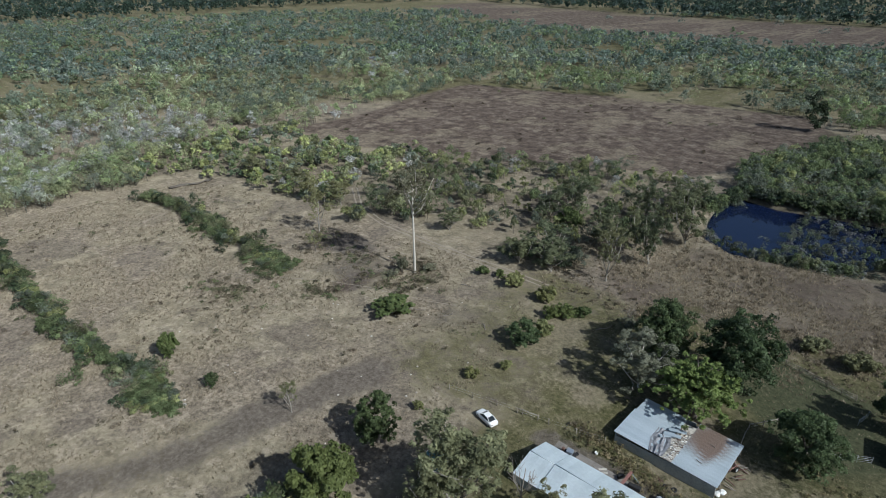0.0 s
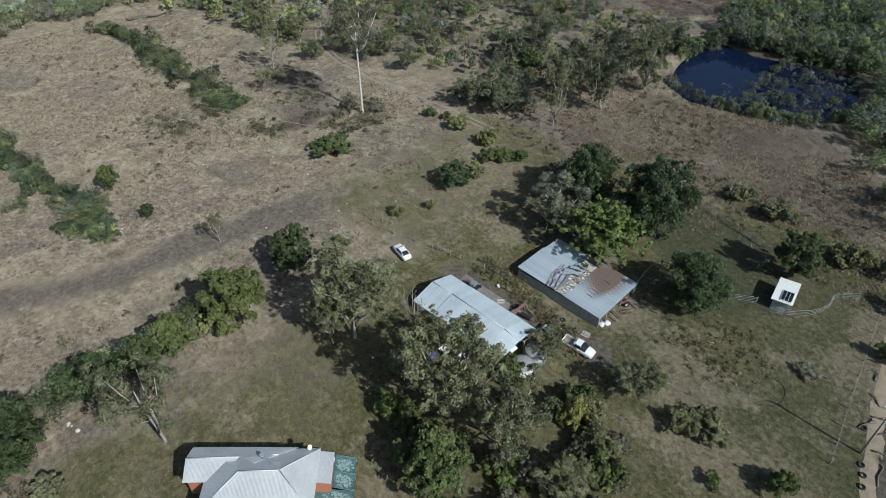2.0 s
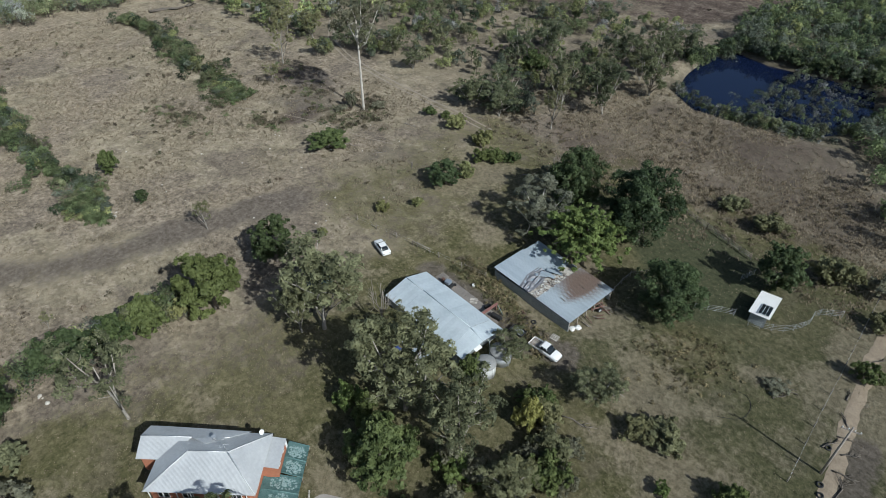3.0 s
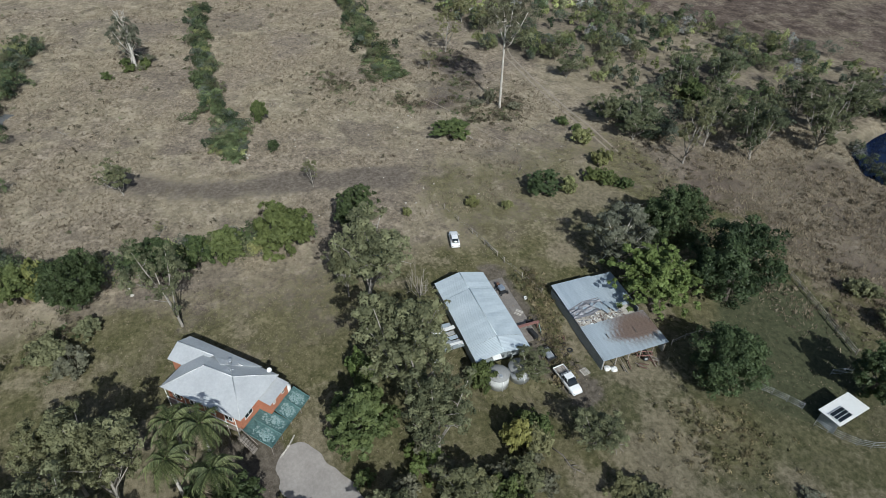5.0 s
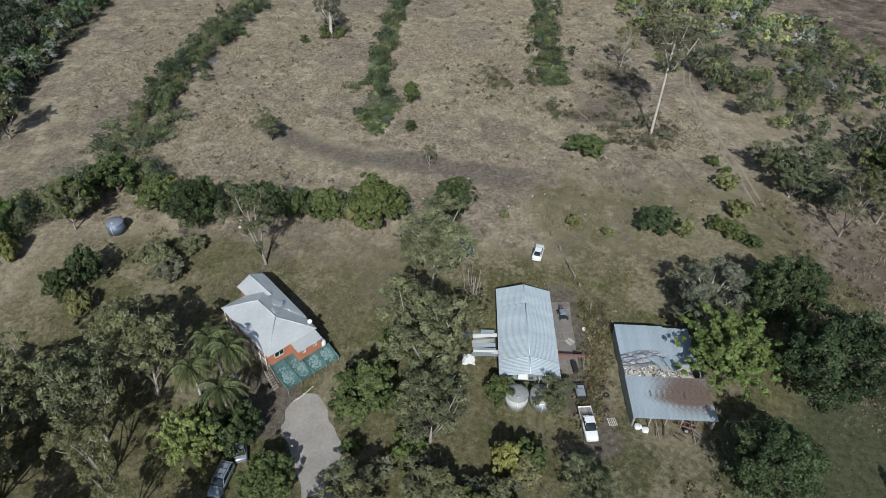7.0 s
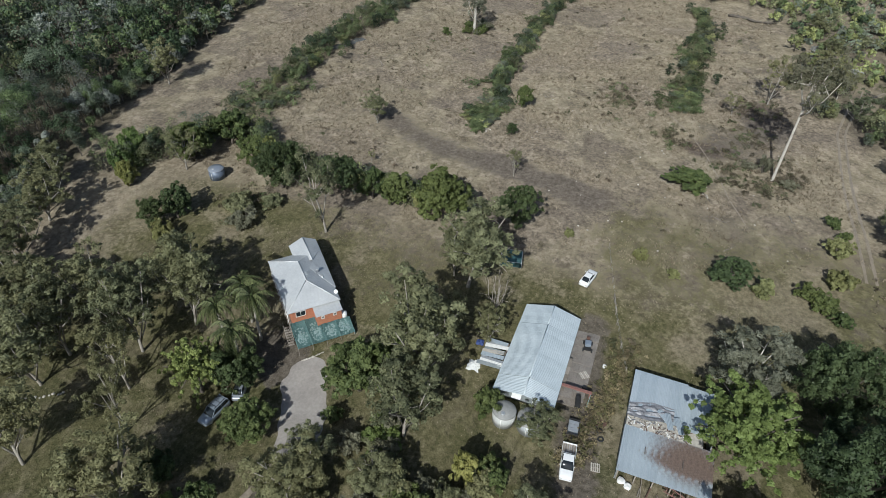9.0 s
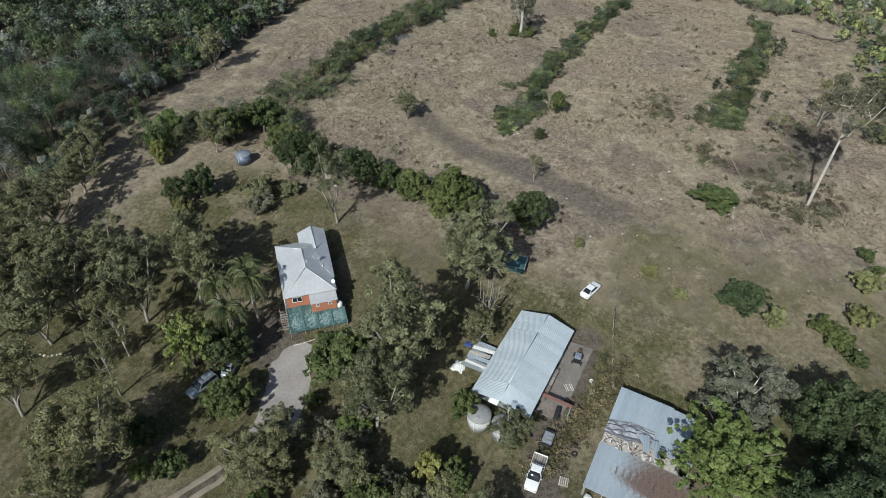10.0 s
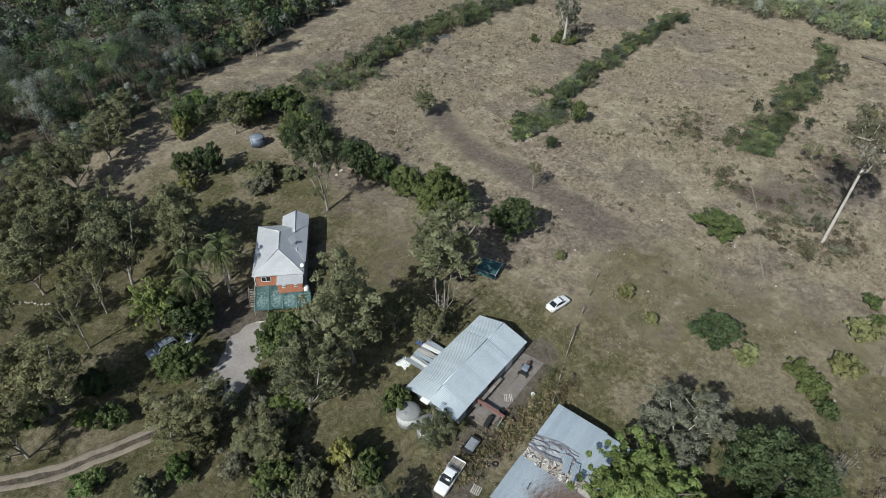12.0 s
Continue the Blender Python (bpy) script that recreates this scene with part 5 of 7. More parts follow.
# weeds and low bushes over the paddock
ms = Mass(16)
for _ in range(620):
    x, y = ms.rng.uniform(-200, -50), ms.rng.uniform(-50, 108)
    k = math.sin(x * 0.09 + 2) * math.sin(y * 0.11) + ms.rng.normal(0, 0.4)
    if inside(x, y, FIELD, 1) < 0.9 or k < 0.15 or along(x, y, BARE_TRACK, 6, 0.5) > 0.3:
        continue
    ms.bush(x, y, ms.rng.uniform(0.3, 1.0), ms.rng.uniform(0.3, 0.9), 60, 0.13, pick(ms.rng, [((0.15, 0.13, 0.085), 4), (OLIVE, 2), ((0.19, 0.15, 0.11), 4)]))
for _ in range(420):
    x, y = ms.rng.uniform(-205, -88), ms.rng.uniform(-60, 104)
    if inside(x, y, FIELD, 1) > 0.9 and lattice_noise(x, y, 23) + 0.5 * lattice_noise(x, y, 9) > 0.98 and along(x, y, BARE_TRACK, 6, 0.5) < 0.3:
        ms.bush(x, y, ms.rng.uniform(0.25, 0.75), ms.rng.uniform(0.35, 0.9), 18, 0.16, pick(ms.rng, [((0.085, 0.07, 0.045), 4), (OLIVE, 1), ((0.14, 0.11, 0.08), 2)]))
for cx, cy, n, sp in [(-90, 86, 34, 4), (-88, 92, 30, 4), (-122, 57, 30, 5), (-103, 72, 40, 5), (-98, 84, 30, 5), (-110, 88, 40, 6), (-115, 60, 34, 6), (-96, 96, 34, 5), (-126, 88, 40, 7), (-44, 0, 34, 6), (-36, 71, 5, 2)]:
    for _ in range(n):
        x, y = cx + ms.rng.normal(0, sp * 0.6), cy + ms.rng.normal(0, sp * 0.5)
        ms.bush(x, y, ms.rng.uniform(0.5, 1.3), ms.rng.uniform(0.3, 1.0), 70, 0.14, pick(ms.rng, [(OLIVE, 2), (MIDGREEN, 1), ((0.17, 0.145, 0.10), 5)]))
for _ in range(900):
    x, y = ms.rng.uniform(-68, 8), ms.rng.uniform(108, 154)
    if inside(x, y, DAM, 1) > 0.05 or lattice_noise(x, y, 11) < 0.42:
        continue
    ms.bush(x, y, ms.rng.uniform(0.35, 0.8), ms.rng.uniform(0.35, 0.8), 26, 0.17, pick(ms.rng, [((0.20, 0.165, 0.115), 4), ((0.26, 0.215, 0.155), 3), ((0.13, 0.11, 0.07), 2)]))
for _ in range(420):
    u = ms.rng.uniform(0, 1)
    ms.bush(-36.5 + 22 * u + ms.rng.normal(0, 0.5), 72.4 - 4.6 * u + ms.rng.normal(0, 1.0), ms.rng.uniform(0.25, 0.6), ms.rng.uniform(0.25, 0.8), 20, 0.15, pick(ms.rng, [((0.25, 0.21, 0.12), 4), ((0.17, 0.165, 0.08), 3), ((0.30, 0.25, 0.16), 2)]))
for _ in range(150):
    ms.bush(ms.rng.normal(0, 3.6), 81.6 + ms.rng.normal(0, 4.0), ms.rng.uniform(0.3, 0.7), ms.rng.uniform(0.2, 0.45), 18, 0.15, pick(ms.rng, [((0.25, 0.21, 0.12), 4), ((0.17, 0.16, 0.085), 2)]))
ms.done("weeds", "low dull-green weeds scattered through dry grass", "weeds")


def tufts(name, n, box_of, test, seed, size, label):
    """Tussocks of dry grass, four bent blades to each."""
    rng = np.random.default_rng(seed)
    x0, x1, y0, y1 = box_of
    x, y = rng.uniform(x0, x1, n), rng.uniform(y0, y1, n)
    k = test(x, y, rng)
    x, y = x[k], y[k]
    m = len(x)
    s = size * rng.uniform(0.5, 1.3, m)
    v, nor = [], []
    for j in range(4):
        a = rng.uniform(0, 2 * math.pi, m)
        dx, dy = np.cos(a), np.sin(a)
        px, py = x + rng.normal(0, 0.3, m) * s, y + rng.normal(0, 0.3, m) * s
        z = ground_z(px, py)
        w = s * rng.uniform(0.12, 0.24, m)
        lean = s * rng.uniform(0.05, 0.5, m)
        up = np.stack([dx * 0.3, dy * 0.3, np.ones(m)], 1)
        nor.append(np.repeat(unit(up + rng.normal(0, 0.2, (m, 3))), 3, 0))
        v.append(np.stack([np.stack([px - dy * w, py + dx * w, z - 0.05], 1), np.stack([px + dy * w, py - dx * w, z - 0.05], 1),
                           np.stack([px + dx * lean, py + dy * lean, z + s * rng.uniform(0.5, 0.9, m)], 1)], 1))
    v = np.concatenate(v).reshape(-1, 3)
    return tagged(new(name, mesh_from(name, v, np.arange(len(v)).reshape(-1, 3), [STRAW], normals=np.concatenate(nor))), label, "grass", kind="stuff")


def field_test(x, y, rng):
    g = sstep(0.42, 0.62, growth(x, y))
    return (inside(x, y, FIELD, 2) > 0.4) & (along(x, y, BARE_TRACK, 4.5, 2) < 0.4) & (rng.random(x.shape) < 0.1 + 0.85 * g)


tufts("dry_grass", 84000, (-200, -46, -60, 108), field_test, 21, 0.42, "tussocks of straw-coloured dry grass on the paddock")
tufts("bank_grass", 26000, (-72, 14, 106, 156), lambda x, y, rng: (inside(x, y, DAM, 2) < 0.2) & (rng.random(x.shape) < 0.1 + 0.9 * sstep(0.4, 0.58, growth(x, y))), 22, 0.5, "coarse pale tussocks on the bank below the dam")
tufts("yard_grass", 7000, (-50, -18, 12, 46), lambda x, y, rng: (inside(x, y, [(-48, 14), (-46, 44), (-34, 44), (-30, 33), (-24, 33), (-22, 40), (-18, 36), (-20, 31), (-30, 12)], 2) > 0.4) & (inside(x, y, DRIVE, 1) < 0.1), 24, 0.17, "long golden dry grass in the house yard")
tufts("rough_grass", 30000, (-50, 24, -24, 112), lambda x, y, rng: (inside(x, y, DRIVE, 1) < 0.1) & (rng.random(x.shape) < 0.35 + 0.4 * np.sin(x * 0.2) * np.sin(y * 0.23 + 2)), 23, 0.24, "patchy seeding grass round the buildings")


# ---- buildings ----
def rib_sheet(width, length, ribs=4, amp=0.022):
    """A corrugated sheet that lies along +x (width) and runs down +y."""
    n = ribs * 2
    v = [(width * i / n, L, amp * (i % 2)) for L in (0, length) for i in range(n + 1)]
    f = [(i, i + 1, n + 2 + i, n + 1 + i) for i in range(n)]
    return v, f


def lay_sheets(parent, corner, along_to, down_to, mat, width=0.8, overlap=0.03, jitter=0.0, seed=1, name="roof_sheet"):
    """Roof sheets side by side from corner towards along_to, each running to down_to."""
    rng = np.random.default_rng(seed)
    c, a, d = Vector(corner), Vector(along_to), Vector(down_to)
    ua, ud = (a - c).normalized(), (d - c).normalized()
    un = ua.cross(ud)
    if un.z < 0:
        un = -un
    n = max(1, round((a - c).length / width))
    w = (a - c).length / n
    v, f = rib_sheet(w + overlap, (d - c).length)
    me = mesh_from(name, v, f, [mat])
    rot = Matrix((ua, ud, un)).transposed().to_4x4()
    for i in range(n):
        ob = part_me(name, me, None, parent)
        lift = 0.004 * (i % 2) + (rng.uniform(0, jitter) if jitter else 0)
        ob.matrix_basis = Matrix.Translation(c + ua * w * i + un * lift) @ rot
    return n


def wall_panel(parent, x0, x1, y0, y1, z0, z1, mat, name="wall", label=""):
    return part(name, boxed(x0, x1, y0, y1, z0, z1), mat, parent, label)


def window_in(parent, x, y, z, w, h, face):
    """A white-framed window on a wall that faces +x (face 'x') or -y, +y ('y')."""
    bm = bmesh.new()
    for a, b, c, d in ((-w / 2, w / 2, h / 2 - 0.06, h / 2 + 0.02), (-w / 2, w / 2, -h / 2 - 0.04, -h / 2 + 0.06), (-w / 2, -w / 2 + 0.07, -h / 2, h / 2), (w / 2 - 0.07, w / 2, -h / 2, h / 2), (-0.03, 0.03, -h / 2, h / 2)):
        box(bm, -0.05, 0.05, a, b, c, d)
    win = part("window_frame", bm, WHITE, parent, "white window frame")
    win.matrix_basis = pose(x, y, z, 0, 0, 0 if face == "x" else 90)
    part("pane", boxed(-0.015, 0.015, -w / 2 + 0.05, w / 2 - 0.05, -h / 2 + 0.05, h / 2 - 0.05), DARKGLASS, win)
    return win


def ridge_cap(parent, p, q, mat, r=0.09):
    part("ridge_cap", tube(bmesh.new(), [p, q], [r, r], 6), mat, parent)


# the house, local x along its length, raised on stumps
HX, HY, HT = -3.5, 35.2, 46.0
ct, sn = math.cos(radians(HT)), math.sin(radians(HT))
house = thing("house", HX * ct - HY * sn, HX * sn + HY * ct, 0, HT, "raised orange weatherboard house with pale hipped tin roof", "house")
EV, RG = 2.0, 4.0
X0, X1, Y0, Y1 = -6.2, 6.7, -4.1, 4.0         # eaves
RA, RB = -1.9, 2.7                            # ridge ends
for nm, cs in (("front", [(X0, Y0, EV), (X1, Y0, EV), (RB, 0, RG), (RA, 0, RG)]), ("back", [(X1, Y1, EV), (X0, Y1, EV), (RA, 0, RG), (RB, 0, RG)]),
               ("end", [(X1, Y0, EV), (X1, Y1, EV), (RB, 0, RG)]), ("end", [(X0, Y1, EV), (X0, Y0, EV), (RA, 0, RG)])):
    part("roof", slab(bmesh.new(), cs, 0.07), ROOF_HOUSE, house)
for p, q in (((RA, 0, RG), (RB, 0, RG)), ((RB, 0, RG), (X1, Y0, EV)), ((RB, 0, RG), (X1, Y1, EV)), ((RA, 0, RG), (X0, Y0, EV))):
    ridge_cap(house, (p[0], p[1], p[2] + 0.02), (q[0], q[1], q[2] + 0.02), ROOF_HOUSE, 0.07)
# gabled wing at the back end
WX, WR = -8.6, 2.3
part("wing_roof", slab(bmesh.new(), [(WX, -0.1, 2.1), (-5.4, -0.1, 2.1), (-2.4, WR, 3.25), (WX, WR, 3.25)], 0.07), ROOF_HOUSE, house)
part("wing_roof", slab(bmesh.new(), [(WX, WR, 3.25), (-2.4, WR, 3.25), (-5.9, 4.45, 2.15), (WX, 4.45, 2.15)], 0.07), ROOF_HOUSE, house)
part("wing_roof", slab(bmesh.new(), [(-6.6, 4.45, 2.15), (-2.0, WR - 0.2, 3.2), (-0.5, 1.4, 3.36), (4.0, 4.15, 2.02), (3.0, 4.2, 2.04)], 0.05), ROOF_HOUSE, house)
ridge_cap(house, (WX, WR, 3.27), (-2.4, WR, 3.27), ROOF_HOUSE, 0.07)
FL, FT = -0.75, 1.95
bm = bmesh.new()
for i in range(13):                           # weatherboards on the front end
    box(bm, 6.05 + 0.004 * (i % 2), 6.12, -3.5, 3.4, FL + 0.2 * i, FL + 0.2 * i + 0.19)
part("front_wall", bm, ORANGE, house, "orange painted weatherboards")
wall_panel(house, 5.95, 6.06, -3.52, 3.42, FL, FT, ORANGE)
wall_panel(house, -5.6, 5.95, -3.62, -3.5, FL, FT, ORANGE)
wall_panel(house, -5.6, 5.95, 3.4, 3.52, FL, FT, ORANGE)
wall_panel(house, -5.72, -5.6, -3.62, 3.52, FL, FT, ORANGE)
wall_panel(house, -8.2, -5.72, 0.2, 0.32, FL, 2.1, ORANGE)
wall_panel(house, -8.2, -5.72, 4.05, 4.17, FL, 2.1, ORANGE)
bm = bmesh.new()
vs = [bm.verts.new((-8.2, y, z)) for y, z in ((0.2, FL), (4.17, FL), (4.17, 2.1), (WR, 3.1), (0.2, 2.1))]
bmesh.ops.solidify(bm, geom=[bm.faces.new(vs)], thickness=0.1)
part("gable_wall", bm, ORANGE, house)
part("floor_slab", boxed(-8.2, 6.1, 0.3, 4.1, FL - 0.25, FL), TIMBER, house)
part("floor_slab", boxed(-5.7, 6.1, -3.6, 0.3, FL - 0.25, FL), TIMBER, house)
for x in (-5.4, -2.6, 0.2, 3.0, 5.8):
    for y in (-3.3, 0.0, 3.3):
        part("stump", rod((x, y, -3.8), (x, y, FL - 0.2), 0.13, 8), CONCRETE, house)
window_in(house, 6.14, -2.1, 0.85, 1.5, 1.0, "x")
for y in (-3.64,):
    for x in (-4.2, -1.4, 1.4, 4.2):
        window_in(house, x, y, 0.7, 1.3, 1.1, "y")
for x in (-4.2, -0.8, 2.6):
    window_in(house, x, 3.54, 0.8, 1.2, 1.0, "y")
# verandah rail on the palm side
for x in np.linspace(-5.6, 5.6, 8):
    part("verandah_post", rod((x, -4.0, -3.6), (x, -4.0, 1.95), 0.05), WHITE, house)
part("verandah_rail", boxed(-5.7, 5.7, -4.04, -3.97, 0.1, 0.18), WHITE, house)
part("verandah_floor", boxed(-5.7, 5.9, -4.1, -3.63, FL - 0.2, FL - 0.05), TIMBER, house)
# small annex under its own skillion roof
part("annex_roof", slab(bmesh.new(), [(6.4, -0.3, 1.7), (8.3, -0.3, 1.35), (8.3, 3.8, 1.35), (6.4, 3.8, 1.7)], 0.06), ROOF_HOUSE, house, "pale skillion roof")
bm = bmesh.new()
for i in range(10):
    box(bm, 8.0 + 0.004 * (i % 2), 8.06, -0.1, 3.6, FL + 0.2 * i, FL + 0.2 * i + 0.19)
part("annex_wall", bm, ORANGE, house, "orange painted weatherboards")
wall_panel(house, 6.1, 8.0, -0.16, -0.06, FL, 1.4, ORANGE)
wall_panel(house, 6.1, 8.0, 3.56, 3.66, FL, 1.4, ORANGE)
for y in (0.75, 2.6):
    window_in(house, 8.08, y, 0.75, 0.5, 0.5, "x")
# shade-cloth awning over the entry
for i in range(4):
    y0 = -3.9 + i * 2.15
    rng_a = np.random.default_rng(60 + i)
    bm = bmesh.new()
    n = 7
    g = [[bm.verts.new(((6.2 if y0 < -0.8 else 8.1) + (10.6 - (6.2 if y0 < -0.8 else 8.1)) * a / n, y0 + 2.1 * b / n,
                        -0.55 - 1.05 * a / n - 0.22 * math.sin(math.pi * b / n) * math.sin(math.pi * (0.1 + 0.8 * a / n)) + rng_a.uniform(-0.03, 0.03))) for b in range(n + 1)] for a in range(n + 1)]
    for a in range(n):
        for b in range(n):
            bm.faces.new((g[a][b], g[a + 1][b], g[a + 1][b + 1], g[a][b + 1]))
    bmesh.ops.solidify(bm, geom=bm.faces[:], thickness=0.03)
    cloth = part("awning_cloth", bm, TEAL, house, "sagging teal shade cloth")
    bm = bmesh.new()
    for _ in range(110):
        r = 0.95 * rng_a.random() ** 0.7
        t = rng_a.uniform(0, 6.28)
        x, y, s = (8.6 if y0 < -0.8 else 9.3) + r * (1.7 if y0 < -0.8 else 1.1) * math.cos(t), y0 + 1.05 + 0.95 * r * math.sin(t), rng_a.uniform(0.07, 0.17)
        bmesh.ops.create_cone(bm, cap_ends=True, segments=5, radius1=s, radius2=s * 0.6, depth=0.03, matrix=pose(x, y, -0.55 - 1.05 * (x - (6.2 if y0 < -0.8 else 8.1)) / (4.4 if y0 < -0.8 else 2.5) - 0.12 + rng_a.uniform(0, 0.05), rng_a.uniform(-20, 20), 0, rng_a.uniform(0, 90)))
    tagged(part("leaf_litter", bm, LITTER, cloth, "pale fallen leaves lying on the cloth"), kind="stuff")
    part("awning_beam", rod((6.2 if y0 < -0.8 else 8.1, y0, -0.56), (10.65, y0, -1.6), 0.05), TEAL, house)
    part("awning_post", rod((10.55, y0, -3.8), (10.55, y0, -1.6), 0.04), TIMBER, house)
part("awning_beam", rod((8.1, 4.72, -0.56), (10.65, 4.72, -1.6), 0.05), TEAL, house)
part("awning_post", rod((10.55, 4.7, -3.8), (10.55, 4.7, -1.6), 0.04), TIMBER, house)
part("side_net", boxed(8.2, 10.5, 4.78, 4.82, -3.4, -1.5), TEAL, house, "dark hanging shade net")
for i in range(8):
    part("stair_tread", boxed(6.2 + 0.26 * i, 6.5 + 0.26 * i, -4.95, -4.05, FL - 0.28 * (i + 1), FL - 0.28 * (i + 1) + 0.05), TIMBER, house)
for y in (-4.97, -4.03):
    part("stair_rail", rod((6.2, y, 0.1), (8.4, y, -2.1), 0.04), TIMBER, house)
part("roof_vent", tube(bmesh.new(), [(0.2, 2.4, 2.6), (0.2, 2.4, 3.3), (0.2, 2.4, 3.45)], [0.24, 0.24, 0.3], 10), GALV, house, "round metal roof vent")
part("roof_pipe", rod((0.9, 2.9, 2.62), (1.9, 2.7, 2.85), 0.07), WHITE, house)
ae = bmesh.new()
tube(ae, [(2.4, 0.3, 3.6), (2.4, 0.3, 5.2)], [0.025, 0.025], 5)
for i in range(5):
    tube(ae, [(2.0 + 0.2 * i, -0.2, 5.1), (2.0 + 0.2 * i, 0.8, 5.1)], [0.015, 0.015], 4)
tube(ae, [(1.9, 0.3, 5.1), (3.0, 0.3, 5.1)], [0.02, 0.02], 4)
part("aerial", ae, GALV, house, "thin metal television aerial")
bm = bmesh.new()
bmesh.ops.create_uvsphere(bm, u_segments=16, v_segments=8, radius=0.34, matrix=pose(5.5, 3.7, 2.65, 55, 0, 60) @ Matrix.Diagonal((1, 1, 0.28, 1)))
part("dish", bm, WHITE, house, "white satellite dish")

def lay_roof_bay(parent, a, b, ry, ey, rz, drop, ez, mat, width=0.8):
    """Sheets from a ridge, which may fall towards b, to a level eave."""
    n = round((b - a) / width)
    w = (b - a) / n
    for i in range(n):
        bm = bmesh.new()
        x0, k = a + w * i, 8
        rows = []
        for end in (0, 1):
            row = []
            for j in range(k + 1):
                x = x0 + (w + 0.03) * j / k
                z = (rz - drop * (x - a) / (b - a) if end == 0 else ez) + 0.022 * (j % 2) + 0.004 * (i % 2)
                row.append(bm.verts.new((x, ry if end == 0 else ey, z)))
            rows.append(row)
        for j in range(k):
            bm.faces.new((rows[0][j], rows[0][j + 1], rows[1][j + 1], rows[1][j]))
        part("roof_sheet", bm, mat, parent)


# the long tin shed: ridge along x
SX0, SX1, SY0, SY1, SR = -37.4, -21.2, 56.0, 64.0, 60.0
shed = thing("machinery_shed", 0, 0, 0, 0, "long pale blue-grey corrugated tin shed with low gable", "shed")
SE, SRZ = 0.85, 2.05
gshed = -2.6
for k, (a, b, dz, drop) in enumerate(((SX0, SX0 + 4.3, -0.12, 0.0), (SX0 + 4.3, -22.7, 0.0, 0.0), (-22.7, -20.0, -0.06, 0.6))):
    for side in (SY0 - 0.25, SY1 + 0.25):
        lay_roof_bay(shed, a, b, SR, side, SRZ + dz, drop, SE + dz - 0.05, ROOF_SHED)
    ridge_cap(shed, (a, SR, SRZ + dz + 0.03), (b, SR, SRZ + dz - drop + 0.03), ROOF_SHED, 0.07)
for x in (SX0, SX1 - 0.12):
    bm = bmesh.new()
    peak = SRZ - 0.2 if x < -30 else SRZ - 0.95
    ring = [[bm.verts.new((x + dx, y, z)) for y, z in ((SY0, gshed), (SY1, gshed), (SY1, SE - 0.2), (SR, peak), (SY0, SE - 0.2))] for dx in (0, 0.12)]
    bm.faces.new(ring[0][::-1])
    bm.faces.new(ring[1])
    for i in range(5):
        bm.faces.new((ring[0][i], ring[0][(i + 1) % 5], ring[1][(i + 1) % 5], ring[1][i]))
    part("end_wall", bm, WALLTIN, shed)
wall_panel(shed, SX0 + 0.12, SX1 - 0.12, SY0, SY0 + 0.1, gshed, SE - 0.15, WALLTIN)
for a, b in ((SX0 + 0.12, -34.0), (-32.6, -29.5), (-27.8, -24.5), (-22.8, SX1 - 0.12)):
    wall_panel(shed, a, b, SY1 - 0.1, SY1, gshed, SE - 0.15, WALLTIN)
wall_panel(shed, SX0 + 0.12, SX1 - 0.12, SY1 - 0.1, SY1, SE - 0.75, SE - 0.15, WALLTIN, "wall_head")
part("floor_slab", boxed(SX0, SX1, SY0, SY1, -2.9, -1.55), CONCRETE, shed)
part("door_panel", boxed(-33.8, -32.2, SY1 + 0.03, SY1 + 0.09, -1.6, 0.3), WHITE, shed, "leaning white door panel")
for x in (-30.5, -28.9, -27.3, -25.8):
    part("shelf_plank", boxed(x, x + 1.5, SY1 + 0.1, SY1 + 0.7, -0.75, -0.68), TIMBER, shed)
    part("shelf_leg", boxed(x, x + 0.07, SY1 + 0.6, SY1 + 0.68, -1.8, -0.75), TIMBER, shed)
bm = bmesh.new()
tube(bm, [(-21.1, 61.3, 0.45), (-19.9, 61.3, 0.4), (-19.8, 61.3, -1.9)], [0.05, 0.05, 0.05], 6)
tube(bm, [(-19.9, 61.3, 0.4), (-19.9, 63.9, 0.4), (-21.1, 63.9, 0.5)], [0.05, 0.05, 0.05], 6)
part("pipe_frame", bm, WHITE, shed, "white pipe frame")
part("lean_to", slab(bmesh.new(), [(-21.15, 58.4, 0.75), (-19.8, 58.4, 0.4), (-19.8, 59.7, 0.4), (-21.15, 59.7, 0.75)], 0.06), WHITE, shed)

# junk lean-to of loose sheets on the house side of the shed
lean = thing("lean_to_shed", 0, 0, 0, 0, "collapsed lean-to of loose weathered tin sheets beside the shed", "lean-to")
rng = np.random.default_rng(71)
for i in range(9):
    x = -29.6 + 0.58 * i
    me = mesh_from("tin_sheet", *rib_sheet(0.7, 3.4 + rng.uniform(-0.5, 0.4)), [(ROOF_BARN, GALV, WHITE, WALLTIN, STONE)[i % 5]])
    s = part_me("tin_sheet", me, None, lean)
    s.matrix_basis = pose(x, 52.2 + rng.uniform(-0.3, 0.3), -0.55 + 0.05 * (i % 3), 3 + rng.uniform(-2, 3), rng.uniform(-4, 4), rng.uniform(-6, 6))
for x in (-29.4, -27.2, -25.0):
    for y in (52.5, 55.4):
        part("post", rod((x, y, -2.4), (x, y, -0.6), 0.06), TIMBER, lean)
part("beam", boxed(-29.5, -24.8, 52.4, 52.55, -0.72, -0.6), TIMBER, lean)
part("beam", boxed(-29.5, -24.8, 55.3, 55.45, -0.6, -0.5), TIMBER, lean)
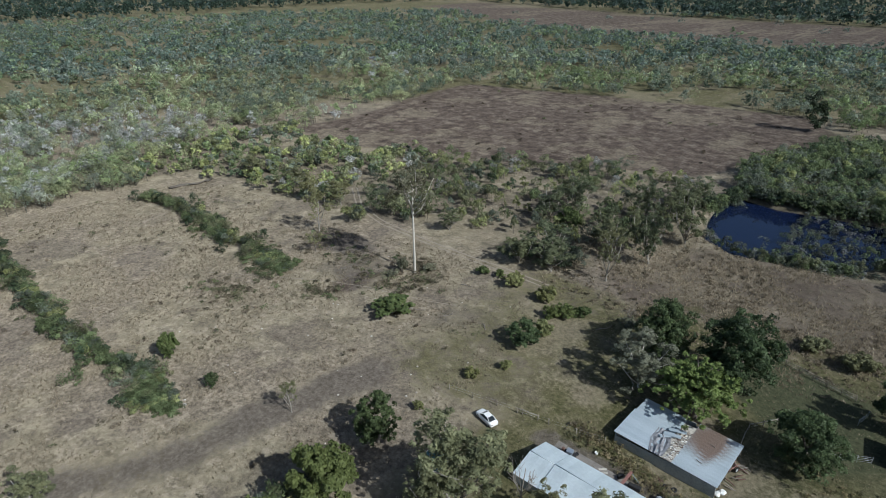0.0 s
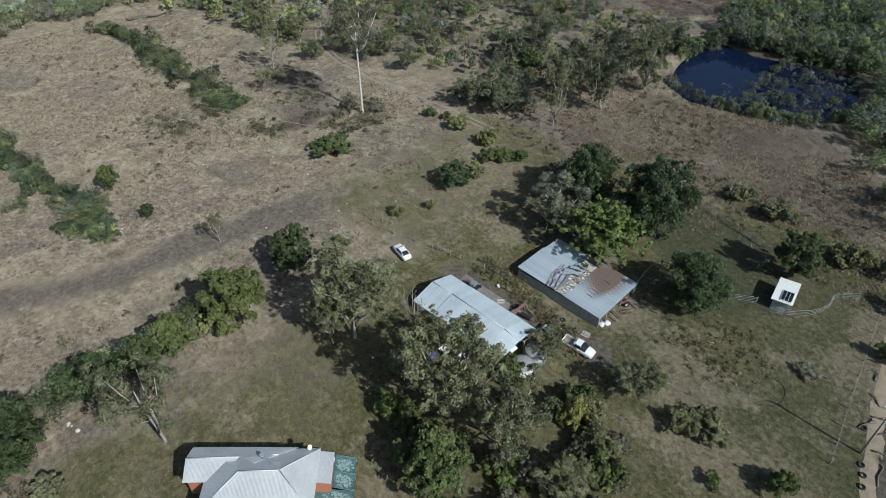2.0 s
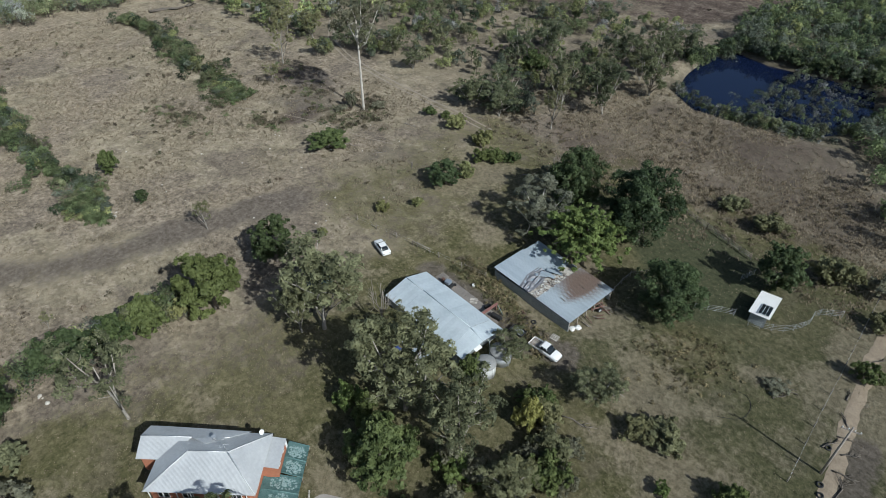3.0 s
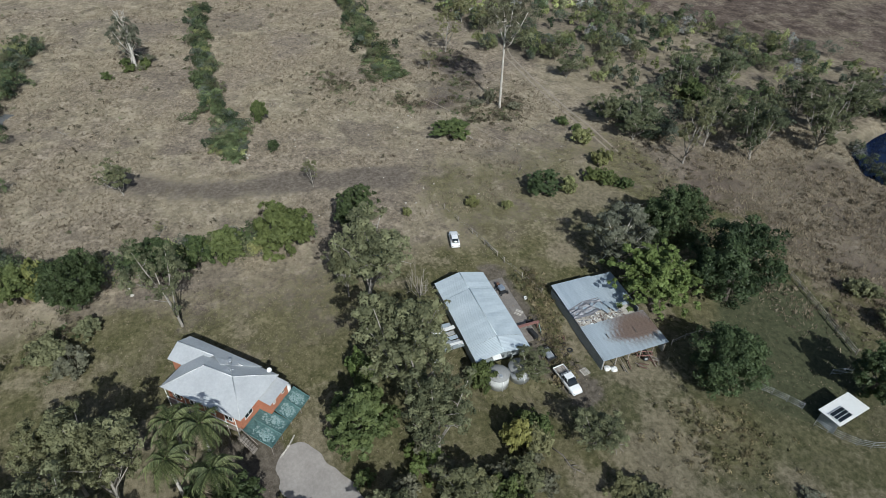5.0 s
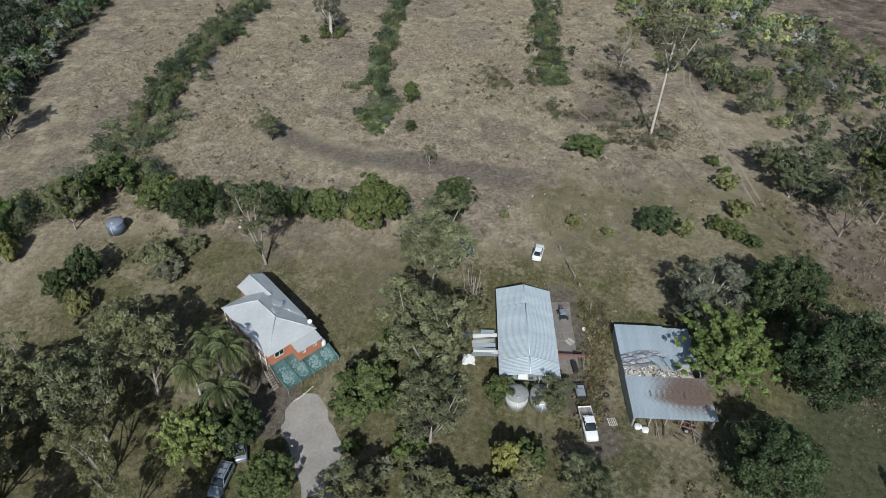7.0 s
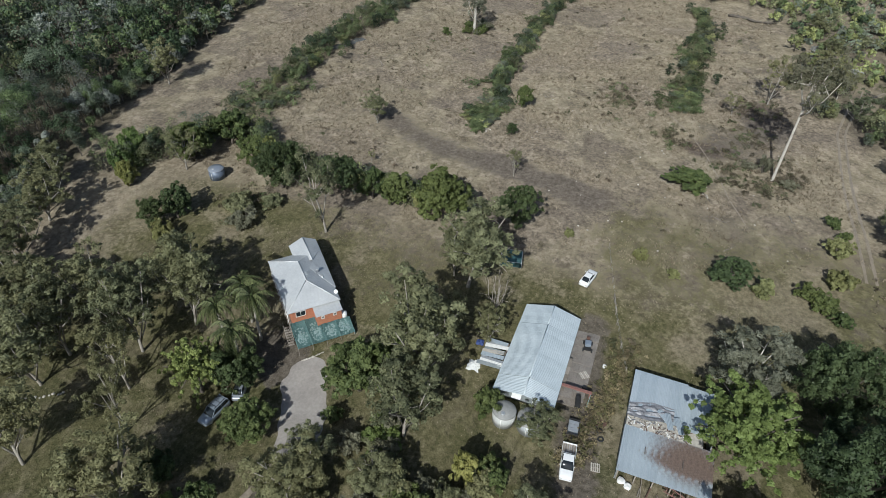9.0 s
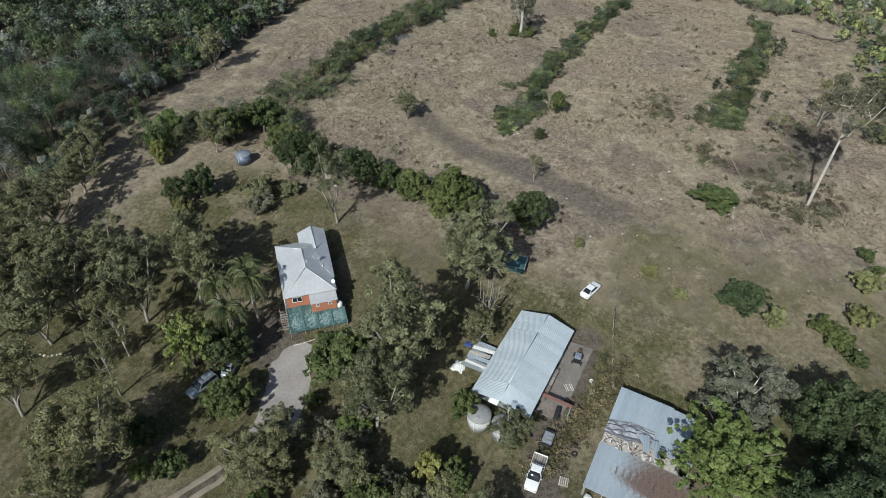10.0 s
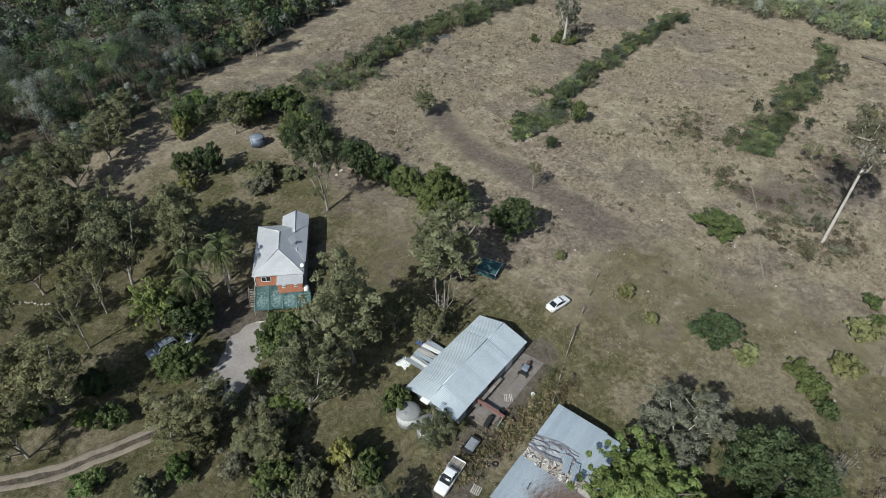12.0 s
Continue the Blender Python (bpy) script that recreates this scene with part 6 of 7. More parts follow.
for nm, x, y, mt, lab in (("tarpaulin", -24.6, 51.6, WHITE, "crumpled off-white tarpaulin on the ground"), ("tarpaulin", -28.8, 51.2, BLUEPLASTIC, "crumpled blue tarpaulin on the ground")):
    bm = bmesh.new()
    bmesh.ops.create_grid(bm, x_segments=10, y_segments=10, size=0.95 if mt == WHITE else 0.55)
    for v in bm.verts:
        v.co.z = 0.45 * abs(noise.noise(v.co * 1.7 + Vector((x, y, 0)))) + 0.25 * max(0, 1 - v.co.length)
        v.co.xy *= 1 + 0.3 * noise.noise(Vector((v.co.x, v.co.y, 7 + x)) * 2)
    bmesh.ops.solidify(bm, geom=bm.faces[:], thickness=0.02)
    me = bpy.data.meshes.new(nm)
    bm.to_mesh(me)
    bm.free()
    me.materials.append(mt)
    ob = new(nm, me)
    ob.matrix_basis = pose(x, y, gz(x, y) + 0.05)
    tagged(ob, lab, "tarpaulin")

# concrete apron
bm = bmesh.new()
for i in range(8):
    for j in range(2):
        x, y = -37.0 + 1.6 * i, 64.1 + 1.75 * j
        z = gz(x + 0.8, y + 0.9) + 0.06
        box(bm, x + 0.01, x + 1.59, y + 0.01, y + 1.74, z - 0.25, z + 0.004 * ((i + j) % 3))
apron = part("apron", bm, CONCRETE, None)
tagged(apron, "stained concrete apron beside the tin shed", "paving", kind="structure")

# the low barn with two roofs
barn = thing("old_barn", 0, 0, 0, 0, "low old barn with two rusting tin roofs and a broken strip", "barn")
BY0, BY1 = 73.3, 84.2
lay_sheets(barn, (-30.8, BY0, 0.72), (-30.8, 80.4, 0.72), (-23.6, BY0, 0.36), ROOF_BARN, 0.8, 0.04, seed=5)
lay_sheets(barn, (-30.6, 80.3, 0.62), (-30.6, BY1, 0.5), (-23.4, 80.3, 0.28), ROOF_BARN, 0.8, 0.04, jitter=0.14, seed=6)
lay_sheets(barn, (-21.5, BY0, 0.28), (-21.5, BY1 + 0.2, 0.28), (-14.7, BY0, -0.05), ROOF_RUST, 0.8, 0.04, seed=7)
for a, b, c, d in ((-30.6, -14.9, 73.4, 73.5), (-30.6, -30.5, 73.5, 84.0), (-30.6, -22.0, 83.9, 84.0)):
    wall_panel(barn, a, b, c, d, -2.9, 0.0 if a == -30.6 and b == -14.9 else 0.4, WALLTIN)
for y in np.linspace(73.6, 84.1, 6):
    part("post", rod((-14.95, y, -2.9), (-14.95, y, -0.1), 0.09), TIMBER, barn)
    part("post", rod((-22.6, y, -2.9), (-22.6, y, 0.25), 0.09), TIMBER, barn)
    part("rafter", boxed(-30.5, -22.6, y - 0.05, y + 0.05, 0.14, 0.24), TIMBER, barn)
    part("rafter", boxed(-22.6, -14.8, y - 0.05, y + 0.05, -0.22, -0.12), TIMBER, barn)
rng = np.random.default_rng(73)
for i in range(150):                           # broken boards and lining between the roofs
    x, y = rng.uniform(-23.3, -21.5), rng.uniform(73.5, 81.5)
    b = part("broken_board", boxed(-rng.uniform(0.08, 0.32), rng.uniform(0.08, 0.32), -0.06, 0.06, -0.02, 0.02), (STONE, TIMBER, WHITE, TIMBER, STONE, RUSTY, TORNTIN)[i % 7], barn)
    b.matrix_basis = pose(x, y, 0.32 + rng.uniform(0, 0.14), rng.uniform(-14, 14), rng.uniform(-12, 12), rng.uniform(0, 180))
bm = bmesh.new()
bmesh.ops.create_grid(bm, x_segments=14, y_segments=22, size=1.0)
for v in bm.verts:
    v.co = Vector((-24.5 + v.co.x * (1.55 - 0.5 * abs(v.co.y)) - 0.5 * v.co.y, 76.2 + v.co.y * 2.9, 0.52 + 0.42 * noise.noise(v.co * 3.1) * (1 - v.co.x * v.co.x)))
part("crumpled_tin", bm, TORNTIN, barn, "crumpled torn grey tin")
part("fallen_lining", slab(bmesh.new(), [(-23.6, 73.4, 0.26), (-21.3, 73.4, 0.25), (-21.3, 83, 0.25), (-23.6, 83, 0.26)], 0.05), STONE, barn)
for i in range(3):
    me = mesh_from("loose_sheet", *rib_sheet(0.75, 2.6), [ROOF_BARN])
    s = part_me("loose_sheet", me, None, barn)
    s.matrix_basis = pose(-25.3 + 0.3 * i, 77.4 + 1.2 * i, 0.66 + 0.05 * i, rng.uniform(-4, 4), rng.uniform(-4, 3), -65 + rng.uniform(-20, 20))
part("back_lining", boxed(-22.5, -15, 83.9, 84.0, -2.9, -0.1), WALLTIN, barn)
for i, x in enumerate((-15.4, -15.0)):
    bm = bmesh.new()
    bmesh.ops.create_icosphere(bm, subdivisions=2, radius=0.5)
    for v in bm.verts:
        v.co *= 1 + 0.35 * noise.noise(v.co * 3 + Vector((i * 5, 0, 0)))
        v.co.z *= 0.6
    me = bpy.data.meshes.new("feed_bag")
    bm.to_mesh(me)
    bm.free()
    me.materials.append(WHITE)
    ob = new("feed_bag", me)
    ob.matrix_basis = pose(x + 0.7, 74.3 + 0.9 * i, gz(x, 74.5) + 0.22)
    tagged(ob, "bulging white plastic bag against the barn", "bag", "white bags")
for i in range(14):
    x, y = -13.8 + rng.uniform(-0.8, 0.9), rng.uniform(76, 82.5)
    b = part("scrap_board", boxed(-rng.uniform(0.5, 1.1), rng.uniform(0.5, 1.1), -0.07, 0.07, -0.05, 0.05, 0.01), (TIMBER, RUSTY)[i % 2], None)
    b.matrix_basis = pose(x, y, gz(x, y) + 0.15 + rng.uniform(0, 0.2), 0, rng.uniform(-15, 15), rng.uniform(0, 180))
    tagged(b, "grey weathered scrap board lying by the barn" if i % 2 == 0 else "rusty steel scrap bar lying by the barn", "scrap", "scrap by the barn")
for p in ((-13.7, 75.6), (-13.4, 80.2)):
    part("leaning_pole", rod((p[0] + 0.8, p[1] + 1.2, gz(*p)), (p[0] - 5.2, p[1] + 0.6, 0.45), 0.05), TIMBER, barn)

# small hut with a solar panel
hut = thing("pump_hut", 3.2, 99.2, 0, 8.0, "small white-roofed hut with a solar panel", "hut")
part("roof", slab(bmesh.new(), [(-1.55, -3.1, 0.05), (1.6, -3.1, 0.2), (1.6, 3.1, 0.2), (-1.55, 3.1, 0.05)], 0.08), WHITE, hut)
for y0, y1, x0, x1 in ((-2.6, -2.5, -1.2, 1.2), (2.5, 2.6, -1.2, 1.2), (-2.5, 2.5, -1.2, -1.1)):
    wall_panel(hut, x0, x1, y0, y1, -2.5, 0.05, WALLTIN)
for y in (-2.5, 0, 2.5):
    part("post", rod((1.2, y, -2.5), (1.2, y, 0.1), 0.06), TIMBER, hut)
sp = part("solar_panel", boxed(-0.3, 1.3, -2.7, -0.1, 0.2, 0.26), DARKGLASS, hut, "dark blue solar panel")
sp.matrix_basis = pose(0, 0, 0.02, 0, -3, 0)
for i in range(4):
    part("panel_frame", boxed(-0.33 + 0.53 * i, -0.29 + 0.53 * i, -2.72, -0.08, 0.2, 0.275), WHITE, sp)
for y in (-2.72, -0.1):
    part("panel_frame", boxed(-0.33, 1.34, y - 0.03, y + 0.03, 0.2, 0.275), WHITE, sp)


# ---- water tanks ----
def water_tank(x, y, r, h, mat, label, roof=None):
    t = thing("water_tank", x, y, gz(x, y) - 0.1, 0, label, "water tank")
    part("shell", tube(bmesh.new(), [(0, 0, 0), (0, 0, h * 0.33), (0, 0, h * 0.34), (0, 0, h * 0.66), (0, 0, h * 0.67), (0, 0, h)], [r, r, r * 1.015, r * 1.015, r, r], 28), mat, t)
    bm = bmesh.new()
    tube(bm, [(0, 0, h), (0, 0, h + 0.1), (0, 0, h + 0.3), (0, 0, h + 0.42)], [r * 1.04, r * 0.99, r * 0.6, r * 0.15], 28)
    part("lid", bm, roof or mat, t)
    part("hatch", tube(bmesh.new(), [(r * 0.5, 0, h + 0.2), (r * 0.5, 0, h + 0.42)], [0.28, 0.26], 12), GALV, t)
    part("pipe", rod((r + 0.06, 0, 0), (r + 0.06, 0, h), 0.05), WHITE, t)
    return t


water_tank(-17.7, 58.2, 1.55, 2.1, TANKWHITE, "off-white round water tank beside the shed", TANKTOP)
water_tank(-17.9, 61.6, 1.6, 2.0, GALV, "grey galvanised round water tank beside the shed", TANKTOP)
tk = water_tank(-49.4, -10.9, 1.5, 2.1, TANKBLUE, "dented blue-grey water tank at the paddock edge", CARSILVER)


# ---- vehicles ----
def loft(bm, stations):
    """A hull through cross-sections: x, half width at sill and top, bottom, top."""
    rings = []
    for x, w, wt, z0, z1 in stations:
        b = min(0.1, (z1 - z0) * 0.25)
        pr = [(-w * 0.92, z0), (w * 0.92, z0), (w, z0 + b), (w, z0 + (z1 - z0) * 0.6), (wt, z1 - b * 0.4), (wt * 0.85, z1), (-wt * 0.85, z1), (-wt, z1 - b * 0.4), (-w, z0 + (z1 - z0) * 0.6), (-w, z0 + b)]
        rings.append([bm.verts.new((x, y, z)) for y, z in pr])
    for r, s in zip(rings, rings[1:]):
        for k in range(len(r)):
            f = bm.faces.new((r[k], r[(k + 1) % len(r)], s[(k + 1) % len(r)], s[k]))
            f.smooth = True
    bm.faces.new(rings[0][::-1])
    bm.faces.new(rings[-1])
    return bm


def wheels(car, xs, half, r=0.33):
    for x in xs:
        for s in (-1, 1):
            w = part("wheel", tube(bmesh.new(), [(x, s * (half - 0.2), r), (x, s * (half - 0.16), r), (x, s * (half - 0.02), r), (x, s * half, r)], [r * 0.85, r, r, r * 0.86], 16), BLACK, car)
            part("rim", tube(bmesh.new(), [(x, s * (half - 0.05), r), (x, s * (half + 0.012), r)], [r * 0.62, r * 0.55], 12), GALV, w)


def car(kind, paint, x, y, rz, label):
    c = thing({"ute": "utility_truck", "sedan": "sedan", "wagon": "four_wheel_drive"}[kind], x, y, gz(x, y) + 0.03, rz, label, "car")
    if kind == "sedan":
        hull = [(-2.3, 0.72, 0.68, 0.35, 0.78), (-2.1, 0.85, 0.8, 0.25, 0.95), (-1.2, 0.9, 0.84, 0.2, 0.98), (0.9, 0.9, 0.84, 0.2, 0.95), (1.85, 0.87, 0.8, 0.22, 0.88), (2.15, 0.8, 0.72, 0.25, 0.8), (2.28, 0.7, 0.62, 0.3, 0.66)]
        cab = [(-1.65, 0.74, 0.72, 0.93, 0.97), (-0.95, 0.76, 0.6, 0.93, 1.38), (-0.1, 0.78, 0.62, 0.9, 1.44), (0.35, 0.78, 0.62, 0.9, 1.4), (1.15, 0.76, 0.72, 0.88, 0.93)]
        roof, ax, wr = (-0.95, 0.35, 0.6, 1.40), (-1.35, 1.38), 0.32
    elif kind == "ute":
        hull = [(-0.6, 0.9, 0.86, 0.4, 1.08), (0.2, 0.92, 0.88, 0.35, 1.08), (1.3, 0.92, 0.88, 0.35, 1.06), (2.2, 0.9, 0.82, 0.35, 1.0), (2.62, 0.8, 0.7, 0.4, 0.85)]
        cab = [(-0.62, 0.8, 0.74, 1.05, 1.6), (-0.4, 0.82, 0.7, 1.05, 1.76), (0.5, 0.82, 0.7, 1.05, 1.78), (1.35, 0.8, 0.74, 1.02, 1.08)]
        roof, ax, wr = (-0.55, 0.5, 0.7, 1.77), (-1.7, 1.65), 0.38
    else:
        hull = [(-2.4, 0.85, 0.82, 0.5, 1.1), (-2.2, 0.93, 0.9, 0.4, 1.15), (1.0, 0.93, 0.9, 0.38, 1.12), (2.0, 0.92, 0.86, 0.4, 1.05), (2.4, 0.82, 0.75, 0.45, 0.9)]
        cab = [(-2.32, 0.84, 0.8, 1.1, 1.2), (-2.15, 0.85, 0.75, 1.1, 1.78), (0.3, 0.85, 0.74, 1.08, 1.84), (1.15, 0.82, 0.78, 1.06, 1.13)]
        roof, ax, wr = (-2.12, 0.32, 0.74, 1.84), (-1.45, 1.45), 0.4
    part("body", loft(bmesh.new(), hull), paint, c)
    part("windows", loft(bmesh.new(), cab), DARKGLASS, c, "dark tinted glass")
    a, b, w, z = roof
    part("roof", boxed(a, b, -w, w, z - 0.02, z + 0.05, 0.025), paint, c)
    for s in (-1, 1):
        p1, p2 = (b, s * w, z), (hull[-3][0] * 0.72 if kind != "wagon" else 1.1, s * (w + 0.1), 1.02)
        part("pillar", rod(p1, p2, 0.045, 5), paint, c)
        q2 = (cab[0][0] + 0.05, s * (w + 0.09), cab[0][4])
        part("pillar", rod((a, s * w, z), q2, 0.06, 5), paint, c)
        part("pillar", rod(((a + b) / 2, s * w, z), ((a + b) / 2, s * (w + 0.17), 0.95), 0.04, 5), paint, c)
        part("headlight", boxed(hull[-1][0] - 0.22, hull[-1][0] + 0.02, s * 0.62 - 0.14, s * 0.62 + 0.14, hull[-1][4] - 0.18, hull[-1][4] - 0.03, 0.02), GALV, c, "clear headlight")
        part("mirror", boxed(0.72, 0.82, s * 0.96 - 0.08, s * 0.96 + 0.08, 0.98, 1.1, 0.02), paint, c)
        if kind != "ute":
            part("tail_light", boxed(hull[0][0] - 0.02, hull[0][0] + 0.1, s * 0.6 - 0.13, s * 0.6 + 0.13, 0.65, 0.78, 0.02), RUSTY, c, "red tail light")
    if kind == "wagon":
        for yy in (-0.55, 0.55):
            part("roof_rail", rod((-2.0, yy, 1.95), (0.2, yy, 1.95), 0.03), BLACK, c)
        for xx in (-1.8, -1.0, -0.2):
            part("roof_bar", rod((xx, -0.6, 1.95), (xx, 0.6, 1.95), 0.025), BLACK, c)
    if kind == "ute":
        tray = part("tray", boxed(-2.75, -0.68, -0.95, 0.95, 0.78, 0.9, 0.01), GALV, c, "steel tray")
        for s in (-1, 1):
            part("tray_side", boxed(-2.75, -0.68, s * 0.95 - 0.02, s * 0.95 + 0.02, 0.9, 1.15), WHITE, tray)
        part("tailgate", boxed(-2.78, -2.74, -0.95, 0.95, 0.9, 1.15), WHITE, tray)
        for i in range(6):
            part("tray_board", boxed(-2.7, -0.72, -0.9 + 0.3 * i, -0.64 + 0.3 * i, 0.905, 0.93), TIMBER, tray)
        rk = bmesh.new()
        for yy in (-0.9, -0.45, 0, 0.45, 0.9):
            tube(rk, [(-0.74, yy, 0.9), (-0.74, yy, 1.75)], [0.025, 0.025], 5)
        tube(rk, [(-0.74, -0.9, 1.75), (-0.74, 0.9, 1.75)], [0.03, 0.03], 5)
        part("headboard", rk, GALV, c)
        part("chassis", boxed(-2.7, 0, -0.5, 0.5, 0.45, 0.78), BLACK, c)
    wheels(c, ax, 0.9, wr)
    c.scale = (0.93, 0.93, 0.95)
    return c


car("ute", CARWHITE, -14.4, 67.6, 6, "white utility truck with a steel tray on bare ground")
car("sedan", CARWHITE, -48.2, 63.4, 166, "white sedan parked on rough grass")
car("wagon", CARDARK, -4.6, 21.5, 172 + 180, "slate grey four-wheel-drive wagon parked in tree shade")
car("sedan", CARSILVER, -9.3, 22.4, 200, "silver sedan parked under trees")

trailer = thing("box_trailer", -19.6, 67.2, gz(-19.6, 67.2), 4, "small galvanised box trailer behind the utility", "trailer")
part("floor", boxed(-1.2, 1.1, -0.7, 0.7, 0.5, 0.56), GALV, trailer)
for a, b, c, d in ((-1.2, 1.1, -0.72, -0.68), (-1.2, 1.1, 0.68, 0.72), (-1.22, -1.18, -0.7, 0.7), (1.08, 1.12, -0.7, 0.7)):
    part("side", boxed(a, b, c, d, 0.5, 0.9), BLACK, trailer)
for i in range(3):
    part("load_panel", boxed(-0.9 + 0.6 * i, -0.4 + 0.6 * i, -0.5, 0.5, 0.85, 0.9), GALV, trailer, "pale sheet load")
part("drawbar", rod((1.1, 0, 0.5), (2.0, 0, 0.5), 0.05), BLACK, trailer)
wheels(trailer, (-0.1,), 0.9, 0.3)

quad = thing("engine_trolley", -34.0, 66.2, gz(-34, 66.2) + 0.05, 8, "black wheeled engine trolley on the concrete apron", "machine")
part("frame", boxed(-1.1, 0.9, -0.5, 0.5, 0.35, 0.45), BLACK, quad)
part("hood", boxed(-0.7, 0.3, -0.45, 0.45, 0.5, 1.0, 0.06), CARDARK, quad)
part("bar", rod((0.8, -0.7, 0.35), (0.8, 0.7, 0.35), 0.06), BLACK, quad)
part("engine", boxed(-1.5, -1.05, -0.25, 0.25, 0.4, 0.95, 0.05), RUSTY, quad, "rust-orange engine block")
wheels(quad, (-0.7, 0.75), 0.72, 0.28)

plough = thing("old_plough", -15.0, 80.6, gz(-15.0, 80.6), 70, "rusty red old plough under the barn eave", "farm machine")
part("frame", rod((-1.3, -0.5, 0.7), (1.3, -0.3, 0.75), 0.07), GANTRY, plough)
part("frame", rod((-1.3, 0.5, 0.7), (1.3, 0.3, 0.75), 0.07), GANTRY, plough)
for x in (-1.0, -0.2, 0.6):
    part("crossbar", rod((x, -0.55, 0.72), (x, 0.55, 0.72), 0.05), GANTRY, plough)
    part("tine", tube(bmesh.new(), [(x, 0.3, 0.7), (x - 0.25, 0.3, 0.35), (x + 0.05, 0.3, 0.02)], [0.04, 0.04, 0.02], 6), RUSTY, plough)
part("seat", boxed(-1.5, -1.1, -0.22, 0.22, 1.05, 1.12, 0.03), RUSTY, plough)
part("seat_post", rod((-1.3, 0, 0.7), (-1.3, 0, 1.05), 0.04), RUSTY, plough)
wheels(plough, (0.2,), 0.85, 0.42)

gantry = thing("steel_gantry", -25.2, 66.0, gz(-25, 66), 0, "rust-red steel beam frame beside the shed", "frame")
part("beam", boxed(-0.2, 0.2, -2.2, 2.4, 1.15, 1.4, 0.02), GANTRY, gantry)
for y in (-2.0, 2.2):
    part("leg", boxed(-0.1, 0.1, y - 0.1, y + 0.1, -0.3, 1.15), GANTRY, gantry)
part("yellow_bar", rod((0.1, 2.3, 1.2), (1.5, 2.2, 0.1), 0.05), LITTER, gantry, "pale leaning bar")
part("deck", boxed(-0.4, 2.2, -1.9, 0.6, -0.25, 0.05), TIMBER, gantry, "worn timber deck")
for nm, x, y, sx, sy, h, rz in (("drum_heap", -23.9, 66.9, 0.9, 0.7, 0.7, 8), ("battery_box", -26.3, 67.5, 0.55, 0.5, 0.6, 60)):
    ob = part(nm, boxed(-sx, sx, -sy / 2, sy / 2, 0, h, 0.08), BLACK, None)
    ob.matrix_basis = pose(x, y, gz(x, y) + 0.05, 0, 0, rz)
    tagged(ob, "black machine box lying beside the rusty frame", "machine part", "black machine parts")


def pallet(x, y, rz):
    p = thing("pallet", x, y, gz(x, y) + 0.02, rz, "weathered grey timber pallet lying on grass", "pallet")
    for i in range(5):
        part("slat", boxed(-0.6, 0.6, -0.55 + 0.25 * i, -0.42 + 0.25 * i, 0.1, 0.13), STONE, p)
    for i in (-0.55, 0, 0.55):
        part("bearer", boxed(i - 0.04, i + 0.04, -0.55, 0.6, 0, 0.1), TIMBER, p)


pallet(-15.4, 71.0, 10)
pallet(-28.8, 52.0 + 14.8, 40)


def tyre(x, y, tilt):
    bm = bmesh.new()
    rr = [(0.33 + 0.11 * math.cos(t), 0.11 * math.sin(t)) for t in np.linspace(0, 2 * math.pi, 9)[:-1]]
    rings = [[bm.verts.new((r * math.cos(a), r * math.sin(a), z)) for r, z in rr] for a in np.linspace(0, 2 * math.pi, 19)[:-1]]
    for i in range(18):
        for k in range(8):
            bm.faces.new((rings[i][k], rings[(i + 1) % 18][k], rings[(i + 1) % 18][(k + 1) % 8], rings[i][(k + 1) % 8])).smooth = True
    ob = part("tyre", bm, BLACK, None)
    ob.matrix_basis = pose(x, y, gz(x, y) + 0.12, tilt, 0, 0)
    tagged(ob, "old black tyre lying on the ground", "tyre", "old tyres")


for x, y in ((-21.5, 69.9), (-20.8, 70.5), (-22.3, 70.7), (21.9, 76.6), (22.5, 75.2), (22.9, 73.4), (-19.6, 66.0 + 4.9), (20.4, 82.6)):
    tyre(x, y, 8)
scrap = thing("scrap_heap", -21.6, 70.4, gz(-21.6, 70.4), 0, "heap of rusty brown scrap on grass", "scrap heap")
for i in range(14):
    b = part("scrap_piece", boxed(-rng.uniform(0.1, 0.35), rng.uniform(0.1, 0.35), -0.06, 0.06, -0.05, 0.05), RUSTY, scrap)
    b.matrix_basis = pose(rng.normal(0, 0.7), rng.normal(0, 0.6), 0.15 + rng.uniform(0, 0.3), rng.uniform(-30, 30), rng.uniform(-30, 30), rng.uniform(0, 180))
bk = thing("bucket", -31.3, 69.2, gz(-31.3, 69.2), 0, "pale plastic bucket lying on grass", "bucket")
part("shell", tube(bmesh.new(), [(0, 0, 0), (0, 0, 0.4)], [0.2, 0.26], 14), WHITE, bk)
part("rim", tube(bmesh.new(), [(0, 0, 0.4), (0, 0, 0.44)], [0.28, 0.28], 14), WHITE, bk)

# netted cage under the trees
cage = thing("netted_cage", -48.0, 50.2, gz(-48, 50.2), 12, "low teal netted cage under gum trees", "cage")
for x, y in ((-1.6, -1.8), (1.6, -1.8), (1.6, 1.8), (-1.6, 1.8)):
    part("post", rod((x, y, -0.3), (x, y, 1.15), 0.05), GALV, cage)
for a, b in (((-1.6, -1.8), (1.6, -1.8)), ((1.6, -1.8), (1.6, 1.8)), ((1.6, 1.8), (-1.6, 1.8)), ((-1.6, 1.8), (-1.6, -1.8))):
    part("rail", rod((*a, 1.15), (*b, 1.15), 0.05), GALV, cage)
    part("side_net", slab(bmesh.new(), [(*a, 1.1), (*b, 1.1), (b[0] * 0.985, b[1] * 0.985, 0.1), (a[0] * 0.985, a[1] * 0.985, 0.1)], 0.02), TEAL_DARK, cage)
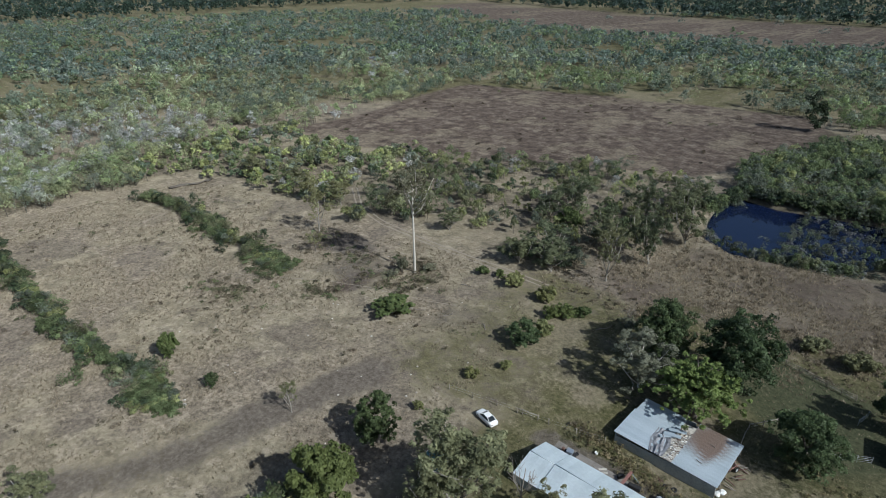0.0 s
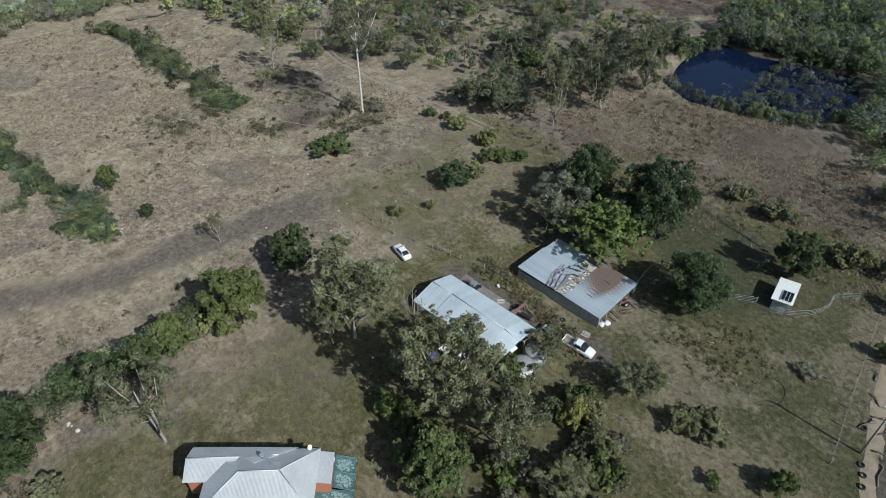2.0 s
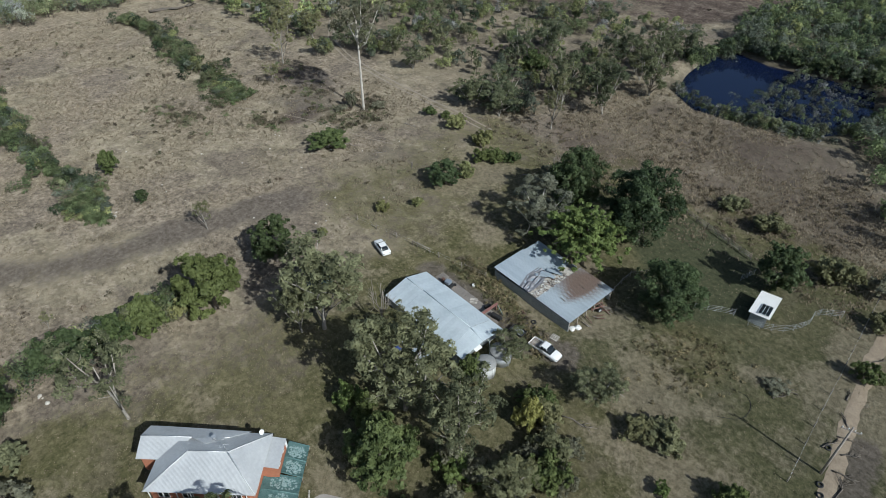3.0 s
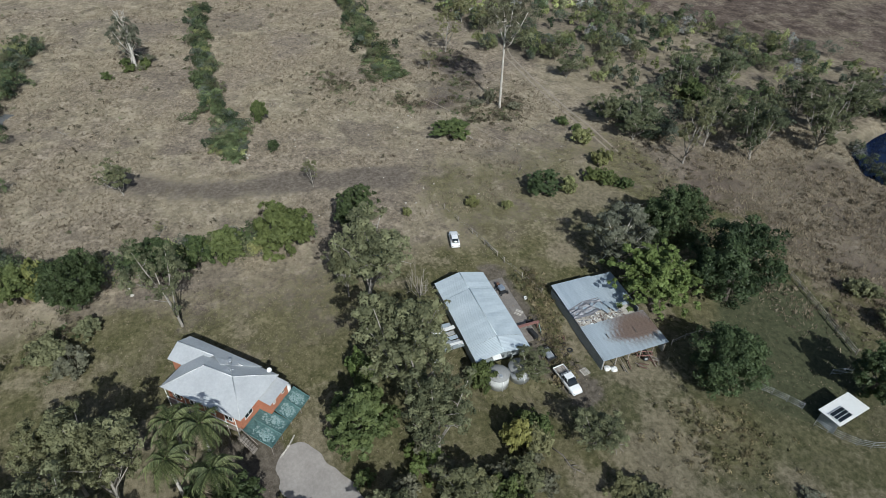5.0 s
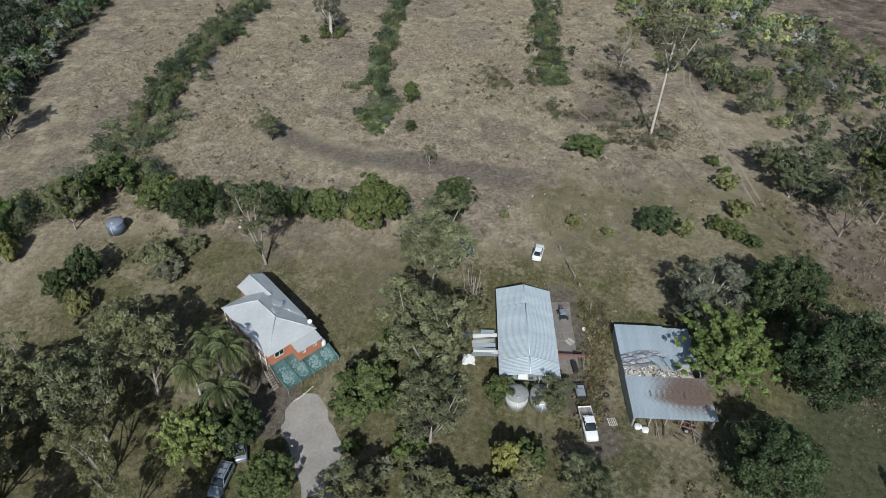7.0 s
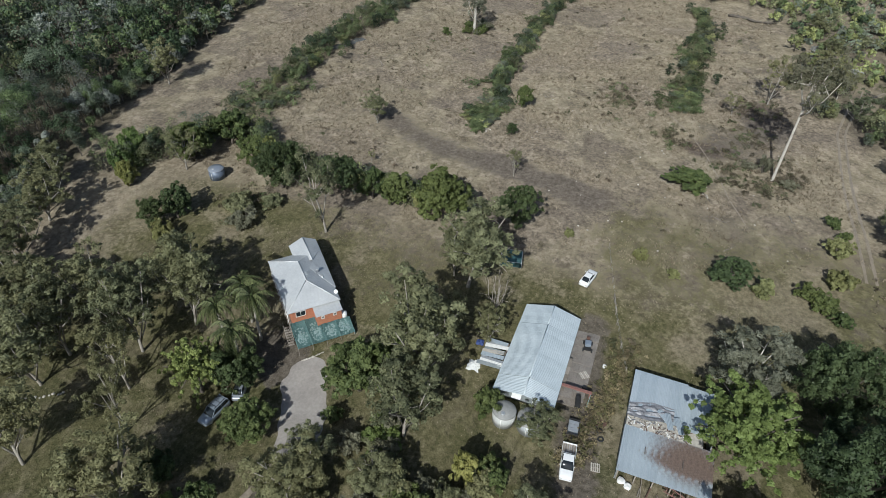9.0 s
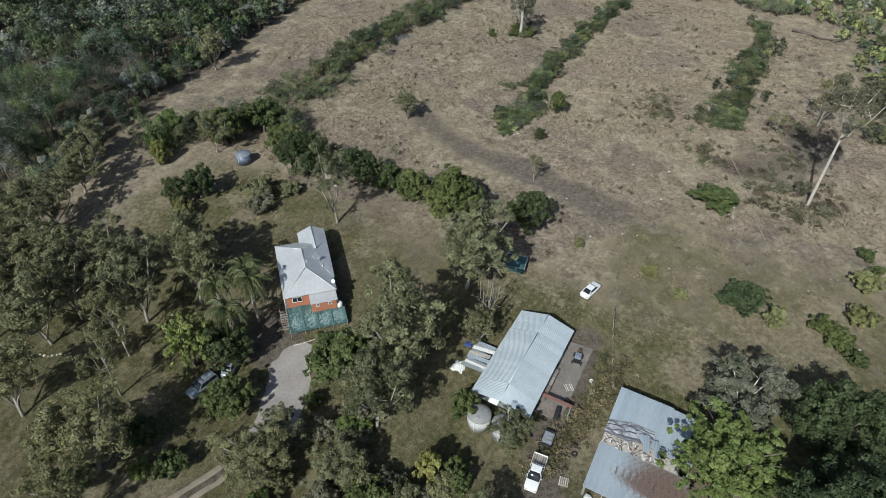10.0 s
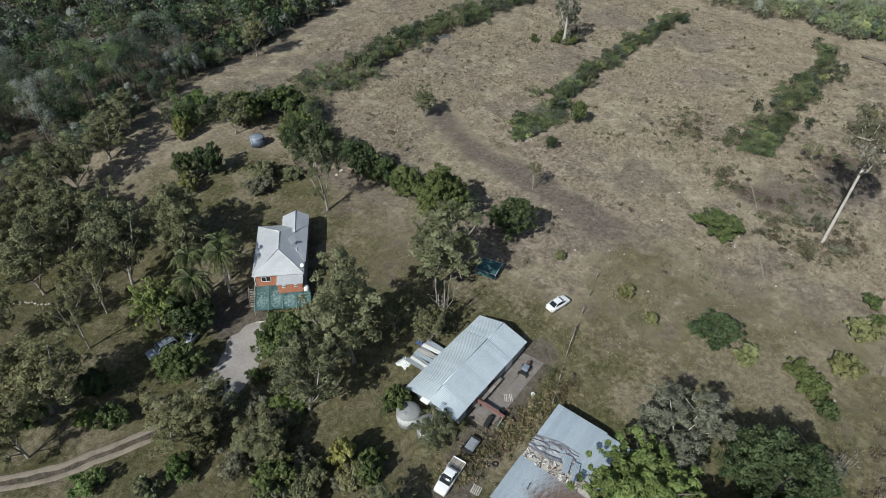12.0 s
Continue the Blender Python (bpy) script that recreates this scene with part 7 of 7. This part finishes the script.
for a, b in (((-1.6, -1.8), (1.6, -1.8)), ((1.6, -1.8), (1.6, 1.8)), ((1.6, 1.8), (-1.6, 1.8)), ((-1.6, 1.8), (-1.6, -1.8))):
    part("roof_net", slab(bmesh.new(), [(*a, 1.17), (*b, 1.17), (0, 0, 1.6)], 0.03), TEAL_DARK, cage)


# ---- fences, pole, stones, logs ----
def post_fence(line, step, height, rails, label, mat=TIMBER, wires=2, r=0.08, name="fence"):
    f = thing(name, 0, 0, 0, 0, label, "fence")
    seg = np.array(line, float)
    cum = np.concatenate([[0], np.cumsum(np.hypot(*np.diff(seg, axis=0).T))])
    n = max(1, round(cum[-1] / step))
    pts = [(float(np.interp(cum[-1] * i / n, cum, seg[:, 0])), float(np.interp(cum[-1] * i / n, cum, seg[:, 1]))) for i in range(n + 1)]
    for i, (x, y) in enumerate(pts):
        z = gz(x, y)
        part("post", tube(bmesh.new(), [(x, y, z - 0.3), (x + 0.03 * math.sin(i * 2.3), y, z + height)], [r, r * 0.85], 6), mat, f)
    for (ax, ay), (bx, by) in zip(pts, pts[1:]):
        for k in range(rails):
            h = height * (k + 1) / (rails + 0.35)
            part("rail", rod((ax, ay, gz(ax, ay) + h), (bx, by, gz(bx, by) + h), r * 0.6, 5), mat, f)
    for k in range(wires):
        h = height * (k + 1) / (wires + 0.3)
        part("wire", tube(bmesh.new(), [(x, y, gz(x, y) + h) for x, y in pts], [0.007] * len(pts), 4), GALV, f)
    return f


post_fence([(-58, 65.2), (-49, 67.3), (-39, 69.8), (-31.5, 72.2)], 4.6, 1.2, 0, "old timber post and wire fence in grass")
post_fence([(-45.5, 68.1), (-42.0, 69.0)], 3.4, 1.2, 1, "grey timber rail fence panel by the shed")
post_fence([(-21.5, 114.6), (-12.2, 112.9), (-4.6, 111.2)], 2.4, 1.3, 3, "weathered grey timber rail fence along the yard")
post_fence([(-15.5, 86.0), (-16.2, 91.0), (-13.0, 96.0)], 2.6, 1.3, 1, "sagging wire fence between dark trees")
post_fence([(-4.6, 92.3), (-1.8, 94.4), (0.4, 95.8)], 1.8, 1.4, 4, "galvanised pipe rail gate beside the hut", GALV, 0, 0.03, "yard_fence")
post_fence([(2.9, 95.4), (5.0, 96.4), (7.8, 98.7), (9.3, 102.4), (8.8, 105.5), (12.0, 108.4)], 1.7, 1.5, 4, "curved galvanised pipe cattle yard beside the hut", GALV, 0, 0.028, "yard_fence")
post_fence([(-3.0, 104.5), (-2.2, 107.8)], 1.7, 1.4, 4, "short galvanised pipe yard gate", GALV, 0, 0.028, "yard_fence")
post_fence([(19.0, 74.0), (17.6, 86.0), (16.2, 100.0), (14.5, 116.0)], 3.6, 1.2, 0, "timber post fence along the dirt track")

pole = thing("power_pole", 21.3, 78.3, gz(21.3, 78.3), 20, "grey timber power pole with a crossarm", "power pole")
part("shaft", tube(bmesh.new(), [(0, 0, -0.5), (0, 0, 4), (0, 0, 9.6)], [0.17, 0.15, 0.11], 9), TIMBER, pole)
part("crossarm", boxed(-1.1, 1.1, -0.06, 0.06, 8.9, 9.05), TIMBER, pole)
for x in (-0.95, -0.35, 0.35, 0.95):
    part("insulator", tube(bmesh.new(), [(x, 0, 9.05), (x, 0, 9.2), (x, 0, 9.3)], [0.05, 0.08, 0.04], 8), WHITE, pole)


def stone(rng, x, y, s, label, group):
    bm = bmesh.new()
    bmesh.ops.create_icosphere(bm, subdivisions=1, radius=s)
    k = Vector(rng.uniform(-9, 9, 3))
    for v in bm.verts:
        v.co *= 1 + 0.4 * noise.noise(v.co / s + k)
        v.co.z *= 0.65
    ob = part("stone", bm, STONE, None)
    ob.matrix_basis = pose(x, y, gz(x, y) + s * 0.15, 0, 0, rng.uniform(0, 360))
    return tagged(ob, label, "stone", group)


rng = np.random.default_rng(81)
for cx, cy, n, sp, s in ((-89.2, 31.8, 10, 0.9, 0.32), (-53.4, 9.8, 6, 0.8, 0.3), (-82.0, 80.2, 5, 0.7, 0.3), (-56.0, 101.5, 4, 1.0, 0.28)):
    for _ in range(n):
        stone(rng, cx + rng.normal(0, sp), cy + rng.normal(0, sp * 0.6), s * rng.uniform(0.5, 1.2), "pale grey stone in a small heap", "stone heaps")
for _ in range(46):
    stone(rng, rng.uniform(-112, -60), rng.uniform(40, 98), rng.uniform(0.1, 0.24), "pale loose stone in dry grass", "loose stones")
for i in range(16):
    stone(rng, 4.2 - 0.25 * i + rng.normal(0, 0.15), -5.4 + 0.38 * i + rng.normal(0, 0.2), rng.uniform(0.15, 0.27), "pale edging stone along a garden bed", "edging stones")
for i in range(18):
    a = i / 17
    stone(rng, -17.0 - 2.4 * a + 0.2 * math.sin(a * 3), 27.6 + 2.2 * a, rng.uniform(0.12, 0.2), "small dull edging stone before the awning", "awning stones")


def fallen_log(x, y, length, rz, r=0.11, mat=TIMBER):
    rng = np.random.default_rng(int(abs(x * 31 + y * 7)))
    w = length * 0.05
    bm = tube(bmesh.new(), [(-length / 2, 0, 0), (-length * 0.2, w, 0.04), (length * 0.15, -w, 0.08), (length / 2, w * 1.4, 0.02)], [r, r * 0.8, r * 0.55, r * 0.25], 7)
    for i in range(6):
        u, sg = rng.uniform(-0.15, 0.45) * length, (-1) ** i
        ln = rng.uniform(0.12, 0.28) * length
        tube(bm, [(u, 0, 0.05), (u + ln * 0.5, sg * ln * 0.35, 0.12 + 0.2 * rng.random()), (u + ln, sg * ln * rng.uniform(0.4, 0.9), 0.1 + 0.3 * rng.random())], [r * 0.4, r * 0.26, r * 0.1], 4)
    ob = part("fallen_log", bm, mat, None)
    ob.matrix_basis = pose(x, y, gz(x, y) + r * 0.7, 0, 0, rz)
    tagged(ob, "fallen grey branch with broken twigs in grass", "log", "fallen branches")


for a in ((-81.4, 80.6, 4.2, 30), (-74.6, 83.0, 3.0, 70), (-90.5, 84.0, 4.0, 120), (-80.0, 96.0, 3.0, 15), (-47.5, 100.5, 3.5, 60), (-66.0, 85.0, 2.4, 140), (-3.4, 61.5, 5.0, 20), (-9.5, 91.8, 4.4, 75), (-112.0, -5.0, 3.5, 40)):
    fallen_log(*a)
for a in ((20.4, 83.5, 3.0, 70), (22.9, 83.5, 2.5, 40), (23.9, 77.2, 5.0, 100), (21.4, 85.5, 1.8, 20), (19.4, 103.0, 2.4, 60), (19.9, 98.0, 3.0, 80), (18.9, 93.0, 2.0, 100), (23.6, 80.0, 3.0, 15), (20.2, 88.5, 2.2, 130),
          (12.4, 87.6, 3.4, 10), (11.0, 86.2, 2.8, 160), (12.6, 85.8, 2.4, 60)):
    fallen_log(*a, 0.13, BARK_DARK)
fallen_log(-193.0, 88.0, 14.0, 78, 0.6, BARK_DARK)
creek = [(-126, -17.5), (-121, -20.0), (-116, -22.5)]
v, f = strip(creek, 1.3, 0.1, 5)
tagged(new("puddle", mesh_from("puddle", v, f, [MUDWATER], smooth_faces=True)), "narrow grey pool among hedge bushes", "water", kind="structure")

drum = thing("white_drum", -25.4, 30.2, gz(-25.4, 30.2), 0, "white round drum on a stand beside the house", "drum")
part("shell", tube(bmesh.new(), [(0, 0, 1.0), (0, 0, 1.1), (0, 0, 2.2), (0, 0, 2.35)], [0.4, 0.5, 0.5, 0.2], 16), WHITE, drum)
for x, y in ((-0.35, -0.35), (0.35, -0.35), (0.35, 0.35), (-0.35, 0.35)):
    part("leg", rod((x, y, -0.2), (x, y, 1.02), 0.05), TIMBER, drum)
# Black tube added in place of a dark curving shadow line.
shadow_line_pts = [(7.6, 82.0), (9.6, 82.6), (11.0, 80.9), (10.9, 78.0), (8.4, 76.2)]
for _ in range(3):                            # round its bends
    shadow_line_pts = [shadow_line_pts[0]] + [(p[0] * k + q[0] * (1 - k), p[1] * k + q[1] * (1 - k)) for p, q in zip(shadow_line_pts, shadow_line_pts[1:]) for k in (0.75, 0.25)] + [shadow_line_pts[-1]]
hose = tube(bmesh.new(), [(x, y, gz(x, y) + 0.04) for x, y in shadow_line_pts], [0.035] * len(shadow_line_pts), 6)
tagged(part("hose", hose, BLACK, None), "black tube added along a shadow line on grass", "hose")
